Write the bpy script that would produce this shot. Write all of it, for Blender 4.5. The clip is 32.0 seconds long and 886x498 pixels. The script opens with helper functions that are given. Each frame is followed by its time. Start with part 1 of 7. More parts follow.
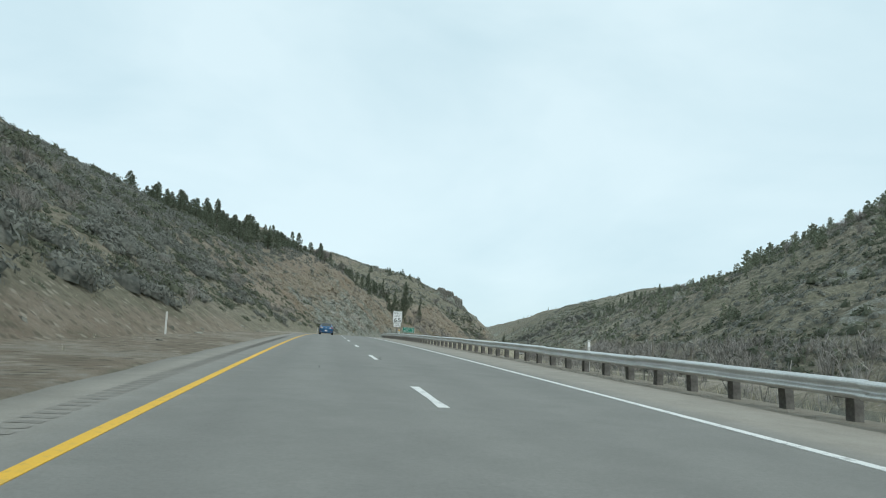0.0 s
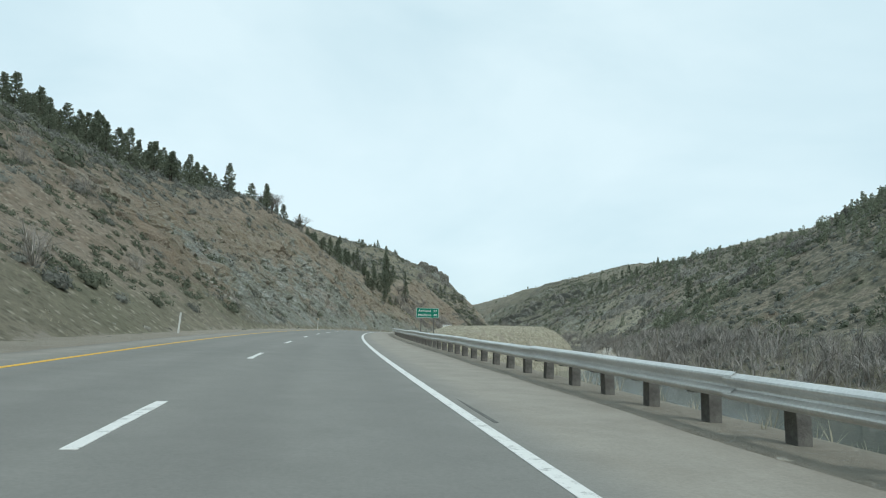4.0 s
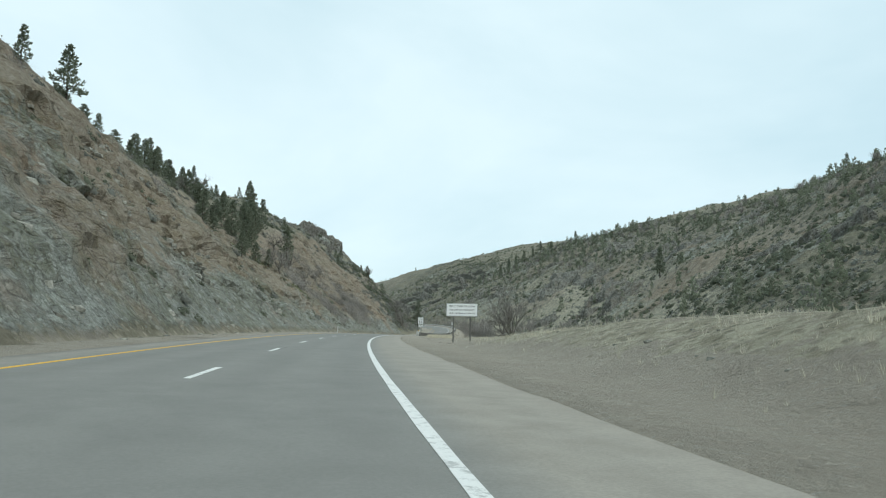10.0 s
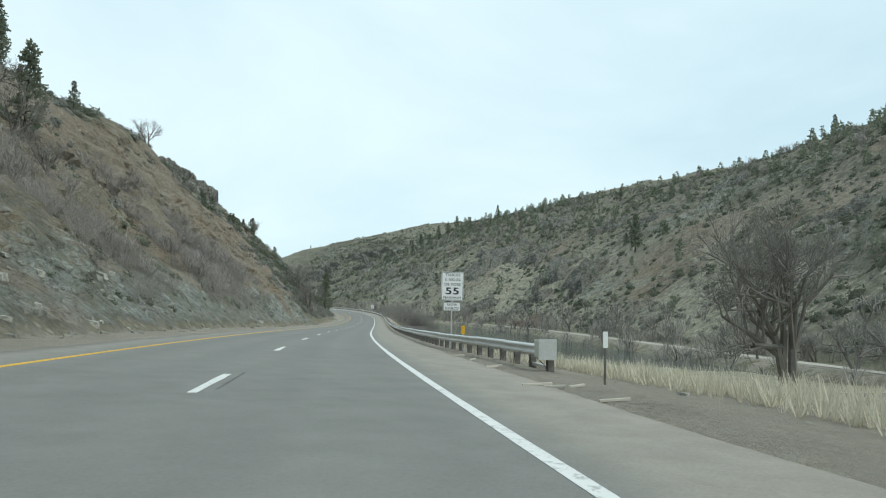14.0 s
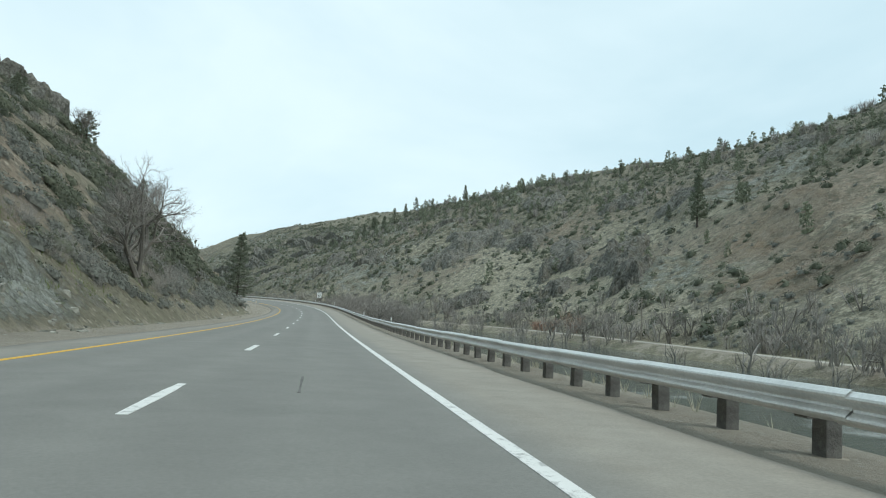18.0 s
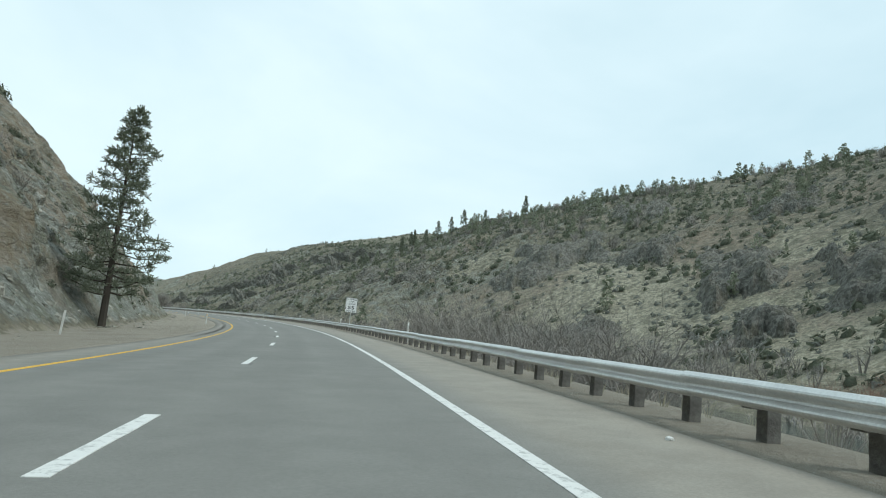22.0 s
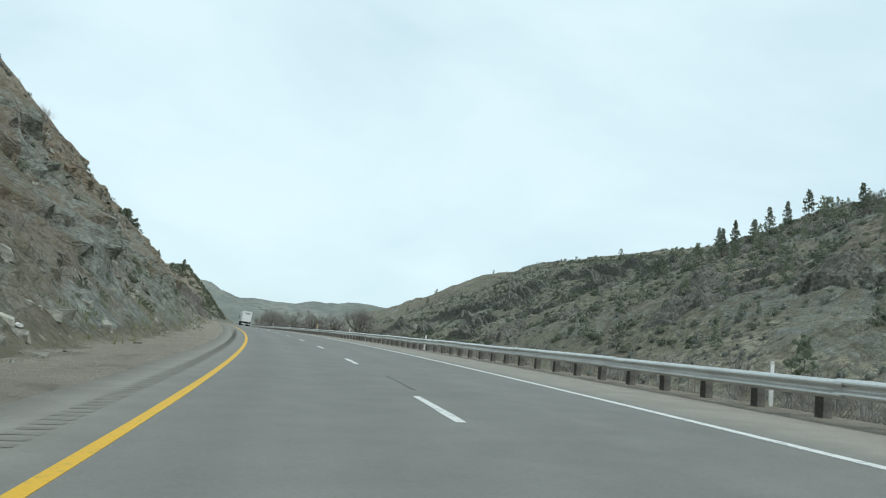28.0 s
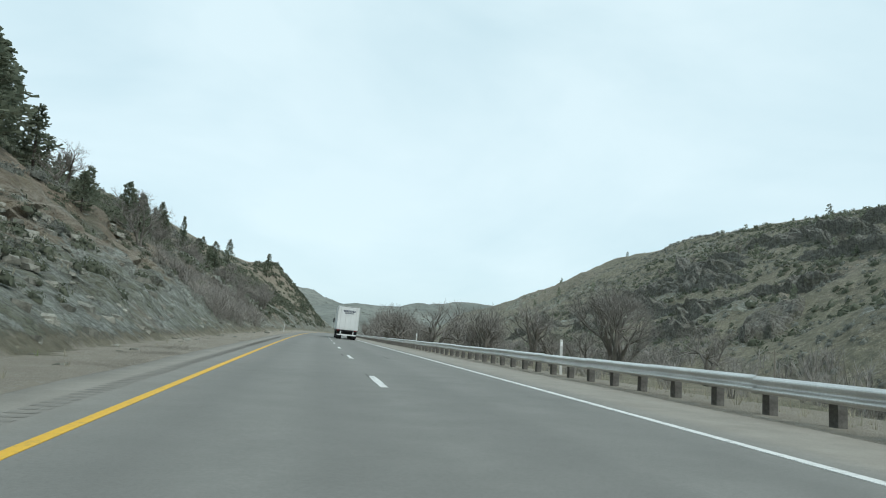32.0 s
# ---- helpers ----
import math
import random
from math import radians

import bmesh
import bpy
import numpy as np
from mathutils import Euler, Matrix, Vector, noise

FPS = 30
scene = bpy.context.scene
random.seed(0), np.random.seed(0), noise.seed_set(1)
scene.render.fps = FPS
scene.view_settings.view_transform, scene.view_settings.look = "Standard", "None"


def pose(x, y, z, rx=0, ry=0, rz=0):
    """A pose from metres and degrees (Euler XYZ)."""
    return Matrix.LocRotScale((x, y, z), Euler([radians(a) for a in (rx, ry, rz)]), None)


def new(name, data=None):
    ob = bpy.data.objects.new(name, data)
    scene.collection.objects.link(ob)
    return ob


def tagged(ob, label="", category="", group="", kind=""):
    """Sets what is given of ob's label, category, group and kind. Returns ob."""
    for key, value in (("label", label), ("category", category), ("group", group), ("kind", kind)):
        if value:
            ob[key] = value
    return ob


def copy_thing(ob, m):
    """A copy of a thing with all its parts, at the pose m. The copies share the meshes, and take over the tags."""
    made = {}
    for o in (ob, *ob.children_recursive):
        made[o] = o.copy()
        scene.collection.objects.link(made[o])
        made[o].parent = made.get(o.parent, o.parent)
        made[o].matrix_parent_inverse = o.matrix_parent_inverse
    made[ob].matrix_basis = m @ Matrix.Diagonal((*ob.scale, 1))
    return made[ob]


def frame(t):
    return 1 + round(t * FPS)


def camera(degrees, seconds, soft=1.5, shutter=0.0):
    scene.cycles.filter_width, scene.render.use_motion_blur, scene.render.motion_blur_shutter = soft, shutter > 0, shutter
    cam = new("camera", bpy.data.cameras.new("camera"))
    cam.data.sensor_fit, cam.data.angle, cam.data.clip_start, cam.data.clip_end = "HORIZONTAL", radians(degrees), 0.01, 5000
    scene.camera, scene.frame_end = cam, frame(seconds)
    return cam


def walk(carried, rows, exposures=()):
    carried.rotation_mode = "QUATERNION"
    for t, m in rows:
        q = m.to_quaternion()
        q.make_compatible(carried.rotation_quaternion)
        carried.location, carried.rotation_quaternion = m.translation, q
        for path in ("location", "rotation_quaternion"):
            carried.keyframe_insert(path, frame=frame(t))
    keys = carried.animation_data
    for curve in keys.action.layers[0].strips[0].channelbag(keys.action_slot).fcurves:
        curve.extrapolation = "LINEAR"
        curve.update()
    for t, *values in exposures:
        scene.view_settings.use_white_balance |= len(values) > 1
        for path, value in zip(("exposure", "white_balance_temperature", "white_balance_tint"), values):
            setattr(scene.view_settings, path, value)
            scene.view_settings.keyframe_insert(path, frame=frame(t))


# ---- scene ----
cam = camera(67.03, 32.0, soft=1.1)
ROWS = [
    (0.0, -1.709, -0.006, 1.093, -11.354, 8.726, -2.564),
    (0.5, -0.939, 12.551, 1.541, -11.844, 8.585, -2.218),
    (1.0, -0.160, 25.116, 1.961, -12.287, 8.536, -1.800),
    (1.5, 0.619, 37.695, 2.351, -12.574, 8.485, -1.398),
    (2.0, 1.396, 50.294, 2.713, -12.686, 8.297, -1.141),
    (2.5, 2.182, 62.914, 3.045, -12.707, 8.074, -1.291),
    (3.0, 3.025, 75.550, 3.350, -12.869, 7.793, -1.498),
    (3.5, 3.982, 88.194, 3.626, -13.395, 7.470, -1.575),
    (4.0, 5.095, 100.839, 3.875, -14.139, 7.271, -1.430),
    (4.5, 6.378, 113.478, 4.098, -14.958, 7.103, -1.163),
    (5.0, 7.721, 126.106, 4.298, -15.795, 6.961, -1.005),
    (5.5, 9.087, 138.715, 4.478, -16.614, 6.861, -0.913),
    (6.0, 10.599, 151.283, 4.637, -17.492, 6.761, -0.865),
    (6.5, 12.378, 163.783, 4.772, -18.483, 6.619, -0.842),
    (7.0, 14.443, 176.203, 4.885, -19.499, 6.418, -0.764),
    (7.5, 16.734, 188.549, 4.977, -20.568, 6.269, -0.785),
    (8.0, 19.222, 200.820, 5.048, -21.607, 6.200, -0.781),
    (8.5, 21.878, 213.021, 5.100, -22.622, 6.262, -0.711),
    (9.0, 24.686, 225.167, 5.134, -23.559, 6.357, -0.622),
    (9.5, 27.611, 237.283, 5.151, -24.330, 6.369, -0.642),
    (10.0, 30.704, 249.373, 5.149, -25.042, 6.294, -0.758),
    (10.5, 33.993, 261.441, 5.128, -25.891, 6.174, -0.990),
    (11.0, 37.497, 273.477, 5.087, -26.989, 6.051, -1.182),
    (11.5, 41.264, 285.456, 5.024, -28.157, 5.909, -1.307),
    (12.0, 45.325, 297.355, 4.937, -29.400, 5.776, -1.396),
    (12.5, 49.647, 309.171, 4.826, -30.672, 5.578, -1.477),
    (13.0, 54.211, 320.895, 4.691, -31.928, 5.433, -1.464),
    (13.5, 59.004, 332.517, 4.532, -33.169, 5.303, -1.508),
    (14.0, 64.012, 344.026, 4.348, -34.290, 5.191, -1.517),
    (14.5, 69.219, 355.418, 4.142, -35.383, 5.099, -1.564),
    (15.0, 74.616, 366.694, 3.914, -36.445, 5.082, -1.642),
    (15.5, 80.190, 377.857, 3.669, -37.516, 5.133, -1.761),
    (16.0, 85.893, 388.930, 3.412, -38.312, 5.125, -2.027),
    (16.5, 91.713, 399.918, 3.150, -38.881, 5.064, -2.440),
    (17.0, 97.643, 410.829, 2.891, -39.226, 5.022, -2.781),
    (17.5, 103.678, 421.668, 2.645, -39.376, 5.061, -2.833),
    (18.0, 109.771, 432.466, 2.421, -39.357, 5.255, -2.697),
    (18.5, 115.871, 443.259, 2.228, -39.346, 5.321, -2.578),
    (19.0, 121.964, 454.063, 2.072, -39.332, 5.512, -2.468),
    (19.5, 128.028, 464.903, 1.959, -39.217, 5.815, -2.495),
    (20.0, 134.047, 475.798, 1.891, -39.067, 6.214, -2.868),
    (20.5, 140.001, 486.771, 1.869, -38.810, 6.793, -3.327),
    (21.0, 145.904, 497.828, 1.891, -38.449, 7.307, -4.042),
    (21.5, 151.745, 508.985, 1.956, -38.014, 7.696, -4.804),
    (22.0, 157.491, 520.269, 2.057, -37.417, 7.939, -5.372),
    (22.5, 163.086, 531.711, 2.191, -36.637, 8.302, -5.859),
    (23.0, 168.453, 543.334, 2.347, -35.361, 8.492, -6.138),
    (23.5, 173.505, 555.157, 2.517, -33.710, 8.553, -6.316),
    (24.0, 178.187, 567.175, 2.693, -31.885, 8.543, -6.491),
    (24.5, 182.452, 579.377, 2.869, -29.907, 8.497, -6.761),
    (25.0, 186.293, 591.735, 3.041, -28.191, 8.534, -7.000),
    (25.5, 189.708, 604.226, 3.206, -26.741, 8.511, -7.176),
    (26.0, 192.837, 616.787, 3.373, -25.225, 8.530, -7.221),
    (26.5, 195.757, 629.394, 3.550, -23.793, 8.587, -7.121),
    (27.0, 198.438, 642.060, 3.731, -22.363, 8.649, -6.996),
    (27.5, 200.838, 654.797, 3.915, -20.847, 8.680, -6.959),
    (28.0, 202.875, 667.616, 4.093, -19.278, 8.670, -6.933),
    (28.5, 204.540, 680.513, 4.264, -17.750, 8.685, -6.930),
    (29.0, 205.836, 693.478, 4.427, -16.136, 8.651, -6.867),
    (29.5, 206.800, 706.500, 4.579, -14.591, 8.571, -6.558),
    (30.0, 207.471, 719.565, 4.720, -13.154, 8.371, -6.121),
    (30.5, 207.892, 732.663, 4.846, -11.939, 8.163, -5.638),
    (31.0, 208.131, 745.778, 4.960, -11.144, 7.957, -5.092),
    (31.5, 208.252, 758.896, 5.060, -10.749, 7.805, -4.529),
    (32.0, 208.307, 772.005, 5.148, -10.647, 7.686, -4.083),
]
walk(cam, [(t, pose(x, y, z, 90 + pitch, roll, yaw)) for t, x, y, z, yaw, pitch, roll in ROWS],
     exposures=[(0.0, -0.03, 6280, 6.0), (5.0, 0.0, 6290, 6.0), (9.0, 0.05, 6330, 6.0), (14.0, 0.1, 6340, 6.0), (22.0, 0.1, 6330, 6.0), (28.0, 0.02, 6300, 6.0), (32.0, 0.0, 6290, 6.0)])

# the road's course: heading and grade and cross-slope (radians) at even stations, joined by cubic splines
HEADING = [-0.0106, -0.0169, -0.0233, -0.0249, -0.0588, -0.1079, -0.1709, -0.2271, -0.2868, -0.3425, -0.4001, -0.4645, -0.5005, -0.5043, -0.4996, -0.501, -0.4554, -0.3543, -0.2519, -0.1542, -0.0585, -0.0065, 0.0033, -0.0007, -0.0114, -0.0209, -0.0296, -0.0383, -0.0471, -0.056, -0.0651, -0.0742, -0.0833, -0.0924, -0.1016]
GRADE = [0.0469, 0.0338, 0.0185, 0.0078, -0.0017, -0.0131, -0.0269, -0.0067, 0.0191, 0.0153, 0.0106, 0.0043, 0.0013, -0.0004, -0.0022, -0.004, -0.0056, -0.007]
BANK = [-0.0037, 0.0124, 0.0181, 0.0174, 0.025, 0.0316, 0.0258, 0, -0.066, -0.0809, -0.0716, -0.0113, 0.0351, 0.0487, 0.0449, 0.0336, 0.0198, 0.0056]
# steepness of the lower and upper slope left of the road every 40 m, and of the far side of the valley every 80 m
LOWER = [0.93, 0.9, 0.81, 0.65, 0.71, 0.78, 0.83, 0.89, 1.14, 1.11, 0.85, 0.87, 0.97, 0.99, 0.97, 0.96, 1.04, 0.98, 1.09, 0.97, 0.98, 1.05, 0.76, 0.63, 0.61, 0.64, 0.67, 0.72, 0.73, 0.82, 0.95, 1.21]
UPPER = [0.98, 0.97, 0.94, 0.84, 0.78, 0.8, 0.87, 0.79, 0.66, 0.69, 0.9, 0.89, 0.7, 0.75, 0.7, 0.85, 0.93, 0.94, 0.94, 1.0, 1.0, 0.99, 0.97, 0.94, 0.89, 0.79, 0.67, 0.64, 0.57, 0.6, 0.6, 0.23]
ACROSS = [1.03, 1.03, 1.03, 1.04, 1.06, 1.08, 1.11, 1.13, 1.18, 1.26, 1.2, 1.08, 1.11, 1.08, 1.07, 0.91, 0.96, 1.03, 1.07, 1.1, 1.11, 1.15, 1.06, 1.04, 1.03, 1.03, 1.02, 1.02, 0.97, 0.95]

DASH_FROM = 9.21
# ---------------------------------------------------------------- sky and sun
SUN_UP, SUN_ROUND = radians(48), radians(147)
world = bpy.data.worlds.new("overcast_sky")
scene.world = world
world.use_nodes = True
wn, wl = world.node_tree.nodes, world.node_tree.links
wn.clear()
w_out, w_bg = wn.new("ShaderNodeOutputWorld"), wn.new("ShaderNodeBackground")
w_sky = wn.new("ShaderNodeTexSky")
w_sky.sky_type, w_sky.sun_disc, w_sky.sun_elevation, w_sky.sun_rotation = "NISHITA", False, SUN_UP, SUN_ROUND
w_dim = wn.new("ShaderNodeVectorMath")
w_dim.operation = "SCALE"
w_dim.inputs["Scale"].default_value = 0.13
w_co, w_map = wn.new("ShaderNodeTexCoord"), wn.new("ShaderNodeMapping")
w_map.inputs["Scale"].default_value = (1.0, 1.0, 2.2)
w_n1, w_n2 = wn.new("ShaderNodeTexNoise"), wn.new("ShaderNodeTexNoise")
w_n1.inputs["Scale"].default_value, w_n1.inputs["Detail"].default_value, w_n1.inputs["Distortion"].default_value = 1.6, 5.0, 0.5
w_n2.inputs["Scale"].default_value, w_n2.inputs["Detail"].default_value = 4.5, 4.0
w_add = wn.new("ShaderNodeMath")
w_add.operation = "MULTIPLY_ADD"
w_add.inputs[1].default_value = 0.25
w_ramp = wn.new("ShaderNodeValToRGB")
w_ramp.color_ramp.elements[0].position, w_ramp.color_ramp.elements[0].color = 0.42, (0.62, 0.80, 0.87, 1)
w_ramp.color_ramp.elements[1].position, w_ramp.color_ramp.elements[1].color = 0.80, (0.83, 0.975, 1.02, 1)
w_mix = wn.new("ShaderNodeMix")
w_mix.data_type = "RGBA"
w_mix.inputs["Factor"].default_value = 0.9
wl.new(w_co.outputs["Generated"], w_map.inputs["Vector"])
wl.new(w_map.outputs["Vector"], w_n1.inputs["Vector"])
wl.new(w_map.outputs["Vector"], w_n2.inputs["Vector"])
wl.new(w_n2.outputs["Fac"], w_add.inputs[0])
wl.new(w_n1.outputs["Fac"], w_add.inputs[2])
wl.new(w_add.outputs[0], w_ramp.inputs["Fac"])
wl.new(w_sky.outputs["Color"], w_dim.inputs[0])
wl.new(w_dim.outputs["Vector"], w_mix.inputs["A"])
wl.new(w_ramp.outputs["Color"], w_mix.inputs["B"])
wl.new(w_mix.outputs["Result"], w_bg.inputs["Color"])
wl.new(w_bg.outputs["Background"], w_out.inputs["Surface"])
w_bg.inputs["Strength"].default_value = 1.0

sun = new("sun", bpy.data.lights.new("sun", "SUN"))
sun.data.energy, sun.data.angle, sun.data.color = 1.45, radians(14), (1.0, 0.96, 0.9)
sun.rotation_euler = Vector((-0.36, 0.56, -0.745)).to_track_quat("-Z", "Y").to_euler()

# ---------------------------------------------------------------- materials
def material(name, build, rough=0.8, metal=0.0, spec=0.3):
    m = bpy.data.materials.new(name)
    m.use_nodes = True
    nt = m.node_tree
    bsdf = nt.nodes["Principled BSDF"]
    bsdf.inputs["Roughness"].default_value = rough
    bsdf.inputs["Metallic"].default_value = metal
    bsdf.inputs["Specular IOR Level"].default_value = spec
    build(nt, bsdf)
    return m


def coords(nt, scale=(1, 1, 1), kind="Object"):
    c, mp = nt.nodes.new("ShaderNodeTexCoord"), nt.nodes.new("ShaderNodeMapping")
    mp.inputs["Scale"].default_value = scale
    nt.links.new(c.outputs[kind], mp.inputs["Vector"])
    return mp.outputs["Vector"]


def noisy(nt, vec, scale, detail=5.0, rough=0.6, lo=0.35, hi=0.65):
    n, r = nt.nodes.new("ShaderNodeTexNoise"), nt.nodes.new("ShaderNodeMapRange")
    n.inputs["Scale"].default_value, n.inputs["Detail"].default_value, n.inputs["Roughness"].default_value = scale, detail, rough
    r.inputs["From Min"].default_value, r.inputs["From Max"].default_value = lo, hi
    nt.links.new(vec, n.inputs["Vector"])
    nt.links.new(n.outputs["Fac"], r.inputs["Value"])
    return r.outputs["Result"]


def mix(nt, fac, a, b, kind="MIX"):
    m = nt.nodes.new("ShaderNodeMix")
    m.data_type, m.blend_type = "RGBA", kind
    for key, v in (("Factor", fac), ("A", a), ("B", b)):
        if isinstance(v, (int, float)):
            m.inputs[key].default_value = v
        elif isinstance(v, tuple):
            m.inputs[key].default_value = (*v[:3], 1)
        else:
            nt.links.new(v, m.inputs[key])
    return m.outputs["Result"]


def math_node(nt, op, a, b):
    m = nt.nodes.new("ShaderNodeMath")
    m.operation = op
    for i, v in enumerate((a, b)):
        if isinstance(v, (int, float)):
            m.inputs[i].default_value = v
        else:
            nt.links.new(v, m.inputs[i])
    return m.outputs[0]


def relief(nt, bsdf, height, strength=0.4, distance=0.05):
    b = nt.nodes.new("ShaderNodeBump")
    b.inputs["Strength"].default_value, b.inputs["Distance"].default_value = strength, distance
    nt.links.new(height, b.inputs["Height"])
    nt.links.new(b.outputs["Normal"], bsdf.inputs["Normal"])


def attribute(nt, name):
    a = nt.nodes.new("ShaderNodeAttribute")
    a.attribute_name = name
    return a.outputs["Fac"]


def two_tone(name, a, b, scale=4.0, rough=0.8, metal=0.0, spec=0.3, bump=0.15, dist=0.01, fine=40.0):
    """A surface of two colours, mottled coarse and fine, with a light relief."""
    def build(nt, bsdf):
        v = coords(nt)
        coarse, grain = noisy(nt, v, scale), noisy(nt, v, fine, 3.0)
        c = mix(nt, coarse, a, b)
        c = mix(nt, math_node(nt, "MULTIPLY", grain, 0.3), c, tuple(x * 0.6 for x in a))
        nt.links.new(c, bsdf.inputs["Base Color"])
        relief(nt, bsdf, grain, bump, dist)
    return material(name, build, rough, metal, spec)


def ground_build(nt, bsdf):
    v = coords(nt)
    big, mid, fine = noisy(nt, v, 0.035, 4.0), noisy(nt, v, 0.35, 6.0, 0.65), noisy(nt, v, 3.0, 8.0, 0.7)
    tuft = noisy(nt, v, 0.9, 8.0, 0.75, 0.42, 0.6)
    grass = mix(nt, mid, (0.232, 0.207, 0.157), (0.375, 0.337, 0.258))
    grass = mix(nt, math_node(nt, "MULTIPLY", big, 0.7), grass, (0.215, 0.218, 0.145))
    grass = mix(nt, math_node(nt, "MULTIPLY", tuft, 0.5), grass, (0.14, 0.128, 0.093))
    soil = mix(nt, mid, (0.27, 0.213, 0.158), (0.36, 0.31, 0.242))
    pebbles = noisy(nt, v, 5.0, 6.0, 0.8, 0.56, 0.64)
    soil = mix(nt, math_node(nt, "MULTIPLY", pebbles, 0.5), soil, (0.46, 0.43, 0.38))
    soil = mix(nt, math_node(nt, "MULTIPLY", tuft, 0.35), soil, (0.13, 0.12, 0.085))
    grit = mix(nt, fine, (0.35, 0.316, 0.258), (0.485, 0.442, 0.368))
    grit = mix(nt, math_node(nt, "MULTIPLY", mid, 0.5), grit, (0.305, 0.272, 0.22))
    grit = mix(nt, math_node(nt, "MULTIPLY", pebbles, 0.45), grit, (0.5, 0.48, 0.44))
    # broken rock: grey-green, with pale chips, mossy and rusty patches and dark joints
    bent = nt.nodes.new("ShaderNodeMapping")
    bent.inputs["Rotation"].default_value, bent.inputs["Scale"].default_value = (0.5, 0.35, 0.3), (0.75, 0.75, 1.25)
    warp = nt.nodes.new("ShaderNodeTexNoise")
    warp.inputs["Scale"].default_value, warp.inputs["Detail"].default_value = 0.7, 4.0
    nt.links.new(v, warp.inputs["Vector"])
    moved = nt.nodes.new("ShaderNodeVectorMath")
    moved.operation = "MULTIPLY_ADD"
    moved.inputs[1].default_value = (0.35, 0.35, 0.35)
    nt.links.new(warp.outputs["Color"], moved.inputs[0])
    nt.links.new(v, moved.inputs[2])
    nt.links.new(moved.outputs[0], bent.inputs["Vector"])
    tone, height, joint = 0.0, 0.0, 0.0
    for size, part_, gap in ((0.6, 0.24, 0.05), (1.9, 0.38, 0.07), (5.2, 0.38, 0.1)):
        cell, edge_ = nt.nodes.new("ShaderNodeTexVoronoi"), nt.nodes.new("ShaderNodeTexVoronoi")
        edge_.feature = "DISTANCE_TO_EDGE"
        for q in (cell, edge_):
            q.inputs["Scale"].default_value = size
            nt.links.new(bent.outputs["Vector"], q.inputs["Vector"])
        split = nt.nodes.new("ShaderNodeSeparateColor")
        nt.links.new(cell.outputs["Color"], split.inputs[0])
        crack = nt.nodes.new("ShaderNodeMapRange")
        crack.inputs["From Max"].default_value, crack.inputs["To Min"].default_value, crack.inputs["To Max"].default_value = gap, 1.0, 0.0
        nt.links.new(edge_.outputs["Distance"], crack.inputs["Value"])
        tone = math_node(nt, "ADD", tone, math_node(nt, "MULTIPLY", split.outputs[0], part_))
        height = math_node(nt, "ADD", height, math_node(nt, "MULTIPLY", math_node(nt, "ADD", split.outputs[1], math_node(nt, "MULTIPLY", crack.outputs["Result"], -0.6)), part_ * 1.2 / size))
        joint = math_node(nt, "MAXIMUM", joint, math_node(nt, "MULTIPLY", crack.outputs["Result"], 0.75))
    r1 = noisy(nt, v, 0.9, 8.0, 0.75, 0.38, 0.62)
    r3 = noisy(nt, v, 2.2, 8.0, 0.8, 0.44, 0.58)
    tone = math_node(nt, "ADD", math_node(nt, "MULTIPLY", tone, 0.75), math_node(nt, "MULTIPLY", r1, 0.3))
    rock = mix(nt, tone, (0.16, 0.172, 0.15), (0.585, 0.612, 0.555))
    rock = mix(nt, math_node(nt, "MULTIPLY", r3, 0.4), rock, (0.165, 0.16, 0.132))
    moss = noisy(nt, v, 0.16, 8.0, 0.75, 0.42, 0.56)
    rock = mix(nt, math_node(nt, "MULTIPLY", math_node(nt, "MULTIPLY", moss, noisy(nt, v, 1.4, 6.0, 0.7, 0.38, 0.56)), 0.72), rock, (0.205, 0.212, 0.138))
    warm = noisy(nt, v, 0.07, 6.0, 0.7, 0.52, 0.62)
    rock = mix(nt, math_node(nt, "MULTIPLY", warm, 0.5), rock, (0.34, 0.25, 0.175))
    rock = mix(nt, math_node(nt, "MULTIPLY", joint, math_node(nt, "ADD", math_node(nt, "MULTIPLY", r3, 0.7), 0.15)), rock, (0.055, 0.053, 0.046))
    # which surface lies where, with ragged borders
    def ragged(name):
        a = math_node(nt, "ADD", attribute(nt, name), math_node(nt, "MULTIPLY", math_node(nt, "SUBTRACT", mid, 0.5), 0.7))
        a = math_node(nt, "ADD", a, math_node(nt, "MULTIPLY", math_node(nt, "SUBTRACT", fine, 0.5), 0.35))
        r = nt.nodes.new("ShaderNodeMapRange")
        r.inputs["From Min"].default_value, r.inputs["From Max"].default_value = 0.35, 0.65
        nt.links.new(a, r.inputs["Value"])
        return r.outputs["Result"]
    # bleached and overgrown stretches of the far side
    pale = ragged("pale")
    grass = mix(nt, math_node(nt, "MULTIPLY", pale, 0.75), grass, mix(nt, noisy(nt, v, 1.1, 6.0, 0.75, 0.42, 0.58), (0.325, 0.302, 0.222), (0.56, 0.525, 0.405)))
    earth = ragged("earth")
    c = mix(nt, earth, grass, soil)
    rock = mix(nt, math_node(nt, "MULTIPLY", earth, 0.5), rock, (0.33, 0.245, 0.165))
    # low brush too far off to tell apart
    dots = nt.nodes.new("ShaderNodeTexVoronoi")
    dots.inputs["Scale"].default_value = 0.42
    nt.links.new(v, dots.inputs["Vector"])
    bush = nt.nodes.new("ShaderNodeMapRange")
    bush.inputs["From Min"].default_value, bush.inputs["From Max"].default_value, bush.inputs["To Min"].default_value, bush.inputs["To Max"].default_value = 0.3, 0.62, 1.0, 0.0
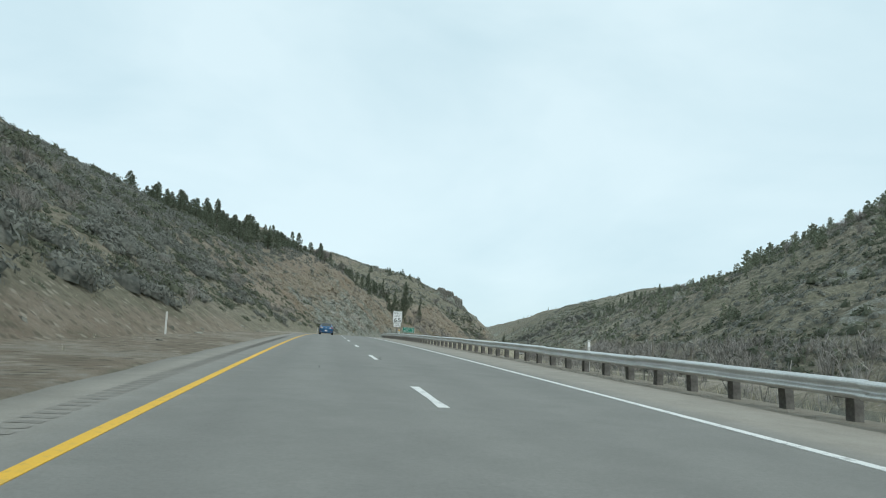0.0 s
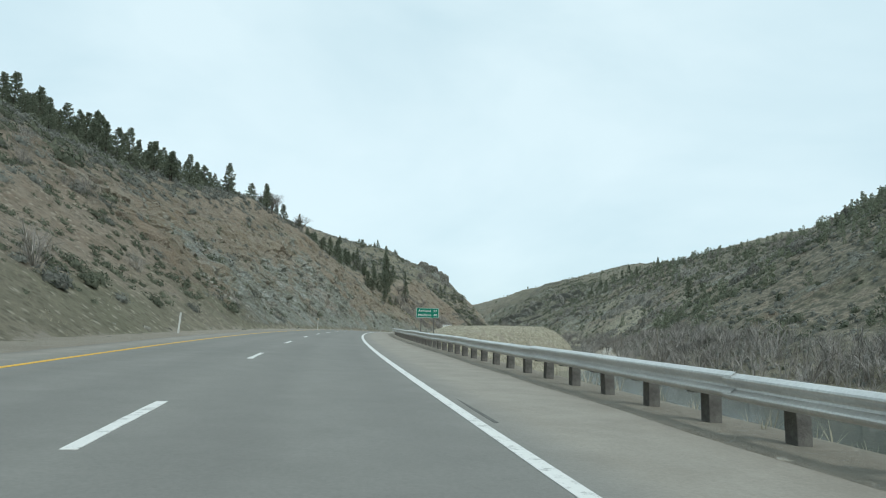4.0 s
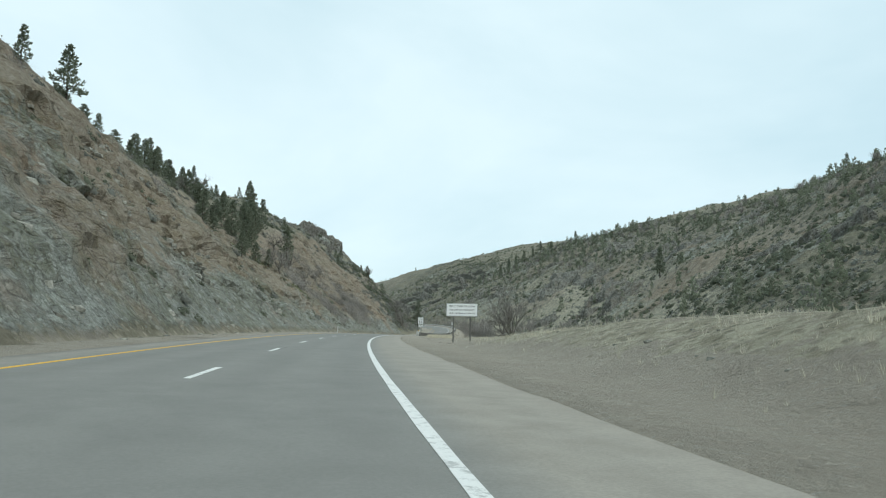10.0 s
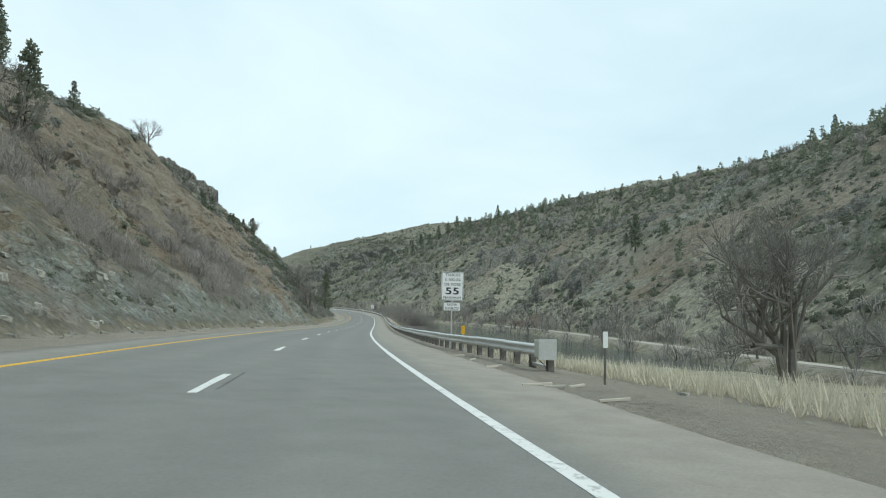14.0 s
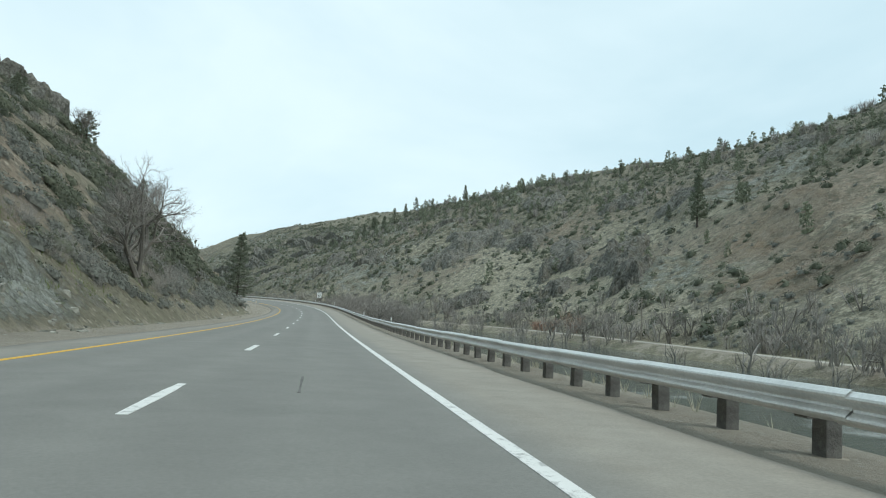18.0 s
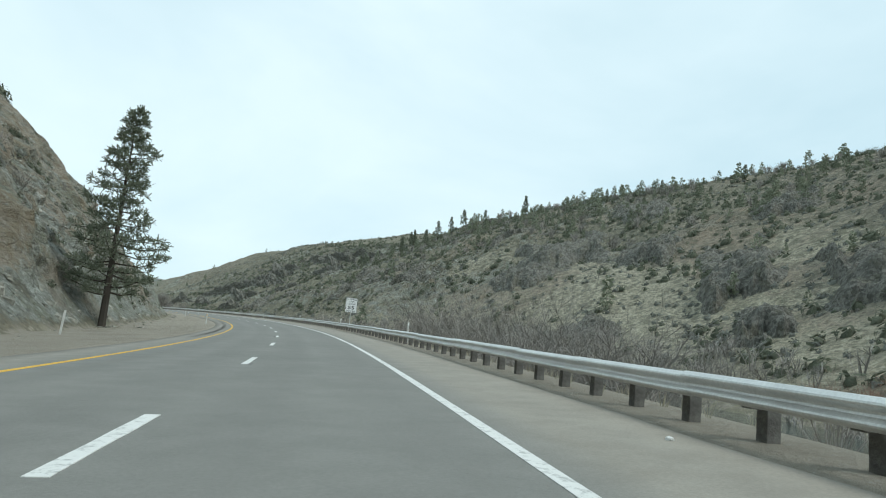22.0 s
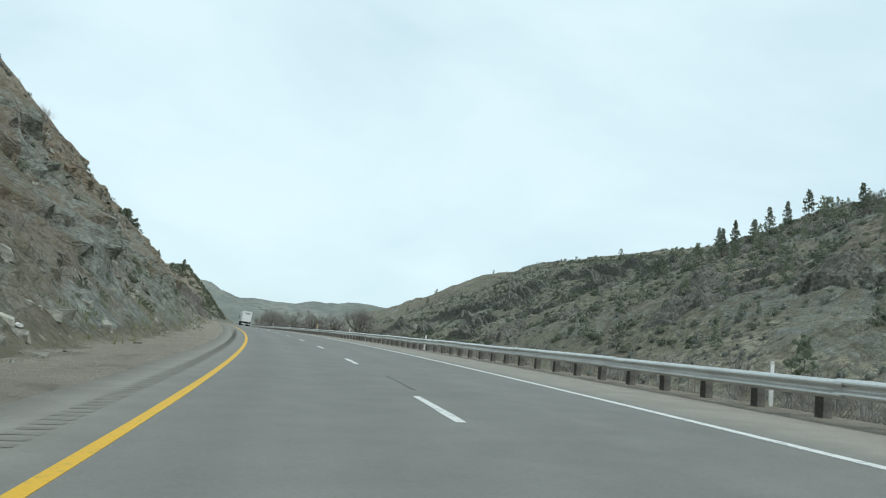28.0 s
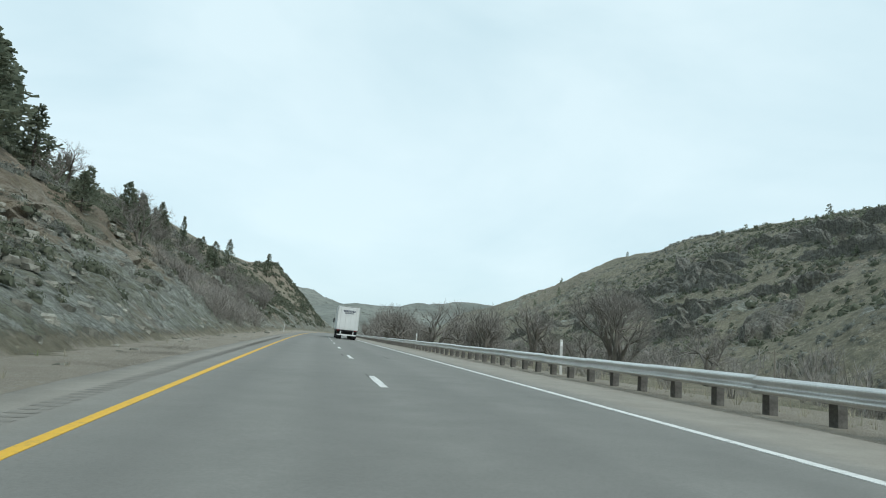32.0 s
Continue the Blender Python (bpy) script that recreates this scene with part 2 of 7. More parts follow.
    nt.links.new(dots.outputs["Distance"], bush.inputs["Value"])
    stand_ = math_node(nt, "MULTIPLY", math_node(nt, "MULTIPLY", bush.outputs["Result"], noisy(nt, v, 0.05, 5.0, 0.6, 0.34, 0.52)), attribute(nt, "brushy"))
    small = nt.nodes.new("ShaderNodeTexVoronoi")
    small.inputs["Scale"].default_value = 1.05
    nt.links.new(v, small.inputs["Vector"])
    speck = nt.nodes.new("ShaderNodeMapRange")
    speck.inputs["From Min"].default_value, speck.inputs["From Max"].default_value, speck.inputs["To Min"].default_value, speck.inputs["To Max"].default_value = 0.32, 0.56, 1.0, 0.0
    nt.links.new(small.outputs["Distance"], speck.inputs["Value"])
    clump = nt.nodes.new("ShaderNodeSeparateColor")
    nt.links.new(small.outputs["Color"], clump.inputs[0])
    dotty = math_node(nt, "MULTIPLY", math_node(nt, "MULTIPLY", speck.outputs["Result"], math_node(nt, "GREATER_THAN", clump.outputs[0], 0.32)), math_node(nt, "MINIMUM", attribute(nt, "brushy"), 1.0))
    # tussocks and loose stones the size of a hand to half a metre
    tiny = nt.nodes.new("ShaderNodeTexVoronoi")
    tiny.inputs["Scale"].default_value = 2.3
    nt.links.new(moved.outputs[0], tiny.inputs["Vector"])
    grain_ = nt.nodes.new("ShaderNodeMapRange")
    grain_.inputs["From Min"].default_value, grain_.inputs["From Max"].default_value, grain_.inputs["To Min"].default_value, grain_.inputs["To Max"].default_value = 0.25, 0.5, 1.0, 0.0
    nt.links.new(tiny.outputs["Distance"], grain_.inputs["Value"])
    lot = nt.nodes.new("ShaderNodeSeparateColor")
    nt.links.new(tiny.outputs["Color"], lot.inputs[0])
    c = mix(nt, math_node(nt, "MULTIPLY", math_node(nt, "MULTIPLY", grain_.outputs["Result"], math_node(nt, "GREATER_THAN", lot.outputs[0], 0.52)), 0.62), c, (0.135, 0.125, 0.092))
    c = mix(nt, math_node(nt, "MULTIPLY", math_node(nt, "MULTIPLY", grain_.outputs["Result"], math_node(nt, "LESS_THAN", lot.outputs[0], 0.2)), 0.55), c, (0.52, 0.475, 0.385))
    c = mix(nt, math_node(nt, "MULTIPLY", dotty, 0.75), c, mix(nt, clump.outputs[1], (0.098, 0.097, 0.075), (0.19, 0.183, 0.145)))
    c = mix(nt, math_node(nt, "MULTIPLY", stand_, 0.75), c, mix(nt, mid, (0.095, 0.096, 0.072), (0.16, 0.156, 0.12)))
    rocky = ragged("rock")
    c = mix(nt, rocky, c, rock)
    c = mix(nt, ragged("gravel"), c, grit)
    c = mix(nt, math_node(nt, "MULTIPLY", fine, 0.2), c, (0.075, 0.07, 0.058))
    nt.links.new(c, bsdf.inputs["Base Color"])
    h = math_node(nt, "ADD", math_node(nt, "MULTIPLY", fine, 0.35), math_node(nt, "MULTIPLY", math_node(nt, "ADD", height, math_node(nt, "MULTIPLY", r1, 0.4)), rocky))
    relief(nt, bsdf, h, 0.8, 0.45)


GROUND = material("hillside_ground", ground_build, 0.95, spec=0.15)


def far_build(nt, bsdf):
    v = coords(nt)
    a, b = noisy(nt, v, 0.006, 6.0), noisy(nt, v, 0.045, 9.0, 0.8, 0.48, 0.57)
    # distance haze put into the colours: greyer and bluer than the near grass
    c = mix(nt, a, (0.185, 0.198, 0.178), (0.262, 0.27, 0.242))
    c = mix(nt, math_node(nt, "MULTIPLY", b, 0.6), c, (0.122, 0.134, 0.12))
    nt.links.new(c, bsdf.inputs["Base Color"])


FAR = material("far_hill_grass_hazed", far_build, 1.0, spec=0.05)


def asphalt_build(nt, bsdf):
    v = coords(nt)
    big, mid, fine = noisy(nt, v, 0.12, 5.0), noisy(nt, v, 1.3, 6.0), noisy(nt, v, 26.0, 5.0, 0.8, 0.3, 0.7)
    c = mix(nt, mid, (0.208, 0.206, 0.188), (0.252, 0.249, 0.228))
    c = mix(nt, math_node(nt, "MULTIPLY", big, 0.5), c, (0.28, 0.275, 0.25))
    c = mix(nt, math_node(nt, "MULTIPLY", attribute(nt, "worn"), 0.55), c, (0.175, 0.173, 0.16))
    c = mix(nt, attribute(nt, "shoulder"), c, mix(nt, mid, (0.315, 0.286, 0.238), (0.385, 0.352, 0.296)))
    c = mix(nt, math_node(nt, "MULTIPLY", fine, 0.38), c, (0.11, 0.109, 0.10))
    nt.links.new(c, bsdf.inputs["Base Color"])
    relief(nt, bsdf, fine, 0.35, 0.012)


ASPHALT = material("worn_asphalt", asphalt_build, 0.85, spec=0.3)


def paint_build(a, worn, amount):
    def build(nt, bsdf):
        v = coords(nt)
        chips = noisy(nt, v, 7.0, 7.0, 0.75, 0.53, 0.62)
        g = noisy(nt, v, 40.0, 3.0)
        c = mix(nt, math_node(nt, "MULTIPLY", g, 0.2), a, tuple(x * 0.75 for x in a))
        c = mix(nt, math_node(nt, "MULTIPLY", chips, amount), c, worn)
        nt.links.new(c, bsdf.inputs["Base Color"])
        relief(nt, bsdf, g, 0.2, 0.005)
    return build


WHITE_PAINT = material("white_road_paint", paint_build((0.72, 0.72, 0.69), (0.2, 0.2, 0.19), 0.55), 0.7)
YELLOW_PAINT = material("yellow_road_paint", paint_build((0.74, 0.44, 0.045), (0.25, 0.2, 0.12), 0.35), 0.7)
GROOVE = two_tone("rumble_strip_groove", (0.205, 0.196, 0.175), (0.27, 0.258, 0.228), 3.0, 0.95)
TAR = two_tone("crack_sealant", (0.11, 0.108, 0.10), (0.165, 0.162, 0.15), 2.0, 0.85)
STEEL = two_tone("galvanised_steel", (0.64, 0.64, 0.62), (0.76, 0.76, 0.735), 1.2, 0.42, 0.7, 0.5, 0.08, 0.004, 25.0)
POST_WOOD = two_tone("weathered_post_timber", (0.115, 0.11, 0.10), (0.215, 0.207, 0.188), 6.0, 0.9, bump=0.4)
BARK = two_tone("conifer_bark", (0.066, 0.056, 0.047), (0.122, 0.105, 0.088), 5.0, 0.95, bump=0.5, dist=0.03)
GREY_BARK = two_tone("grey_bark", (0.15, 0.138, 0.12), (0.26, 0.24, 0.212), 6.0, 0.95, bump=0.4, dist=0.02)
SIGN_WHITE = two_tone("white_sign_sheeting", (0.93, 0.94, 0.93), (0.89, 0.90, 0.88), 2.5, 0.55, bump=0.02)
SIGN_BLACK = two_tone("black_sign_paint", (0.02, 0.02, 0.022), (0.03, 0.03, 0.032), 3.0, 0.6, bump=0.02)
SIGN_GREEN = two_tone("green_sign_sheeting", (0.008, 0.20, 0.125), (0.012, 0.235, 0.15), 1.5, 0.5, bump=0.02)
MARKER_WHITE = two_tone("white_marker_plastic", (0.7, 0.7, 0.67), (0.6, 0.6, 0.57), 5.0, 0.6, bump=0.05)
AMBER = two_tone("amber_reflector", (0.80, 0.46, 0.03), (0.72, 0.4, 0.03), 8.0, 0.35, bump=0.05)
TIN = two_tone("aluminium_sign_back", (0.4, 0.41, 0.41), (0.48, 0.49, 0.49), 3.0, 0.5, 0.7)
TRAILER_WHITE = two_tone("white_trailer_skin", (0.88, 0.90, 0.885), (0.82, 0.84, 0.825), 0.6, 0.45, spec=0.5, bump=0.02)
TRIM_DARK = two_tone("dark_trim_plastic", (0.018, 0.018, 0.02), (0.035, 0.035, 0.037), 5.0, 0.6)
RUBBER = two_tone("tyre_rubber", (0.018, 0.018, 0.018), (0.04, 0.039, 0.037), 6.0, 0.9)
RED_LENS = two_tone("red_lamp_lens", (0.38, 0.02, 0.02), (0.28, 0.015, 0.015), 6.0, 0.15, spec=0.7, bump=0.02)
CLEAR_LENS = two_tone("clear_lamp_lens", (0.7, 0.72, 0.72), (0.55, 0.57, 0.58), 12.0, 0.15, spec=0.7, bump=0.05)
ALLOY = two_tone("alloy_wheel_metal", (0.5, 0.5, 0.5), (0.42, 0.42, 0.42), 5.0, 0.35, 0.8)
LITTER = two_tone("white_litter_plastic", (0.75, 0.75, 0.73), (0.6, 0.6, 0.57), 5.0, 0.6)
POLE_WOOD = two_tone("bleached_pole_timber", (0.25, 0.22, 0.18), (0.33, 0.3, 0.25), 2.0, 0.9)


def blue_build(nt, bsdf):
    v = coords(nt)
    c = mix(nt, noisy(nt, v, 300.0, 2.0), (0.008, 0.085, 0.21), (0.015, 0.13, 0.30))
    c = mix(nt, math_node(nt, "MULTIPLY", noisy(nt, v, 3.0), 0.15), c, (0.15, 0.16, 0.17))
    nt.links.new(c, bsdf.inputs["Base Color"])
    bsdf.inputs["Coat Weight"].default_value = 0.8
    bsdf.inputs["Coat Roughness"].default_value = 0.06


BLUE = material("blue_metallic_paint", blue_build, 0.28, 0.4, 0.5)


def glass_build(nt, bsdf):
    bsdf.inputs["Base Color"].default_value = (0.055, 0.065, 0.065, 1)


GLASS = material("tinted_car_glass", glass_build, 0.05, 0.0, 0.9)


def water_build(nt, bsdf):
    v = coords(nt, (1, 1, 1))
    n, foam = noisy(nt, v, 0.9, 5.0, 0.6, 0.3, 0.7), noisy(nt, v, 0.16, 7.0, 0.7, 0.56, 0.66)
    c = mix(nt, noisy(nt, v, 0.06), (0.055, 0.075, 0.07), (0.09, 0.11, 0.10))
    c = mix(nt, math_node(nt, "MULTIPLY", foam, 0.6), c, (0.55, 0.58, 0.57))
    nt.links.new(c, bsdf.inputs["Base Color"])
    relief(nt, bsdf, n, 0.16, 0.12)


WATER = material("river_water", water_build, 0.06, 0.0, 0.6)


def leaf_material(name, a, b, rough=0.8, thin=0.0, mottle=0.0):
    """Foliage whose colour goes from a to b, plant by plant and leaf by leaf; thin leaves let light through."""
    def build(nt, bsdf):
        geo, info = nt.nodes.new("ShaderNodeNewGeometry"), nt.nodes.new("ShaderNodeObjectInfo")
        r = math_node(nt, "MULTIPLY", geo.outputs["Random Per Island"], 0.5)
        plant = math_node(nt, "ADD", attribute(nt, "tint"), math_node(nt, "MULTIPLY", info.outputs["Random"], 0.35))
        f = math_node(nt, "ADD", r, math_node(nt, "MULTIPLY", plant, 0.6))
        f = math_node(nt, "MINIMUM", f, 1.0)
        c = mix(nt, f, a, b)
        if mottle:
            c = mix(nt, math_node(nt, "MULTIPLY", noisy(nt, coords(nt), 3.5, 5.0, 0.75, 0.42, 0.6), mottle), c, tuple(x * 0.45 for x in a))
        nt.links.new(c, bsdf.inputs["Base Color"])
        if thin:
            through_, blend = nt.nodes.new("ShaderNodeBsdfTranslucent"), nt.nodes.new("ShaderNodeMixShader")
            blend.inputs[0].default_value = thin
            nt.links.new(c, through_.inputs["Color"])
            nt.links.new(bsdf.outputs[0], blend.inputs[1])
            nt.links.new(through_.outputs[0], blend.inputs[2])
            nt.links.new(blend.outputs[0], nt.nodes["Material Output"].inputs["Surface"])
    return material(name, build, rough, spec=0.15)


NEEDLES = leaf_material("conifer_needles", (0.145, 0.168, 0.122), (0.295, 0.318, 0.23), 0.8, 0.45)
SAGE = leaf_material("sagebrush_leaves", (0.135, 0.141, 0.124), (0.30, 0.31, 0.272), 0.85, 0.3, 0.4)
DARK_SHRUB = leaf_material("dark_shrub_leaves", (0.088, 0.1, 0.072), (0.198, 0.214, 0.155), 0.85, 0.3, 0.4)
TWIGS = leaf_material("bare_grey_twigs", (0.19, 0.178, 0.16), (0.36, 0.338, 0.308), 0.9)
RED_TWIGS = leaf_material("reddish_willow_twigs", (0.24, 0.155, 0.115), (0.37, 0.255, 0.195), 0.9)
STRAW = leaf_material("dry_grass", (0.26, 0.235, 0.165), (0.48, 0.445, 0.345), 0.9, 0.3)
PALE_STRAW = leaf_material("bleached_grass", (0.48, 0.44, 0.33), (0.74, 0.69, 0.56), 0.9, 0.3)
GREEN_GRASS = leaf_material("spring_grass", (0.14, 0.175, 0.07), (0.26, 0.30, 0.13), 0.9, 0.35)
PALE_WOOD = two_tone("pale_broken_wood", (0.5, 0.46, 0.38), (0.66, 0.62, 0.54), 3.0, 0.9)
DUST = two_tone("pale_dirt_track", (0.42, 0.395, 0.34), (0.54, 0.51, 0.45), 0.6, 0.95, bump=0.3, dist=0.04, fine=6.0)
STONE = leaf_material("broken_stone", (0.165, 0.163, 0.137), (0.46, 0.452, 0.39), 0.95, 0.0, 0.6)


def crag_build(nt, bsdf):
    v, tall = coords(nt), coords(nt, (1.0, 1.0, 0.35))
    a, b = noisy(nt, tall, 0.9, 8.0, 0.75, 0.4, 0.62), noisy(nt, v, 2.6, 6.0, 0.75, 0.5, 0.62)
    c = mix(nt, a, (0.125, 0.123, 0.108), (0.265, 0.262, 0.232))
    c = mix(nt, math_node(nt, "MULTIPLY", b, 0.5), c, (0.27, 0.268, 0.24))
    c = mix(nt, math_node(nt, "MULTIPLY", noisy(nt, v, 0.3, 6.0, 0.7, 0.48, 0.6), 0.6), c, (0.165, 0.16, 0.108))
    chip = nt.nodes.new("ShaderNodeTexVoronoi")
    chip.inputs["Scale"].default_value = 1.7
    nt.links.new(v, chip.inputs["Vector"])
    side = nt.nodes.new("ShaderNodeSeparateColor")
    nt.links.new(chip.outputs["Color"], side.inputs[0])
    c = mix(nt, math_node(nt, "MULTIPLY", side.outputs[0], 0.45), c, (0.36, 0.345, 0.30))
    c = mix(nt, math_node(nt, "MULTIPLY", math_node(nt, "GREATER_THAN", side.outputs[1], 0.6), 0.5), c, (0.085, 0.082, 0.07))
    nt.links.new(c, bsdf.inputs["Base Color"])
    relief(nt, bsdf, math_node(nt, "ADD", a, side.outputs[2]), 0.8, 0.5)


CRAG = material("lichened_basalt_crag", crag_build, 0.95, spec=0.1)
PLATE_INK = two_tone("plate_ink", (0.10, 0.11, 0.15), (0.14, 0.15, 0.19), 5.0, 0.6)
# ---------------------------------------------------------------- the road's course
def spline(x, first, step, values):
    """A cubic spline through evenly spaced stations."""
    k = first + step * np.arange(len(values))
    d = np.abs((np.asarray(x, float)[..., None] - k) / step)
    w = np.where(d < 1, 2 / 3 - d**2 + d**3 / 2, np.where(d < 2, np.clip(2 - d, 0, 2) ** 3 / 6, 0))
    return w @ np.array(values)


ST = np.arange(-60.0, 1301.0, 2.0)
_h, _g, _b = spline(ST, -60, 40, HEADING), spline(ST, -60, 80, GRADE), spline(ST, -60, 80, BANK)
_t = np.stack([-np.sin(_h) * np.cos(_g), np.cos(_h) * np.cos(_g), np.sin(_g)], 1)
_c = np.concatenate([np.zeros((1, 3)), np.cumsum((_t[1:] + _t[:-1]) * 1.0, 0)])
_c -= _c[30]
# straight on at both ends
_n = 10.0 * np.arange(1, 340)
_ahead = np.array([-np.sin(_h[-1]), np.cos(_h[-1]), 0.0])
_back = np.array([-np.sin(_h[0]), np.cos(_h[0]), 0.03])
_m = 10.0 * np.arange(30, 0, -1)
ST = np.concatenate([-60 - _m, ST, 1300 + _n])
_c = np.concatenate([_c[0] - _m[:, None] * _back, _c, _c[-1] + _n[:, None] * _ahead])
_h = np.concatenate([np.full(30, _h[0]), _h, np.full(339, _h[-1])])
_b = np.concatenate([np.full(30, _b[0]), _b, np.full(339, _b[-1])])


def centre(s):
    return np.stack([np.interp(s, ST, _c[:, k]) for k in range(3)], -1)


def heading(s):
    return np.interp(s, ST, _h)


def bank(s):
    return np.interp(s, ST, _b)


def at(s, u, z=0.0):
    """World places at station s, u metres right of the centre line, z above the centre line's level."""
    s, u, z = np.broadcast_arrays(np.asarray(s, float), np.asarray(u, float), np.asarray(z, float))
    c, h = centre(s), heading(s)
    return np.stack([c[..., 0] + u * np.cos(h), c[..., 1] + u * np.sin(h), c[..., 2] + z], -1)


def deck(s, u, z=0.0):
    """The same, z above the sloping pavement."""
    return at(s, u, np.asarray(z) - np.asarray(u) * np.tan(bank(s)))


# ---------------------------------------------------------------- noise
def _hash(i, j, seed):
    n = (i.astype(np.int64) * 374761393 + j.astype(np.int64) * 668265263 + seed * 1442695041) & 0x7FFFFFFF
    n = ((n ^ (n >> 13)) * 1274126177) & 0x7FFFFFFF
    return ((n ^ (n >> 16)) & 0xFFFF) / 65535.0


def value_noise(x, y, seed=0):
    i, j = np.floor(x), np.floor(y)
    fx, fy = x - i, y - j
    fx, fy = fx * fx * (3 - 2 * fx), fy * fy * (3 - 2 * fy)
    a, b = _hash(i, j, seed), _hash(i + 1, j, seed)
    c, d = _hash(i, j + 1, seed), _hash(i + 1, j + 1, seed)
    return (a * (1 - fx) + b * fx) * (1 - fy) + (c * (1 - fx) + d * fx) * fy - 0.5


def fbm(x, y, size, octaves=4, seed=0, gain=0.5):
    out, amp, k = 0.0, 1.0, 1.0 / size
    for o in range(octaves):
        out = out + amp * value_noise(x * k + 17.3 * o, y * k - 9.1 * o, seed + o)
        amp, k = amp * gain, k * 2.03
    return out


def ridged(x, y, size, octaves=4, seed=0):
    out, amp, k = 0.0, 1.0, 1.0 / size
    for o in range(octaves):
        out = out + amp * (0.5 - 2 * np.abs(value_noise(x * k + 7.7 * o, y * k + 3.3 * o, seed + o)))
        amp, k = amp * 0.5, k * 2.1
    return out


def smooth(a, b, x):
    t = np.clip((x - a) / (b - a), 0, 1)
    return t * t * (3 - 2 * t)


def facets(x, y, size, seed, tilt=0.5):
    """Broken faces: every cell of a scattered pattern has a height and a slant of its own."""
    x, y = x / size, y / size
    i, j = np.floor(x), np.floor(y)
    best, out = np.full(x.shape, 9.0), np.zeros(x.shape)
    for a in (-1, 0, 1):
        for b in (-1, 0, 1):
            ci, cj = i + a, j + b
            px, py = ci + _hash(ci, cj, seed), cj + _hash(ci, cj, seed + 1)
            d = (x - px) ** 2 + (y - py) ** 2
            h = _hash(ci, cj, seed + 2) - 0.5 + tilt * ((_hash(ci, cj, seed + 3) - 0.5) * (x - px) + (_hash(ci, cj, seed + 4) - 0.5) * (y - py)) * 2
            out = np.where(d < best, h, out)
            best = np.minimum(d, best)
    return out


# ---------------------------------------------------------------- the lie of the land
RIVER_Z = -3.2
LEFT_TOE = ([-300, 0, 60, 130, 560, 590, 640, 690, 740, 4000], [-11, -11, -9, -8, -8, -12, -13, -9.5, -8, -8])
ROCKY = ([-300, 90, 160, 196, 320, 350, 420, 440, 515, 530, 560, 590, 600, 680, 700, 850, 880, 1060, 4000],
         [0.0, 0.05, 0.12, 0.9, 0.9, 0.78, 0.8, 0.95, 0.95, 0.42, 0.42, 0.7, 1.0, 1.0, 0.95, 1.0, 0.7, 0.6, 0.1])
ROCK_TOP = ([-300, 120, 180, 330, 360, 470, 520, 600, 650, 800, 850, 4000], [6, 8, 26, 30, 20, 30, 18, 30, 62, 19, 12, 10])
PULLOUT = (196.0, 372.0)
# humps and hollows of the hillside: station, reach, four distances from the toe, height
SWELLS = ((468, 30, 20, 36, 48, 72, 2.6), (475, 45, 58, 80, 150, 200, -5.5), (520, 20, 16, 27, 45, 60, -3.5), (648, 18, 42, 54, 66, 80, 3.5), (550, 30, 85, 105, 150, 190, -7.0))
SHELF = ([195, 208, 214, 229, 245, 262, 300, 330, 372, 400], [1, 2.5, 6, 15, 24, 33, 36, 36, 24, 20])


def left_toe(s):
    return np.interp(s, *LEFT_TOE)


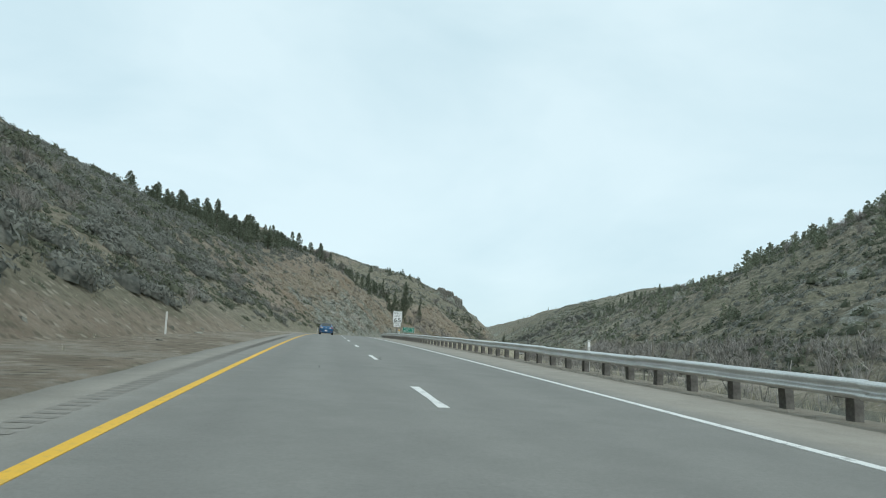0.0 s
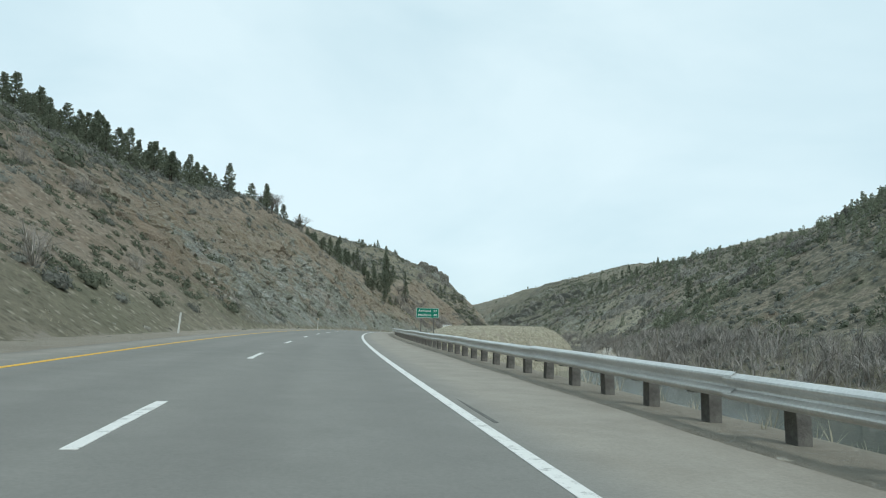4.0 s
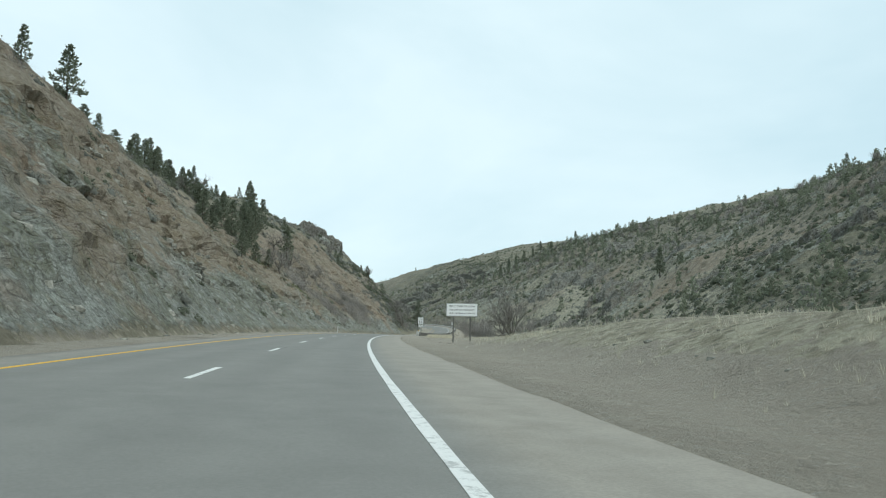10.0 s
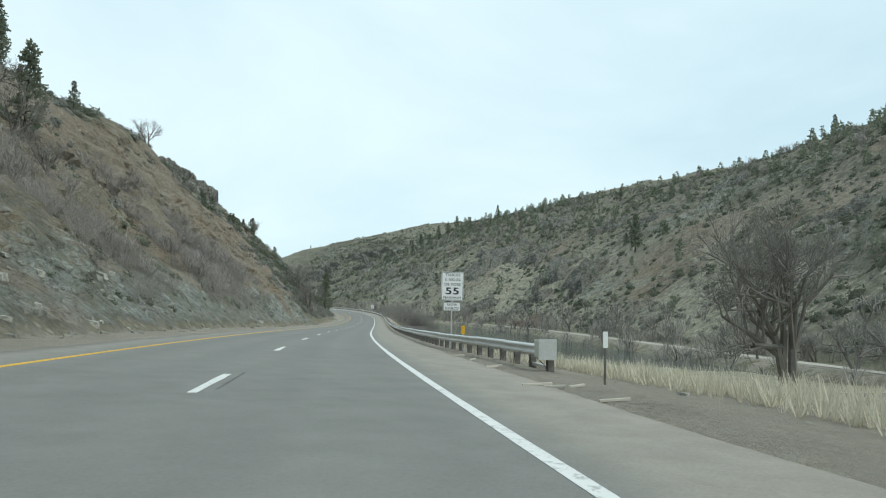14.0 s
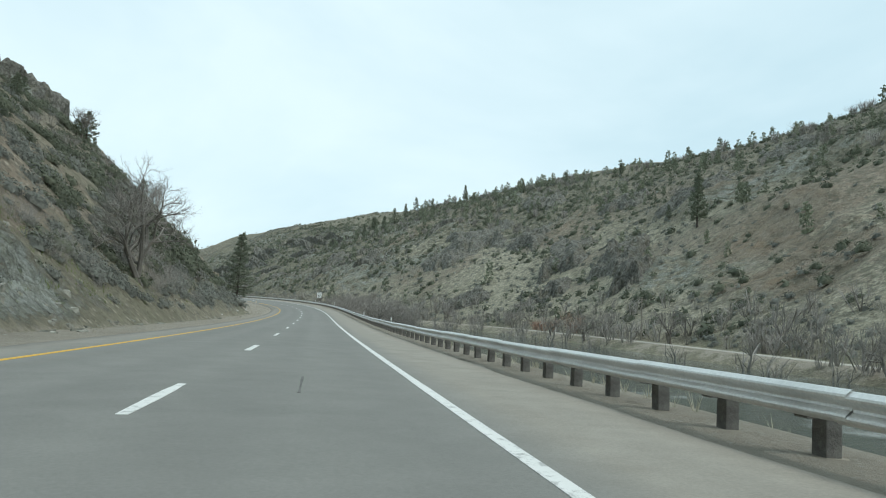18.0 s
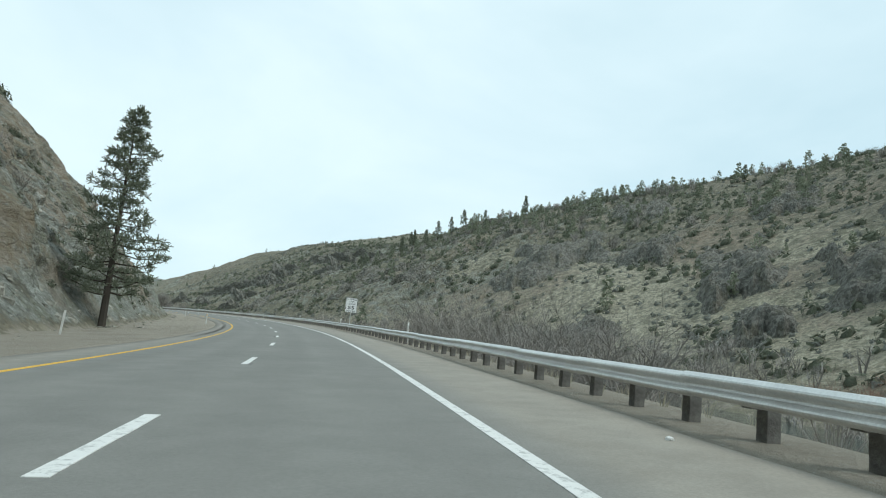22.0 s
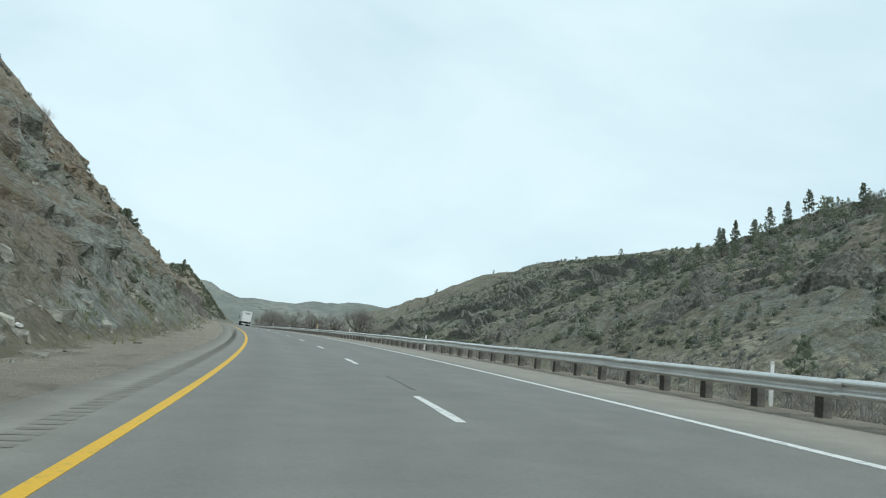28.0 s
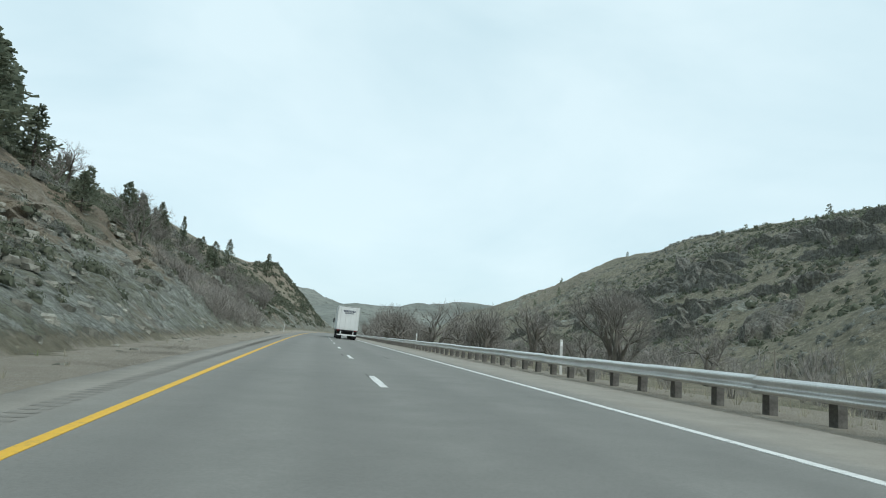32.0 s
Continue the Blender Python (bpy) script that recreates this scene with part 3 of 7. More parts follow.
def land(s, u):
    """Height of bare ground above the road's centre line, and how rocky, earthy and gravelly it is."""
    s, u = np.broadcast_arrays(np.asarray(s, float), np.asarray(u, float))
    cz = centre(s)[..., 2]
    level = -u * np.tan(bank(s)) * (1 - smooth(9, 30, np.abs(u)))
    # left of the road: cut slope, then hillside
    d = np.clip(left_toe(s) - u, 0, None)
    k = np.clip((s + 40) / 40, 0, len(LOWER) - 1.001)
    a1, a2 = np.interp(k, np.arange(len(LOWER)), LOWER), np.interp(k, np.arange(len(UPPER)), UPPER)
    lo = np.minimum(d, 32) * 0.95
    up = np.clip(d - 32, 0, 60) * 0.55 + np.clip(d - 92, 0, 80) * 0.35 + np.clip(d - 172, 0, 200) * 0.08
    fade = 1 - smooth(1150, 1500, s) * 0.9
    left = (a1 * lo + a2 * up) * fade
    rocky = np.interp(s, *ROCKY) * (1 - smooth(0.75, 1.25, d / np.interp(s, *ROCK_TOP)))
    rocky = rocky * smooth(-0.3, 1.2, d)
    patch = fbm(s, u, 22, 4, 5)
    rocky = np.clip(rocky + 0.7 * patch * smooth(2, 8, d) * (np.interp(s, *ROCKY) > 0.2), 0, 1)
    rocky = rocky * (1 - 0.75 * smooth(480, 492, s) * (1 - smooth(522, 540, s)) * (1 - smooth(13, 21, d)))
    hilly = smooth(0, 14, d)
    left = left + hilly * (fbm(s, u, 30, 4, 2) * 3.0 + fbm(s, u, 6, 3, 9) * 0.7) + smooth(30, 110, d) * fbm(s, u, 90, 3, 4) * 12
    for s0, reach, d0, d1, d2, d3, rise in SWELLS:
        left = left + rise * np.exp(-((s - s0) / reach) ** 2) * smooth(d0, d1, d) * (1 - smooth(d2, d3, d))
    crag = rocky * smooth(0.5, 6, d)
    left = left + crag * ridged(s * 1.3, u + left * 0.6, 11, 3, 21) * 1.3
    # a ledge of dark rock on the spur
    spur = smooth(590, 640, s) * (1 - smooth(662, 690, s)) * smooth(30, 40, d) * (1 - smooth(58, 75, d))
    left = left + spur * (5.5 * smooth(0.1, 0.16, fbm(s, u, 26, 3, 77) + 0.12) + ridged(s, u, 8, 3, 78) * 2.0)
    rocky = np.clip(rocky + spur, 0, 1)
    # right of the road: bank, river, far bank, far hillside
    cut = smooth(PULLOUT[0] - 14, PULLOUT[0] + 12, s) * (1 - smooth(PULLOUT[1] - 8, PULLOUT[1] + 14, s))
    shelf = smooth(PULLOUT[0] - 14, PULLOUT[0] + 12, s) * (1 - smooth(392, 426, s))
    edge = 8.0 + shelf * np.interp(s, *SHELF)
    flat = smooth(815, 875, s)
    edge = edge + flat * 34
    flat = flat + smooth(366, 384, s) * (1 - smooth(400, 426, s))
    foot = edge + 8
    river = RIVER_Z - cz
    mound = cut * np.interp(s, [205, 238, 262, 300, 330], [0.3, 1.5, 2.1, 1.1, 0.0]) * smooth(9.5, 16, u)
    mound = mound * (1 + 0.35 * fbm(s, u, 9, 3, 14)) * (1 - smooth(38, 48, u)) * (1 - smooth(-4, 3, u - edge))
    q = smooth(0, 1, (u - edge) / (foot - edge))
    right = mound - (1 - q) * flat * 1.6 * smooth(8.5, 14, u) + q * (river - 1.2) + (1 - q) * smooth(7.2, 8, u) * -0.12
    far_bank = smooth(54, 61, u)
    right = right * (1 - far_bank) + far_bank * (river + 1.4)
    v = np.clip(u - 70, 0, None)
    kb = np.clip((s + 160) / 80, 0, len(ACROSS) - 1.001)
    b = np.interp(kb, np.arange(len(ACROSS)), ACROSS)
    far = np.clip(v, 0, 190) * 0.46 + np.clip(v - 190, 0, 210) * 0.25 + np.clip(v - 400, 0, 300) * 0.06
    right = right + b * far + smooth(0, 40, v) * (fbm(s, u, 34, 4, 40) * 6 + fbm(s, u, 110, 2, 41) * 8)
    crags = smooth(0.08, 0.30, fbm(s, u, 40, 4, 60) + 0.16 * smooth(20, 45, v) * (1 - smooth(90, 150, v))) * smooth(8, 25, v) * (1 - 0.6 * smooth(150, 260, v))
    # bedded ledges on the last hill across the river
    beds = smooth(900, 1000, s) * smooth(30, 80, v)
    right = right + beds * (np.abs(((right * 0.16) % 1) - 0.5) - 0.25) * -2.4
    crags = np.clip(crags + beds * 0.35 * (np.abs(((right * 0.16) % 1) - 0.5) > 0.3), 0, 1)
    right = right + crags * ridged(s, u, 14, 4, 61) * 3.0
    z = np.where(u < 0, left, right) + level
    rock = np.where(u < 0, rocky, crags * 0.55)
    earth_l = smooth(0.05, 0.3, fbm(s, u, 45, 3, 90)) * smooth(3, 12, d) + np.interp(s, [90, 130, 180, 255, 300], [0, 0.3, 0.85, 0.5, 0.12]) * smooth(14, 21, d + 6 * fbm(s, u, 14, 3, 96)) * (1 - smooth(28, 35, d)) + np.interp(s, [110, 140, 180, 192], [0, 0.3, 0.6, 0]) * smooth(1, 4, d) * (1 - smooth(20, 30, d))
    earth_l = earth_l + np.interp(s, [-20, 0, 60, 80], [0.8, 0.8, 0.8, 0]) * (1 - smooth(0.5, 3, d)) * (u < -5)
    earth_l = earth_l + np.interp(s, [420, 440, 484, 500], [0.3, 1, 1, 0.25]) * smooth(3, 9, d) * (1 - smooth(24, 34, d)) * (s < 560)
    earth_l = earth_l + np.interp(s, [556, 566, 596, 604], [0, 0.8, 0.8, 0]) * smooth(1.5, 4, d) * (1 - smooth(14, 22, d))
    earth_l = earth_l + np.interp(s, [822, 838, 872, 890], [0, 0.9, 0.9, 0]) * smooth(9, 13, d) * (1 - smooth(20, 28, d))
    earth_l = earth_l + np.interp(s, [760, 810], [0.42, 0.56]) * smooth(560, 620, s) * (1 - smooth(880, 920, s)) * smooth(3, 6, d) * (1 - smooth(30, 50, d))
    earth_l = earth_l + 0.4 * smooth(335, 360, s) * (1 - smooth(505, 530, s)) * smooth(2, 5, d) * (1 - smooth(26, 40, d))
    earth_r = smooth(0.05, 0.25, fbm(s, u, 50, 3, 91)) * smooth(5, 25, v) * 0.5 + np.interp(s, [520, 570, 700, 760], [0, 0.6, 0.6, 0]) * smooth(10, 30, v) * (1 - smooth(110, 150, v)) * smooth(-0.15, 0.15, fbm(s, u, 24, 3, 95))
    earth_r = earth_r + cut * smooth(9, 12, u) * (1 - smooth(46, 54, u)) * 0.25
    earth = np.clip(np.where(u < 0, earth_l, earth_r), 0, 1)
    gravel = np.where(u < 0, 1 - smooth(-1.2, 1.0, left_toe(s) - u), (1 - smooth(0.5, 5, u - 8.5)) + cut * smooth(300, 335, s) * (1 - smooth(30, 45, u)))
    gravel = np.clip(gravel + cut * np.interp(u, [9, 13], [0.62, 0.22]) * (u > 7) * (u < 50) + (np.abs(u - 64) < 2.4) * 1.0 + far_bank * (u < 62) * 0.5, 0, 1)
    gravel = gravel * np.where((u < 0) & (s < 75), 0.35, 1.0)
    return z, rock, earth, gravel


def ground_height(s, u):
    return land(s, u)[0]


# ---------------------------------------------------------------- mesh helpers
def link_mesh(name, verts, faces, mat, parent=None, label="", shade=False):
    me = bpy.data.meshes.new(name)
    me.from_pydata([tuple(v) for v in np.asarray(verts, float).tolist()], [], faces)
    if mat:
        for mm in (mat if isinstance(mat, (list, tuple)) else [mat]):
            me.materials.append(mm)
    if shade:
        me.polygons.foreach_set("use_smooth", [True] * len(me.polygons))
    me.update()
    ob = new(name, me)
    if parent:
        ob.parent = parent
    if label:
        ob["label"] = label
    return ob


def part(name, bm, mat, parent, label="", shade=False):
    me = bpy.data.meshes.new(name)
    bmesh.ops.recalc_face_normals(bm, faces=bm.faces)
    bm.to_mesh(me)
    bm.free()
    me.materials.append(mat)
    if shade:
        me.polygons.foreach_set("use_smooth", [True] * len(me.polygons))
    ob = new(name, me)
    ob.parent = parent
    if label:
        ob["label"] = label
    return ob


def share(name, me, parent, m):
    """Another object on the same mesh."""
    ob = new(name, me)
    ob.parent = parent
    ob.matrix_basis = m
    return ob


def empty(name, m, **tags):
    ob = new(name)
    ob.empty_display_size = 0.3
    ob.matrix_basis = m
    return tagged(ob, **tags)


def stand(s, u, z=None, turn=0.0):
    """A pose on the ground at station s, u, facing along the road."""
    if z is None:
        z = float(ground_height(s, u))
    p = at(s, u, z)
    return pose(*[float(c) for c in p], 0, 0, math.degrees(float(heading(s))) + turn)


def box(bm, x0, y0, z0, x1, y1, z1, bevel=0.0):
    vs = [bm.verts.new(p) for p in ((x0, y0, z0), (x1, y0, z0), (x1, y1, z0), (x0, y1, z0), (x0, y0, z1), (x1, y0, z1), (x1, y1, z1), (x0, y1, z1))]
    fs = [bm.faces.new([vs[i] for i in f]) for f in ((3, 2, 1, 0), (4, 5, 6, 7), (0, 1, 5, 4), (1, 2, 6, 5), (2, 3, 7, 6), (3, 0, 4, 7))]
    if bevel:
        bmesh.ops.bevel(bm, geom=list({e for f in fs for e in f.edges}), offset=bevel, segments=2, affect="EDGES", profile=0.6)
    return bm


def box_bm(*args):
    return box(bmesh.new(), *args)


def tube(bm, a, b, r0, r1=None, n=10, cap=True):
    r1 = r0 if r1 is None else r1
    a, b = Vector(a), Vector(b)
    q = (b - a).to_track_quat("Z", "Y")
    rings = []
    for p, r in ((a, r0), (b, r1)):
        rings.append([bm.verts.new(p + q @ Vector((r * math.cos(2 * math.pi * i / n), r * math.sin(2 * math.pi * i / n), 0))) for i in range(n)])
    for i in range(n):
        bm.faces.new((rings[0][i], rings[0][(i + 1) % n], rings[1][(i + 1) % n], rings[1][i]))
    if cap:
        bm.faces.new(rings[0][::-1])
        bm.faces.new(rings[1])
    return bm


def strip(name, s0, s1, u0, u1, z, mat, parent, step=2.0, label="", wobble=0.0, seed=0):
    """A painted line: a thin raised band along the road."""
    n = max(2, int(round((s1 - s0) / step)) + 1)
    s = np.linspace(s0, s1, n)
    w = wobble * fbm(s, s * 0, 1.5, 3, seed) if wobble else 0 * s
    rows = np.stack([deck(s, u0 + w, z - 0.02), deck(s, u0 + w, z), deck(s, u1 - w, z), deck(s, u1 - w, z - 0.02)], 1).reshape(-1, 3)
    faces = [(4 * i + j, 4 * i + j + 1, 4 * i + j + 5, 4 * i + j + 4) for i in range(n - 1) for j in range(3)]
    faces += [(0, 3, 2, 1), (4 * n - 4, 4 * n - 3, 4 * n - 2, 4 * n - 1)]
    return link_mesh(name, rows, faces, mat, parent, label)


def grid_mesh(name, P, mat, attrs=None, shade=True):
    """One sheet from an array of places (rows, columns, 3)."""
    nr, nc = P.shape[:2]
    me = bpy.data.meshes.new(name)
    me.vertices.add(nr * nc)
    me.vertices.foreach_set("co", P.reshape(-1).astype(np.float32))
    i = (np.arange(nr - 1)[:, None] * nc + np.arange(nc - 1)[None]).ravel()
    quads = np.stack([i, i + 1, i + nc + 1, i + nc], 1).astype(np.int32)
    me.loops.add(quads.size)
    me.loops.foreach_set("vertex_index", quads.ravel())
    me.polygons.add(len(quads))
    me.polygons.foreach_set("loop_start", np.arange(len(quads), dtype=np.int32) * 4)
    me.polygons.foreach_set("use_smooth", np.broadcast_to(shade, (nr - 1, nc - 1)).ravel())
    me.update(calc_edges=True)
    me.validate()
    for key, val in (attrs or {}).items():
        a = me.attributes.new(key, "FLOAT", "POINT")
        a.data.foreach_set("value", np.broadcast_to(val, (nr, nc)).reshape(-1).astype(np.float32))
    me.materials.append(mat)
    return new(name, me)


# ---------------------------------------------------------------- ground, river, far hills
gs = np.concatenate([np.arange(-300, -60, 20.0), np.arange(-60, 100, 1.0), np.arange(100, 880, 0.5), np.arange(880, 900, 1.0), np.arange(900, 1000, 3.0), np.arange(1000, 1500, 10.0), np.arange(1500, 2600, 50.0), [2800, 3200, 4000]])
gu = np.concatenate([[-3000, -1400, -800], np.arange(-560, -200, 30.0), np.arange(-200, -92, 6.0), np.arange(-92, -46, 2.0), np.arange(-46, -28, 0.8), np.arange(-28, -8, 0.4),
                     np.arange(-8, -5, 0.5), [-5.0, -4.0, 0, 4.0, 5.8], np.arange(6.2, 22, 1.2), np.arange(22, 60, 3.0), np.arange(60, 71, 1.0),
                     np.arange(71, 250, 4.5), np.arange(250, 500, 14.0), np.arange(500, 800, 40.0), [900, 1400, 3000]])
G_S, G_U = np.meshgrid(gs, gu, indexing="ij")
g_z, g_rock, g_earth, g_gravel = land(G_S, G_U)
under = (G_U > -5.2) & (G_U < 6.1)
g_z = np.where(under, g_z - 0.12, g_z)
# crags also lean in and out of the slope
near = smooth(1.0, 5.0, left_toe(G_S) - G_U) * (G_U > -95)
along, across = G_S * 0.85 + g_z * 0.55, g_z * 0.9 - G_S * 0.45 - G_U * 0.4
crack_up = facets(along * 0.6, across, 3.6, 301, 0.8) * 1.0 + facets(along * 0.75, across, 1.8, 311, 0.9) * 0.7
lean = g_rock * near * (ridged(along, across, 9, 3, 51) * 0.8 + crack_up)
far_crag = g_rock * (G_U > 70) * (G_U < 320) * facets(G_S * 0.8, G_U - g_z, 9, 331, 0.8) * 3.0
g_z = g_z + 0.35 * lean + far_crag
ground = grid_mesh("ground", at(G_S, G_U + lean, g_z), GROUND, {"rock": g_rock, "earth": g_earth, "gravel": g_gravel, "brushy": np.where(G_U < 0, smooth(10, 30, left_toe(G_S) - G_U - np.interp(G_S, [190, 240], [0, 14])), smooth(70, 84, G_U) * np.maximum(np.interp(G_S, [400, 470], [1.35, 0.85]), 1.4 * smooth(125, 185, G_U))), "pale": smooth(66, 80, G_U) * smooth(420, 520, G_S) * (1 - smooth(800, 880, G_S)) * (0.8 + 0.7 * fbm(G_S, G_U, 40, 3, 99)) * (1 - 0.8 * smooth(115, 180, G_U)) + 0.85 * smooth(8, 11, G_U) * (1 - smooth(48, 56, G_U)) * smooth(198, 206, G_S) * (1 - smooth(398, 410, G_S))}, (g_rock < 0.4)[:-1, :-1])
tagged(ground, "canyon ground of dry grass, brown earth and broken grey rock", "ground", kind="structure")

rs = np.concatenate([np.arange(-300, 1300, 6.0), np.arange(1300, 3000, 60.0)])
R_S, R_U = np.meshgrid(rs, np.arange(10, 62, 2.6), indexing="ij")
river_p = at(R_S, R_U, 0)
river_p[..., 2] = RIVER_Z + 0.05 * fbm(R_S, R_U, 5, 3, 12)
river = grid_mesh("river", river_p, WATER)
tagged(river, "grey-green river with pale riffles below the road", "river", kind="structure")


FAR_PLACES = []


def far_hill(name, cx, cy, w, depth, h, seed):
    x, y = np.meshgrid(np.linspace(-w, w, 90), np.linspace(-depth, depth, 40), indexing="ij")

    def rise(x, y):
        dome = np.clip(1 - (x / w) ** 2, 0, 1) ** 0.8 * np.clip(1 - (y / depth) ** 2, 0, 1)
        return h * dome * (1 + 0.5 * fbm(x, y, w * 0.5, 5, seed)) - 12 + 14 * fbm(x, y, 160, 4, seed + 3)
    ob = grid_mesh(name, np.stack([cx + x, cy + y, rise(x, y)], -1), FAR)
    rng = np.random.default_rng(seed)
    px, py = rng.uniform(-w, w, 1500), rng.uniform(-depth, depth * 0.3, 1500)
    keep = rng.random(1500) < smooth(-0.1, 0.25, fbm(px, py, 130, 3, seed + 9))
    FAR_PLACES.append(np.stack([cx + px, cy + py, rise(px, py) - 0.5], -1)[keep])
    return tagged(ob, "grassy hill in the far distance, its green-grey colour tinted for haze", "hill", kind="structure")


far_hill("backdrop_hill", 250, 2050, 620, 380, 66, 3)
far_hill("backdrop_hill", 640, 2700, 900, 480, 112, 8)
far_hill("backdrop_hill", -250, 2900, 800, 500, 165, 15)
far_hill("backdrop_hill", 1300, 3300, 900, 500, 150, 23)

# ---------------------------------------------------------------- pavement and markings
ps = np.concatenate([np.arange(-200, 960, 1.0), np.arange(960, 1900, 10.0)])
pu = np.array([-5.25, -5.2, -4.6, -3.66, -2.7, -2.2, -1.7, -1.2, -0.7, 0.0, 0.7, 1.2, 1.7, 2.2, 2.9, 3.66, 4.4, 5.2, 6.0, 6.05])
P_S, P_U = np.meshgrid(ps, pu, indexing="ij")
fray = 0.14 * fbm(P_S, P_U * 0, 2.5, 3, 71)
P_U2 = P_U + np.where(P_U < -5, fray, 0) + np.where(P_U > 5.9, fray, 0)
drop = np.where((P_U < -5.22) | (P_U > 6.02), -0.12, 0.0)
worn = np.exp(-((np.abs(np.abs(P_U) - 1.83) - 0.85) / 0.42) ** 2) * (0.75 + 0.5 * fbm(P_S, P_U, 9, 3, 7))
shoulder = np.clip(smooth(3.75, 4.4, P_U) * 0.85 + smooth(-3.75, -4.4, P_U) * 0.6, 0, 1)
road = grid_mesh("road", deck(P_S, P_U2, drop), ASPHALT, {"worn": worn, "shoulder": shoulder})
tagged(road, "worn grey asphalt motorway carriageway with two lanes", "road", kind="structure")

strip("edge_line", -200, 1500, 3.55, 3.71, 0.006, WHITE_PAINT, road, 2.0, "white painted edge line", 0.012, 3)
strip("median_line", -200, 1500, -3.66, -3.52, 0.006, YELLOW_PAINT, road, 2.0, "yellow painted edge line", 0.01, 4)
for i in range(-14, 110):
    s0 = DASH_FROM + 12.192 * i
    strip("lane_dash", s0, s0 + 3.05, -0.07, 0.07, 0.006, WHITE_PAINT, road, 0.3, "", 0.03, 40 + i)

# dirt track along the far bank
ts = np.arange(300, 640, 3.0)
T_S, T_U = np.meshgrid(ts, np.linspace(-1.6, 1.6, 5), indexing="ij")
T_U = T_U * (1 + 0.3 * fbm(T_S, T_U * 0, 12, 2, 81)) + 63.9 + 1.2 * fbm(T_S, T_S * 0, 60, 2, 82)
track = grid_mesh("dirt_track", at(T_S, T_U, land(T_S, T_U)[0] + 0.06), DUST)
tagged(track, "pale dirt track along the far river bank", "track", kind="structure")
# ---------------------------------------------------------------- guard rails
W_BEAM = [(0.0, 0.156), (-0.02, 0.15), (-0.075, 0.112), (-0.083, 0.09), (-0.075, 0.068), (-0.014, 0.026), (-0.004, 0.0),
          (-0.014, -0.026), (-0.075, -0.068), (-0.083, -0.09), (-0.075, -0.112), (-0.02, -0.15), (0.0, -0.156)]
W_LOOP = W_BEAM + [(a + 0.007, b) for a, b in W_BEAM[::-1]]


def post_mesh():
    bm = bmesh.new()
    box(bm, -0.09, -0.1, -0.9, 0.09, 0.1, 0.655, 0.012)
    me = bpy.data.meshes.new("post")
    bm.to_mesh(me)
    bm.free()
    me.materials.append(POST_WOOD)
    return me


def block_mesh():
    bm = bmesh.new()
    box(bm, -0.09, -0.09, 0.36, 0.09, 0.09, 0.665, 0.01)
    tube(bm, (-0.1, 0, 0.53), (-0.085, 0, 0.53), 0.022, None, 6)
    me = bpy.data.meshes.new("block")
    bm.to_mesh(me)
    bm.free()
    me.materials.append(POST_WOOD)
    return me


POST, BLOCK = post_mesh(), block_mesh()


def guard_rail(s0, s1, lateral, label, posts_to):
    rail = empty("guard_rail", Matrix.Identity(4), label=label, category="guardrail", group="guard rails along the road")
    n = len(W_LOOP)
    s = s0
    k = 0
    while s < s1:
        e = min(s + 3.81 + 0.16, s1)
        ss = np.linspace(s, e, 3)
        lap = 0.004 if k % 2 else 0.0
        sag = 0.012 * math.sin(k * 1.7)
        rows = np.stack([deck(ss, lateral(ss) + a - lap, 0.531 + b + sag) for a, b in W_LOOP], 1).reshape(-1, 3)
        faces = [(i * n + j, i * n + (j + 1) % n, (i + 1) * n + (j + 1) % n, (i + 1) * n + j) for i in range(2) for j in range(n)]
        faces += [tuple(range(n))[::-1], tuple(range(2 * n, 3 * n))]
        link_mesh("rail_panel", rows, faces, STEEL, rail, "", False)
        s += 3.81
        k += 1
    count = int((s1 - s0) / 1.63)
    rest_v, rest_f = [], []
    corner = np.array([(x, y, z) for z in (-0.9, 0.655) for x, y in ((-0.09, -0.1), (0.09, -0.1), (0.09, 0.1), (-0.09, 0.1))])
    for i in range(count):
        sp = s0 + 0.3 + 1.63 * i
        u = float(lateral(sp))
        p, h = deck(sp, u + 0.31), float(heading(sp))
        if i < posts_to:
            tilt = random.uniform(-1.6, 1.6)
            m = pose(*[float(c) for c in p], tilt, random.uniform(-1.5, 1.5), math.degrees(h))
            share("post", POST, rail, m)
            q = deck(sp, u + 0.105)
            share("block", BLOCK, rail, pose(*[float(c) for c in q], 0, 0, math.degrees(h)))
        else:
            c, sn = math.cos(h), math.sin(h)
            rest_f += [tuple(len(rest_v) + j for j in f) for f in ((4, 5, 6, 7), (0, 1, 5, 4), (1, 2, 6, 5), (2, 3, 7, 6), (3, 0, 4, 7))]
            rest_v += [(p[0] + x * c - y * sn, p[1] + x * sn + y * c, p[2] + z) for x, y, z in corner]
    if rest_v:
        tagged(link_mesh("far_posts", rest_v, rest_f, POST_WOOD, rail), kind="stuff")
    return rail


guard_rail(-90, 205, lambda s: 6.55 + 0 * np.asarray(s, float), "galvanised steel guard rail on weathered timber posts", 190)
long_rail = guard_rail(370.7, 1240, lambda s: 6.55 + 0.75 * (1 - smooth(370.7, 390, np.asarray(s, float))), "long galvanised steel guard rail following the curve above the river", 300)

# its blunt end: a steel head over the last panel, a strut along the ground and an anchor cable
END_AT = pose(*[float(c) for c in deck(370.7, 7.3)], 0, 0, math.degrees(float(heading(370.7))))


def at_rail_end(ob):
    ob.matrix_basis = END_AT
    return ob


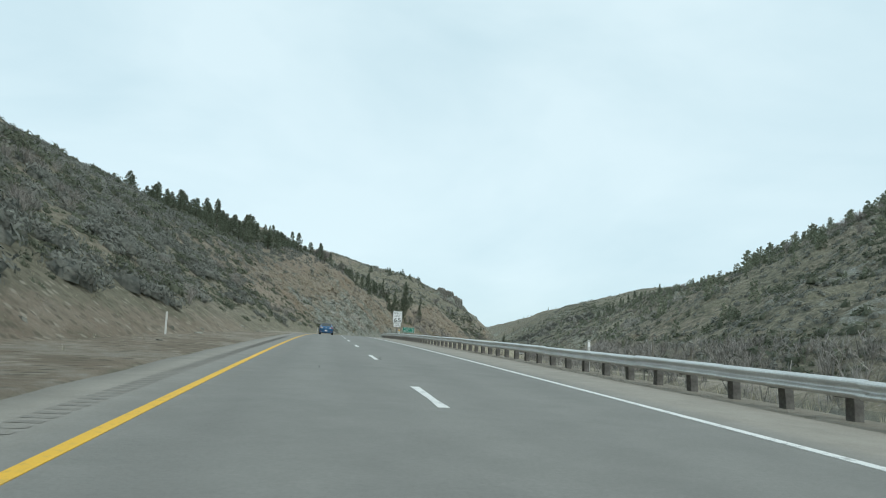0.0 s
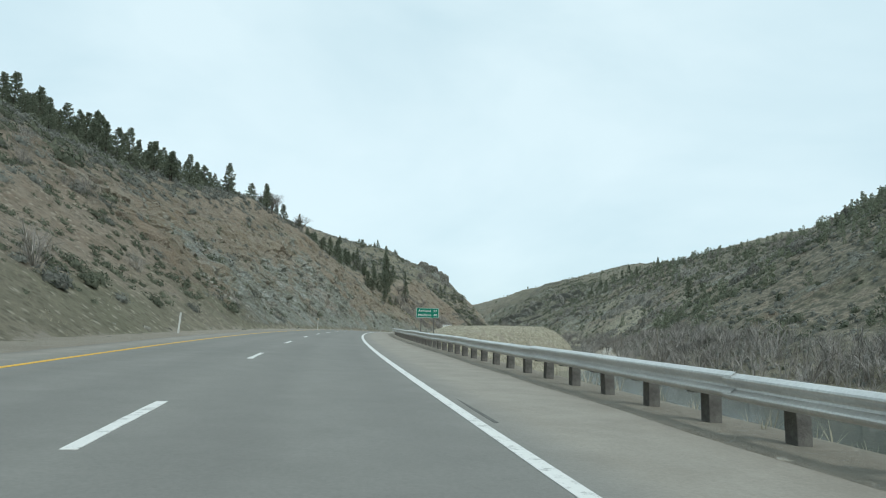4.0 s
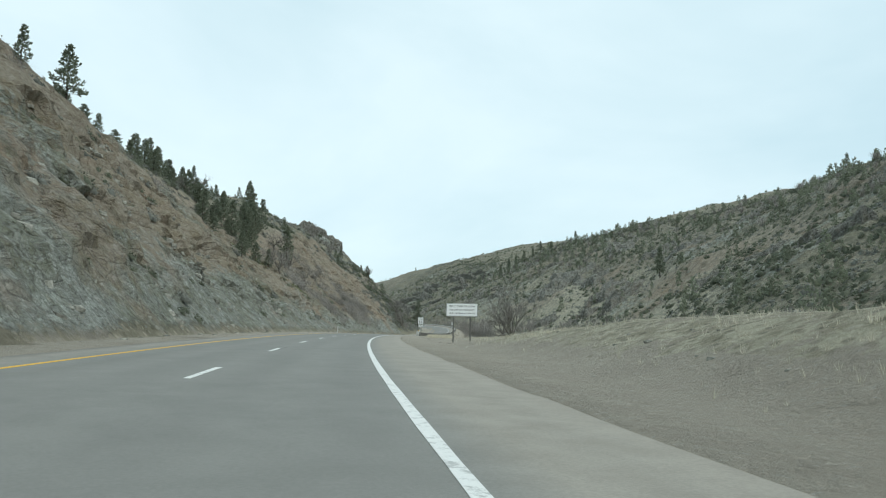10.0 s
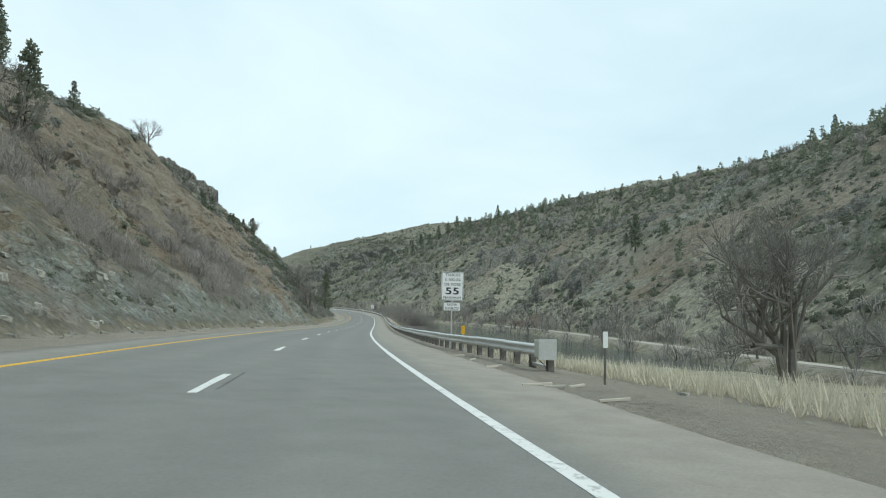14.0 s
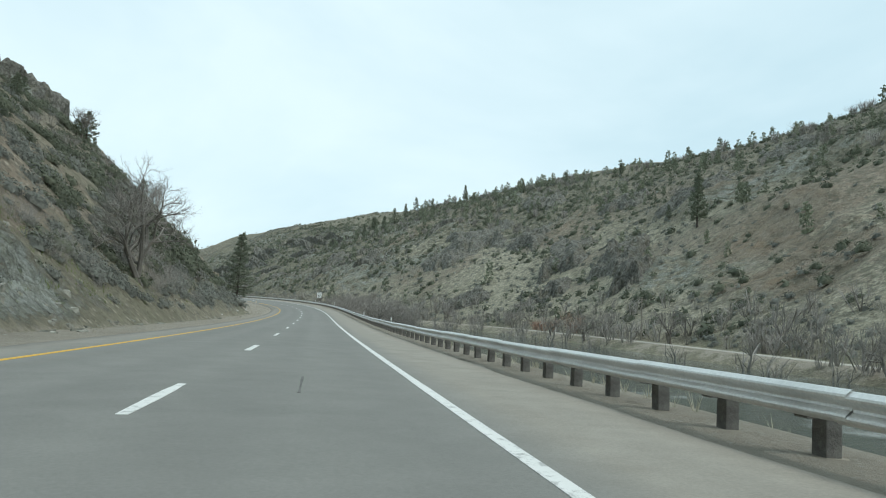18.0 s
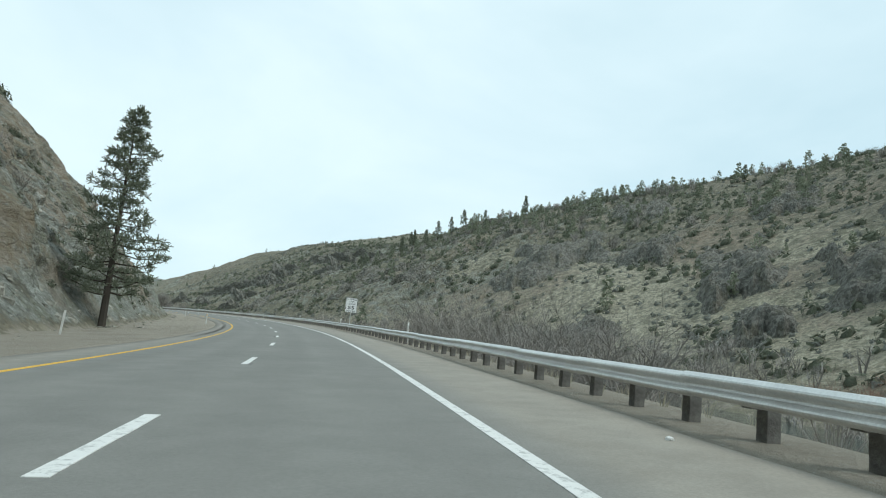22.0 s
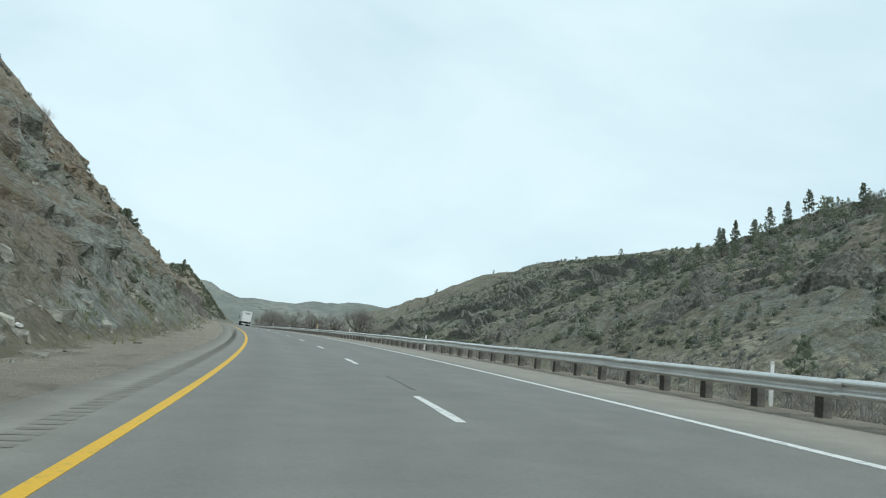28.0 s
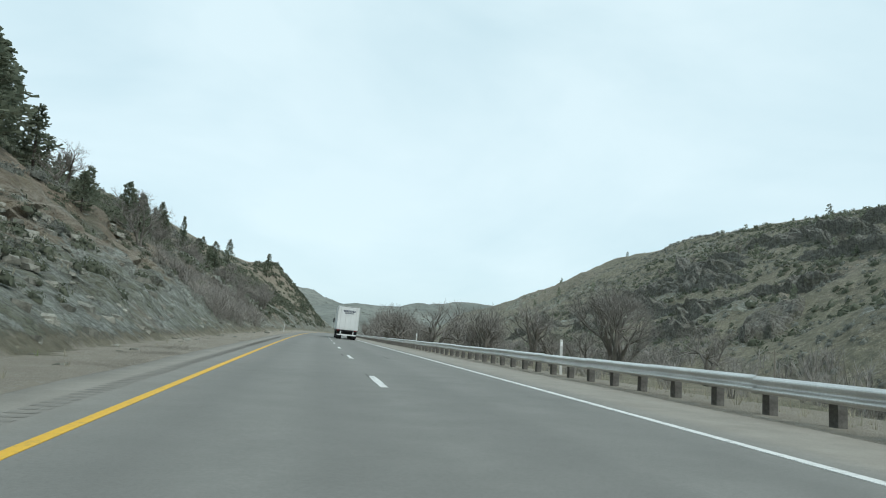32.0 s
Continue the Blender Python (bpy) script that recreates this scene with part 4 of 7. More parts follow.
head = box_bm(-0.13, -0.28, 0.34, 0.22, 0.36, 0.80, 0.03)
at_rail_end(part("end_head", head, STEEL, long_rail, "flat grey impact head"))
face = box_bm(-0.2, -0.31, 0.30, 0.29, -0.285, 0.84, 0.006)
at_rail_end(part("head_plate", face, STEEL, long_rail))
at_rail_end(part("ground_strut", box_bm(0.24, 0.2, 0.0, 0.36, 2.05, 0.09, 0.01), STEEL, long_rail, "pale steel strut between the first two posts"))
at_rail_end(part("anchor_cable", tube(bmesh.new(), (0.18, 0.32, 0.1), (0.1, 1.9, 0.5), 0.013, None, 6), TRIM_DARK, long_rail, "dark anchor cable"))


# ---------------------------------------------------------------- roadside signs
def lettering(text, size, mat, parent, x, z, y=-0.012, name="lettering", bold=0.0, wide=1.0, room=None):
    cu = bpy.data.curves.new("lettering", "FONT")
    cu.body, cu.size, cu.align_x, cu.align_y = text, size, "CENTER", "CENTER"
    cu.extrude, cu.offset, cu.space_character = 0.002, bold * size, 1.06
    tmp = bpy.data.objects.new("lettering", cu)
    scene.collection.objects.link(tmp)
    bpy.context.view_layer.update()
    me = bpy.data.meshes.new_from_object(tmp.evaluated_get(bpy.context.evaluated_depsgraph_get()))
    bpy.data.objects.remove(tmp)
    me.materials.clear()
    me.materials.append(mat)
    if room:
        xs = [v.co.x for v in me.vertices]
        wide = room / (max(xs) - min(xs))
    # one part for each letter: islands of the mesh that lie over one another belong together
    V = np.array([v.co[:] for v in me.vertices])
    owner = list(range(len(V)))

    def root(a):
        while owner[a] != a:
            owner[a] = owner[owner[a]]
            a = owner[a]
        return a
    for e in me.edges:
        owner[root(e.vertices[0])] = root(e.vertices[1])
    keys = np.array([root(a) for a in range(len(V))])
    spans = sorted((float(V[keys == k, 0].min()), float(V[keys == k, 0].max()), int(k)) for k in set(keys.tolist()))
    groups = []
    for lo, hi, k in spans:
        if groups and min(hi, groups[-1][1]) - lo > 0.5 * min(hi - lo, groups[-1][1] - groups[-1][0]):
            groups[-1][1] = max(hi, groups[-1][1])
            groups[-1][2].add(k)
        else:
            groups.append([lo, hi, {k}])
    F = [tuple(q.vertices) for q in me.polygons]
    signs = text.replace(" ", "")
    for g, (lo, hi, ks) in enumerate(groups):
        use = [a for a in range(len(V)) if int(keys[a]) in ks]
        place = {a: b for b, a in enumerate(use)}
        ob = link_mesh("letter", V[use], [[place[a] for a in f] for f in F if f[0] in place], mat, parent)
        ob.matrix_basis = pose(x, y, z, 90) @ Matrix.Diagonal((wide, 1, 1, 1))
        if len(groups) == len(signs):
            ob["label"] = "raised letter " + signs[g]
    bpy.data.meshes.remove(me)


def rounded_plate(w, h, r, y0, y1, x=0.0, z=0.0):
    bm = bmesh.new()
    pts = []
    for cx, cz, a0 in ((w / 2 - r, h / 2 - r, 0), (-w / 2 + r, h / 2 - r, 90), (-w / 2 + r, -h / 2 + r, 180), (w / 2 - r, -h / 2 + r, 270)):
        for i in range(5):
            a = radians(a0 + i * 22.5)
            pts.append((x + cx + r * math.cos(a), z + cz + r * math.sin(a)))
    f = [bm.verts.new((px, y0, pz)) for px, pz in pts]
    b = [bm.verts.new((px, y1, pz)) for px, pz in pts]
    bm.faces.new(f)
    bm.faces.new(b[::-1])
    for i in range(len(pts)):
        bm.faces.new((f[i], f[(i + 1) % len(pts)], b[(i + 1) % len(pts)], b[i]))
    return bm


def frame_plate(w, h, r, t, y0, y1, x=0.0, z=0.0):
    """A thin raised border."""
    bm = bmesh.new()
    loops = []
    for ww, hh, rr, y in ((w, h, r, y0), (w - 2 * t, h - 2 * t, max(r - t, 0.004), y0), (w - 2 * t, h - 2 * t, max(r - t, 0.004), y1), (w, h, r, y1)):
        ring = []
        for cx, cz, a0 in ((ww / 2 - rr, hh / 2 - rr, 0), (-ww / 2 + rr, hh / 2 - rr, 90), (-ww / 2 + rr, -hh / 2 + rr, 180), (ww / 2 - rr, -hh / 2 + rr, 270)):
            for i in range(5):
                a = radians(a0 + i * 22.5)
                ring.append(bm.verts.new((x + cx + rr * math.cos(a), y, z + cz + rr * math.sin(a))))
        loops.append(ring)
    n = len(loops[0])
    for k in range(4):
        a, b = loops[k], loops[(k + 1) % 4]
        for i in range(n):
            bm.faces.new((a[i], a[(i + 1) % n], b[(i + 1) % n], b[i]))
    return bm


def panel(name, w, h, x, z, face, ink, parent, label, border=0.02, inset=0.02):
    p = part(name, rounded_plate(w, h, 0.05, 0.0, 0.004, x, z), TIN, parent, label)
    part("face", rounded_plate(w - 0.004, h - 0.004, 0.05, -0.004, -0.0005, x, z), face, p)
    part("border", frame_plate(w - 2 * inset, h - 2 * inset, 0.04, border, -0.008, -0.003, x, z), ink, p)
    for dz in (-h * 0.3, h * 0.3):
        part("bolt", tube(bmesh.new(), (x, -0.014, z + dz), (x, -0.004, z + dz), 0.012, None, 6), TIN, p)
    return p


def sign(name, s, u, label, turn=0.0):
    return empty(name, stand(s, u, None, turn), label=label, category="road sign", group="roadside signs")


def timber_leg(parent, x, top, w=0.1, drop=-0.9):
    return part("post", box_bm(x - w / 2, 0.01, drop, x + w / 2, 0.01 + w, top, 0.008), POST_WOOD, parent)


def ground_to_deck(s, u):
    return float(ground_height(s, u))


sg = sign("speed_limit_sign", 89.6, 7.2, "white speed limit sign reading 65 on a timber post", 3)
g0 = ground_to_deck(89.6, 7.2)
timber_leg(sg, 0, 3.68 - 0.09 - g0)
p = panel("sign_panel", 1.22, 1.56, 0, 2.88 - 0.09 - g0, SIGN_WHITE, SIGN_BLACK, sg, "white rectangular panel with black border")
lettering("SPEED", 0.30, SIGN_BLACK, p, 0, 3.36 - 0.09 - g0, room=0.98)
lettering("LIMIT", 0.30, SIGN_BLACK, p, 0, 2.98 - 0.09 - g0, room=0.78, bold=0.0)
lettering("65", 0.66, SIGN_BLACK, p, 0, 2.45 - 0.09 - g0, bold=0.016, room=0.95)
p = panel("plaque", 0.98, 0.50, 0, 1.82 - 0.09 - g0, SIGN_WHITE, SIGN_BLACK, sg, "small white plaque", 0.012, 0.012)
lettering("RADAR", 0.2, SIGN_BLACK, p, 0, 1.935 - 0.09 - g0, room=0.52)
lettering("ENFORCED", 0.2, SIGN_BLACK, p, 0, 1.71 - 0.09 - g0, room=0.78)

sg = sign("distance_sign", 204, 11.35, "green distance sign with white place names on two timber posts", 4)
g0 = ground_to_deck(204, 11.35)
for x in (-0.95, 1.0):
    timber_leg(sg, x, 3.7 - g0, 0.14)
p = panel("sign_panel", 3.45, 1.5, 0, 3.02 - g0, SIGN_GREEN, SIGN_WHITE, sg, "green panel with rounded white border", 0.035, 0.025)
lettering("Ashland  27", 0.46, SIGN_WHITE, p, 0.02, 3.33 - g0, bold=0.006, room=2.85)
lettering("Medford  40", 0.46, SIGN_WHITE, p, 0.02, 2.70 - g0, bold=0.006, room=2.85)

sg = sign("move_over_sign", 311, 11.3, "wide white move over sign with black lettering on two posts", 5)
g0 = ground_to_deck(311, 11.3)
for x in (-0.75, 0.75):
    timber_leg(sg, x, 2.95 - g0)
p = panel("sign_panel", 2.75, 1.12, 0, 2.45 - g0, SIGN_WHITE, SIGN_BLACK, sg, "white panel with black border")
lettering("MOVE OVER OR SLOW", 0.24, SIGN_BLACK, p, 0, 2.75 - g0, room=2.3)
lettering("FOR STOPPED EMERGENCY", 0.19, SIGN_BLACK, p, 0, 2.43 - g0, room=2.2)
lettering("AND MAINTENANCE VEHICLES", 0.19, SIGN_BLACK, p, 0, 2.14 - g0, room=2.3)

sg = sign("truck_speed_sign", 384.9, 7.03, "white truck speed sign reading 55 maximum with a radar plaque", 4)
g0 = ground_to_deck(384.9, 7.03)
part("post", tube(bmesh.new(), (0, 0.05, -0.9), (0, 0.05, 3.4 - g0), 0.035, None, 10), STEEL, sg, "round steel post")
p = panel("sign_panel", 1.08, 1.36, 0, 2.72 - g0, SIGN_WHITE, SIGN_BLACK, sg, "white rectangular panel with black border")
lettering("TRUCKS", 0.18, SIGN_BLACK, p, 0, 3.26 - g0, room=0.72)
lettering("3 AXLES", 0.18, SIGN_BLACK, p, 0, 3.03 - g0, room=0.76)
lettering("OR MORE", 0.18, SIGN_BLACK, p, 0, 2.80 - g0, room=0.8)
lettering("55", 0.45, SIGN_BLACK, p, 0, 2.48 - g0, bold=0.016, room=0.64)
lettering("MAXIMUM", 0.16, SIGN_BLACK, p, 0, 2.17 - g0, room=0.86)
p = panel("plaque", 0.82, 0.40, 0, 1.76 - g0, SIGN_WHITE, SIGN_BLACK, sg, "small white plaque", 0.01, 0.012)
lettering("RADAR", 0.15, SIGN_BLACK, p, 0, 1.85 - g0, room=0.46)
lettering("ENFORCED", 0.15, SIGN_BLACK, p, 0, 1.665 - g0, room=0.64)

sg = sign("towing_speed_sign", 618.0, 7.15, "white towing speed sign reading 55 maximum on a slim post", -6)
g0 = ground_to_deck(618.0, 7.15)
part("post", tube(bmesh.new(), (0, 0.05, -0.9), (0, 0.05, 3.5 - g0), 0.035, None, 10), STEEL, sg, "round steel post")
p = panel("sign_panel", 1.12, 1.42, 0, 2.95 - g0, SIGN_WHITE, SIGN_BLACK, sg, "white rectangular panel with black border")
lettering("ALL VEHICLES", 0.17, SIGN_BLACK, p, 0, 3.50 - g0, room=0.95)
lettering("WHEN", 0.2, SIGN_BLACK, p, 0, 3.28 - g0, room=0.5)
lettering("TOWING", 0.2, SIGN_BLACK, p, 0, 3.05 - g0, room=0.72)
lettering("55", 0.45, SIGN_BLACK, p, 0, 2.70 - g0, bold=0.016, room=0.62)
lettering("MAXIMUM", 0.17, SIGN_BLACK, p, 0, 2.38 - g0, room=0.85)


# ---------------------------------------------------------------- marker posts
def marker(s, u, h, label, cap=None, wide=0.1, lean=0.0):
    m = empty("marker_post", stand(s, u) @ pose(0, 0, 0, 0, lean, 0), label=label, category="marker post", group="roadside marker posts")
    bm = bmesh.new()
    box(bm, -wide / 2, -0.012, -0.4, wide / 2, 0.012, h, 0.006)
    box(bm, -wide / 2 + 0.01, 0.012, -0.4, -wide / 2 + 0.022, 0.03, h - 0.02)
    box(bm, wide / 2 - 0.022, 0.012, -0.4, wide / 2 - 0.01, 0.03, h - 0.02)
    part("blade", bm, MARKER_WHITE, m)
    if cap:
        part("reflector", box_bm(-wide / 2 + 0.008, -0.018, h - 0.24, wide / 2 - 0.008, -0.012, h - 0.08, 0.003), cap, m, "coloured reflector strip")
    return m


for s, top in ((22, 0.95), (503, 1.0), (532, 1.1), (591.4, 1.66), (624.5, 1.62), (655, 1.6), (687, 1.4), (720, 1.4), (750, 1.35), (779, 1.38), (836, 1.25), (872, 1.2)):
    marker(s, 7.3, top - float(ground_height(s, 7.3)), "white plastic marker post behind the guard rail", SIGN_WHITE, 0.1, random.uniform(-2, 2))
for s, u in ((36, -9.6), (140, -6.6), (588, -9.9), (635, -6.3), (912, -6.4), (690, -6.6)):
    marker(s, u, 1.15, "white plastic marker post on the gravel verge", AMBER if s % 2 else None, 0.1, random.uniform(-4, 4))
marker(367.5, -6.1, 1.3 - float(ground_height(367.5, -6.1)), "white plastic marker post on the gravel verge", SIGN_WHITE, 0.1)
tall = marker(208, -5.75, 1.75, "tall weathered marker stake with a yellow top at the cliff foot", AMBER, 0.075, 1.0)
mm = marker(88.2, 7.4, 1.3, "white mile marker post with a yellow band and dark print", AMBER, 0.22)
for k in range(4):
    part("print_bar", box_bm(-0.05 + 0.012 * (k % 2), -0.017, 0.92 - 0.11 * k, 0.05, -0.0125, 0.985 - 0.11 * k), SIGN_BLACK, mm)
post = empty("marker_post", stand(367.5, 7.75), label="brown stake with a white plate near the guard rail", category="marker post", group="roadside marker posts")
part("stake", box_bm(-0.022, 0.0, -0.4, 0.022, 0.04, 1.12, 0.004), POST_WOOD, post)
part("plate", box_bm(-0.055, -0.008, 0.84, 0.055, -0.001, 1.2, 0.003), SIGN_WHITE, post, "white plate")
mm2 = marker(802, 7.2, 1.38, "white mile marker post with a yellow band and dark print", AMBER, 0.2)
for k in range(4):
    part("print_bar", box_bm(-0.05 + 0.012 * (k % 2), -0.017, 1.0 - 0.11 * k, 0.05, -0.0125, 1.065 - 0.11 * k), SIGN_BLACK, mm2)
om = empty("object_marker", stand(381.0, 6.95), label="orange object marker board at the start of the guard rail", category="marker post", group="roadside marker posts")
part("stake", box_bm(-0.03, 0.0, -0.5, 0.03, 0.05, 1.05, 0.004), STEEL, om)
part("board", box_bm(-0.08, -0.012, 0.72, 0.08, -0.001, 1.08, 0.004), AMBER, om, "orange reflective board")


# ---------------------------------------------------------------- utility poles across the river
def utility_pole(s, u, h):
    z = float(ground_height(s, u))
    o = empty("utility_pole", stand(s, u, z, random.uniform(-15, 15)), label="bleached timber utility pole with a crossarm across the river", category="utility pole", group="utility poles")
    part("shaft", tube(bmesh.new(), (0, 0, -1), (0, 0, h), 0.17, 0.11, 10), POLE_WOOD, o)
    part("crossarm", box_bm(-1.2, -0.16, h - 0.6, 1.2, -0.06, h - 0.48, 0.01), POLE_WOOD, o)
    for x in (-1.1, -0.4, 0.4, 1.1):
        part("insulator", tube(bmesh.new(), (x, -0.11, h - 0.48), (x, -0.11, h - 0.32), 0.045, 0.03, 8), TRIM_DARK, o)
    return o


for s, u, h in ((150, 68, 9), (285, 69, 9), (385, 70, 8.5), (456, 61.5, 9.2), (580, 70, 9), (690, 70, 9), (800, 69, 9), (910, 70, 9)):
    utility_pole(s, u, h)


# ---------------------------------------------------------------- vehicles
def lathe(bm, profile, n=28, axis_x=0.0):
    """A ring about the x axis from (x, radius) points."""
    rings = [[bm.verts.new((axis_x + x, r * math.cos(2 * math.pi * i / n), r * math.sin(2 * math.pi * i / n))) for i in range(n)] for x, r in profile]
    for a, b in zip(rings, rings[1:]):
        for i in range(n):
            bm.faces.new((a[i], a[(i + 1) % n], b[(i + 1) % n], b[i]))
    return rings


def wheel(parent, x, y, r, width, side, spokes=5, rim_mat=None):
    """A wheel whose outer face looks to side (+1 right, -1 left)."""
    bm = bmesh.new()
    lathe(bm, [(-side * width * 0.5, r * 0.66), (-side * width * 0.5, r * 0.93), (-side * width * 0.36, r), (side * width * 0.36, r), (side * width * 0.5, r * 0.93), (side * width * 0.52, r * 0.72), (side * width * 0.42, r * 0.66)])
    w = part("wheel", bm, RUBBER, parent, "black tyre on a metal rim", True)
    w.location = (x, y, r)
    bm = bmesh.new()
    rings = lathe(bm, [(side * width * 0.47, r * 0.68), (side * width * 0.5, r * 0.64), (side * width * 0.3, r * 0.6), (side * width * 0.12, r * 0.2)])
    bm.faces.new(rings[-1])
    for k in range(spokes):
        a = 2 * math.pi * k / spokes
        for da in (-0.13, 0.13):
            p, q = a + da * 0.6, a + da * 2.0
            tube(bm, (side * width * 0.44, 0.12 * r * math.cos(p), 0.12 * r * math.sin(p)), (side * width * 0.47, 0.63 * r * math.cos(q), 0.63 * r * math.sin(q)), 0.06 * r, 0.045 * r, 5)
    tube(bm, (side * width * 0.3, 0, 0), (side * width * 0.5, 0, 0), 0.14 * r, 0.1 * r, 12)
    part("rim", bm, rim_mat or ALLOY, w, "silver alloy rim", False)
    return w


def belt(y):
    return float(np.interp(y, [0, 0.05, 0.3, 1.0, 2.4, 3.1, 3.5, 4.0, 4.3, 4.46], [0.93, 0.98, 1.03, 1.0, 0.97, 0.95, 0.92, 0.83, 0.72, 0.6]))


def half_width(y):
    return float(np.interp(y, [0, 0.06, 0.2, 0.6, 1.2, 3.0, 3.8, 4.2, 4.4, 4.46], [0.70, 0.80, 0.86, 0.878, 0.875, 0.875, 0.865, 0.82, 0.7, 0.6]))


def car_body():
    bm = bmesh.new()
    rings = []
    for y in (0.0, 0.03, 0.08, 0.2, 0.4, 0.7, 1.1, 1.6, 2.2, 2.8, 3.1, 3.4, 3.8, 4.1, 4.3, 4.42, 4.46):
        w, t = half_width(y), belt(y)
        low = 0.30 if y < 0.05 or y > 4.4 else 0.21
        crease = 0.03 if 0.05 < y < 4.2 else 0.0
        half = [(w * 0.82, low), (w * 0.95, low + 0.08), (w * 0.985, 0.5), (w, 0.66), (w - crease, 0.72), (w * 0.985, 0.82 if t > 0.86 else t - 0.1), (w * 0.93, t - 0.03), (w * 0.80, t), (w * 0.4, t + 0.012)]
        ring = [bm.verts.new((x, y, z)) for x, z in half] + [bm.verts.new((-x, y, z)) for x, z in half[::-1]]
        rings.append(ring)
    n = len(rings[0])
    for a, b in zip(rings, rings[1:]):
        for i in range(n):
            bm.faces.new((a[i], a[(i + 1) % n], b[(i + 1) % n], b[i]))
    bm.faces.new(rings[0])
    bm.faces.new(rings[-1][::-1])
    return bm


def cabin_point(y, a, out=0.0):
    """The car's cabin shell: y along it, a from -1 (left belt) over the roof to +1 (right belt)."""
    rise = float(np.interp(y, [0.10, 0.3, 0.55, 0.72, 1.2, 1.7, 2.2, 2.6, 3.2], [0, 0.17, 0.36, 0.43, 0.475, 0.48, 0.45, 0.30, 0.0]))
    w = float(np.interp(y, [0.1, 0.6, 1.4, 2.4, 3.2], [0.70, 0.79, 0.825, 0.81, 0.72]))
    top = w * 0.74
    s, b = (1 if a >= 0 else -1), abs(a)
    if b >= 0.5:
        t = (1 - b) * 2
        x, z = w + (top - w) * t**1.25, rise * 0.9 * t
    else:
        x, z = top * b * 2, rise * (0.9 + 0.1 * (1 - (2 * b) ** 2))
    p = Vector((s * x, y, belt(y) - 0.012 + z))
    if out:
        n = Vector((s * x * (1.3 if b >= 0.5 else 0.25), (y - 1.7) * (0.55 if rise < 0.42 else 0.05), 0.25 + z)).normalized()
        p += n * out
    return p


def shell(ys, az, out):
    bm = bmesh.new()
    g = [[bm.verts.new(cabin_point(y, a, out)) for a in az] for y in ys]
    for i in range(len(ys) - 1):
        for j in range(len(az) - 1):
            bm.faces.new((g[i][j], g[i][j + 1], g[i + 1][j + 1], g[i + 1][j]))
    return bm


def span(a, b, n):
    return [a + (b - a) * i / (n - 1) for i in range(n)]


def lamp_lens(sd, outline):
    """A lens lying on the rounded rear corner of the car."""
    bm = bmesh.new()

    def rear(x, z):
        return float(np.interp(x / np.interp(z, [0.82, 0.95, 0.99], [0.985, 0.93, 0.86]), [0.70, 0.80, 0.86, 0.9], [0, 0.06, 0.2, 0.4]))
    front = [bm.verts.new((sd * x, rear(x, z) - 0.016, z)) for x, z in outline]
    behind = [bm.verts.new((sd * x, rear(x, z) + 0.06, z)) for x, z in outline]
    cx, cz = sum(x for x, z in outline) / len(outline), sum(z for x, z in outline) / len(outline)
    mid = bm.verts.new((sd * cx, rear(cx, cz) - 0.024, cz))
    for k in range(len(outline)):
        q = (k + 1) % len(outline)
        bm.faces.new((front[k], front[q], mid))
        bm.faces.new((front[k], behind[k], behind[q], front[q]))
    return bm


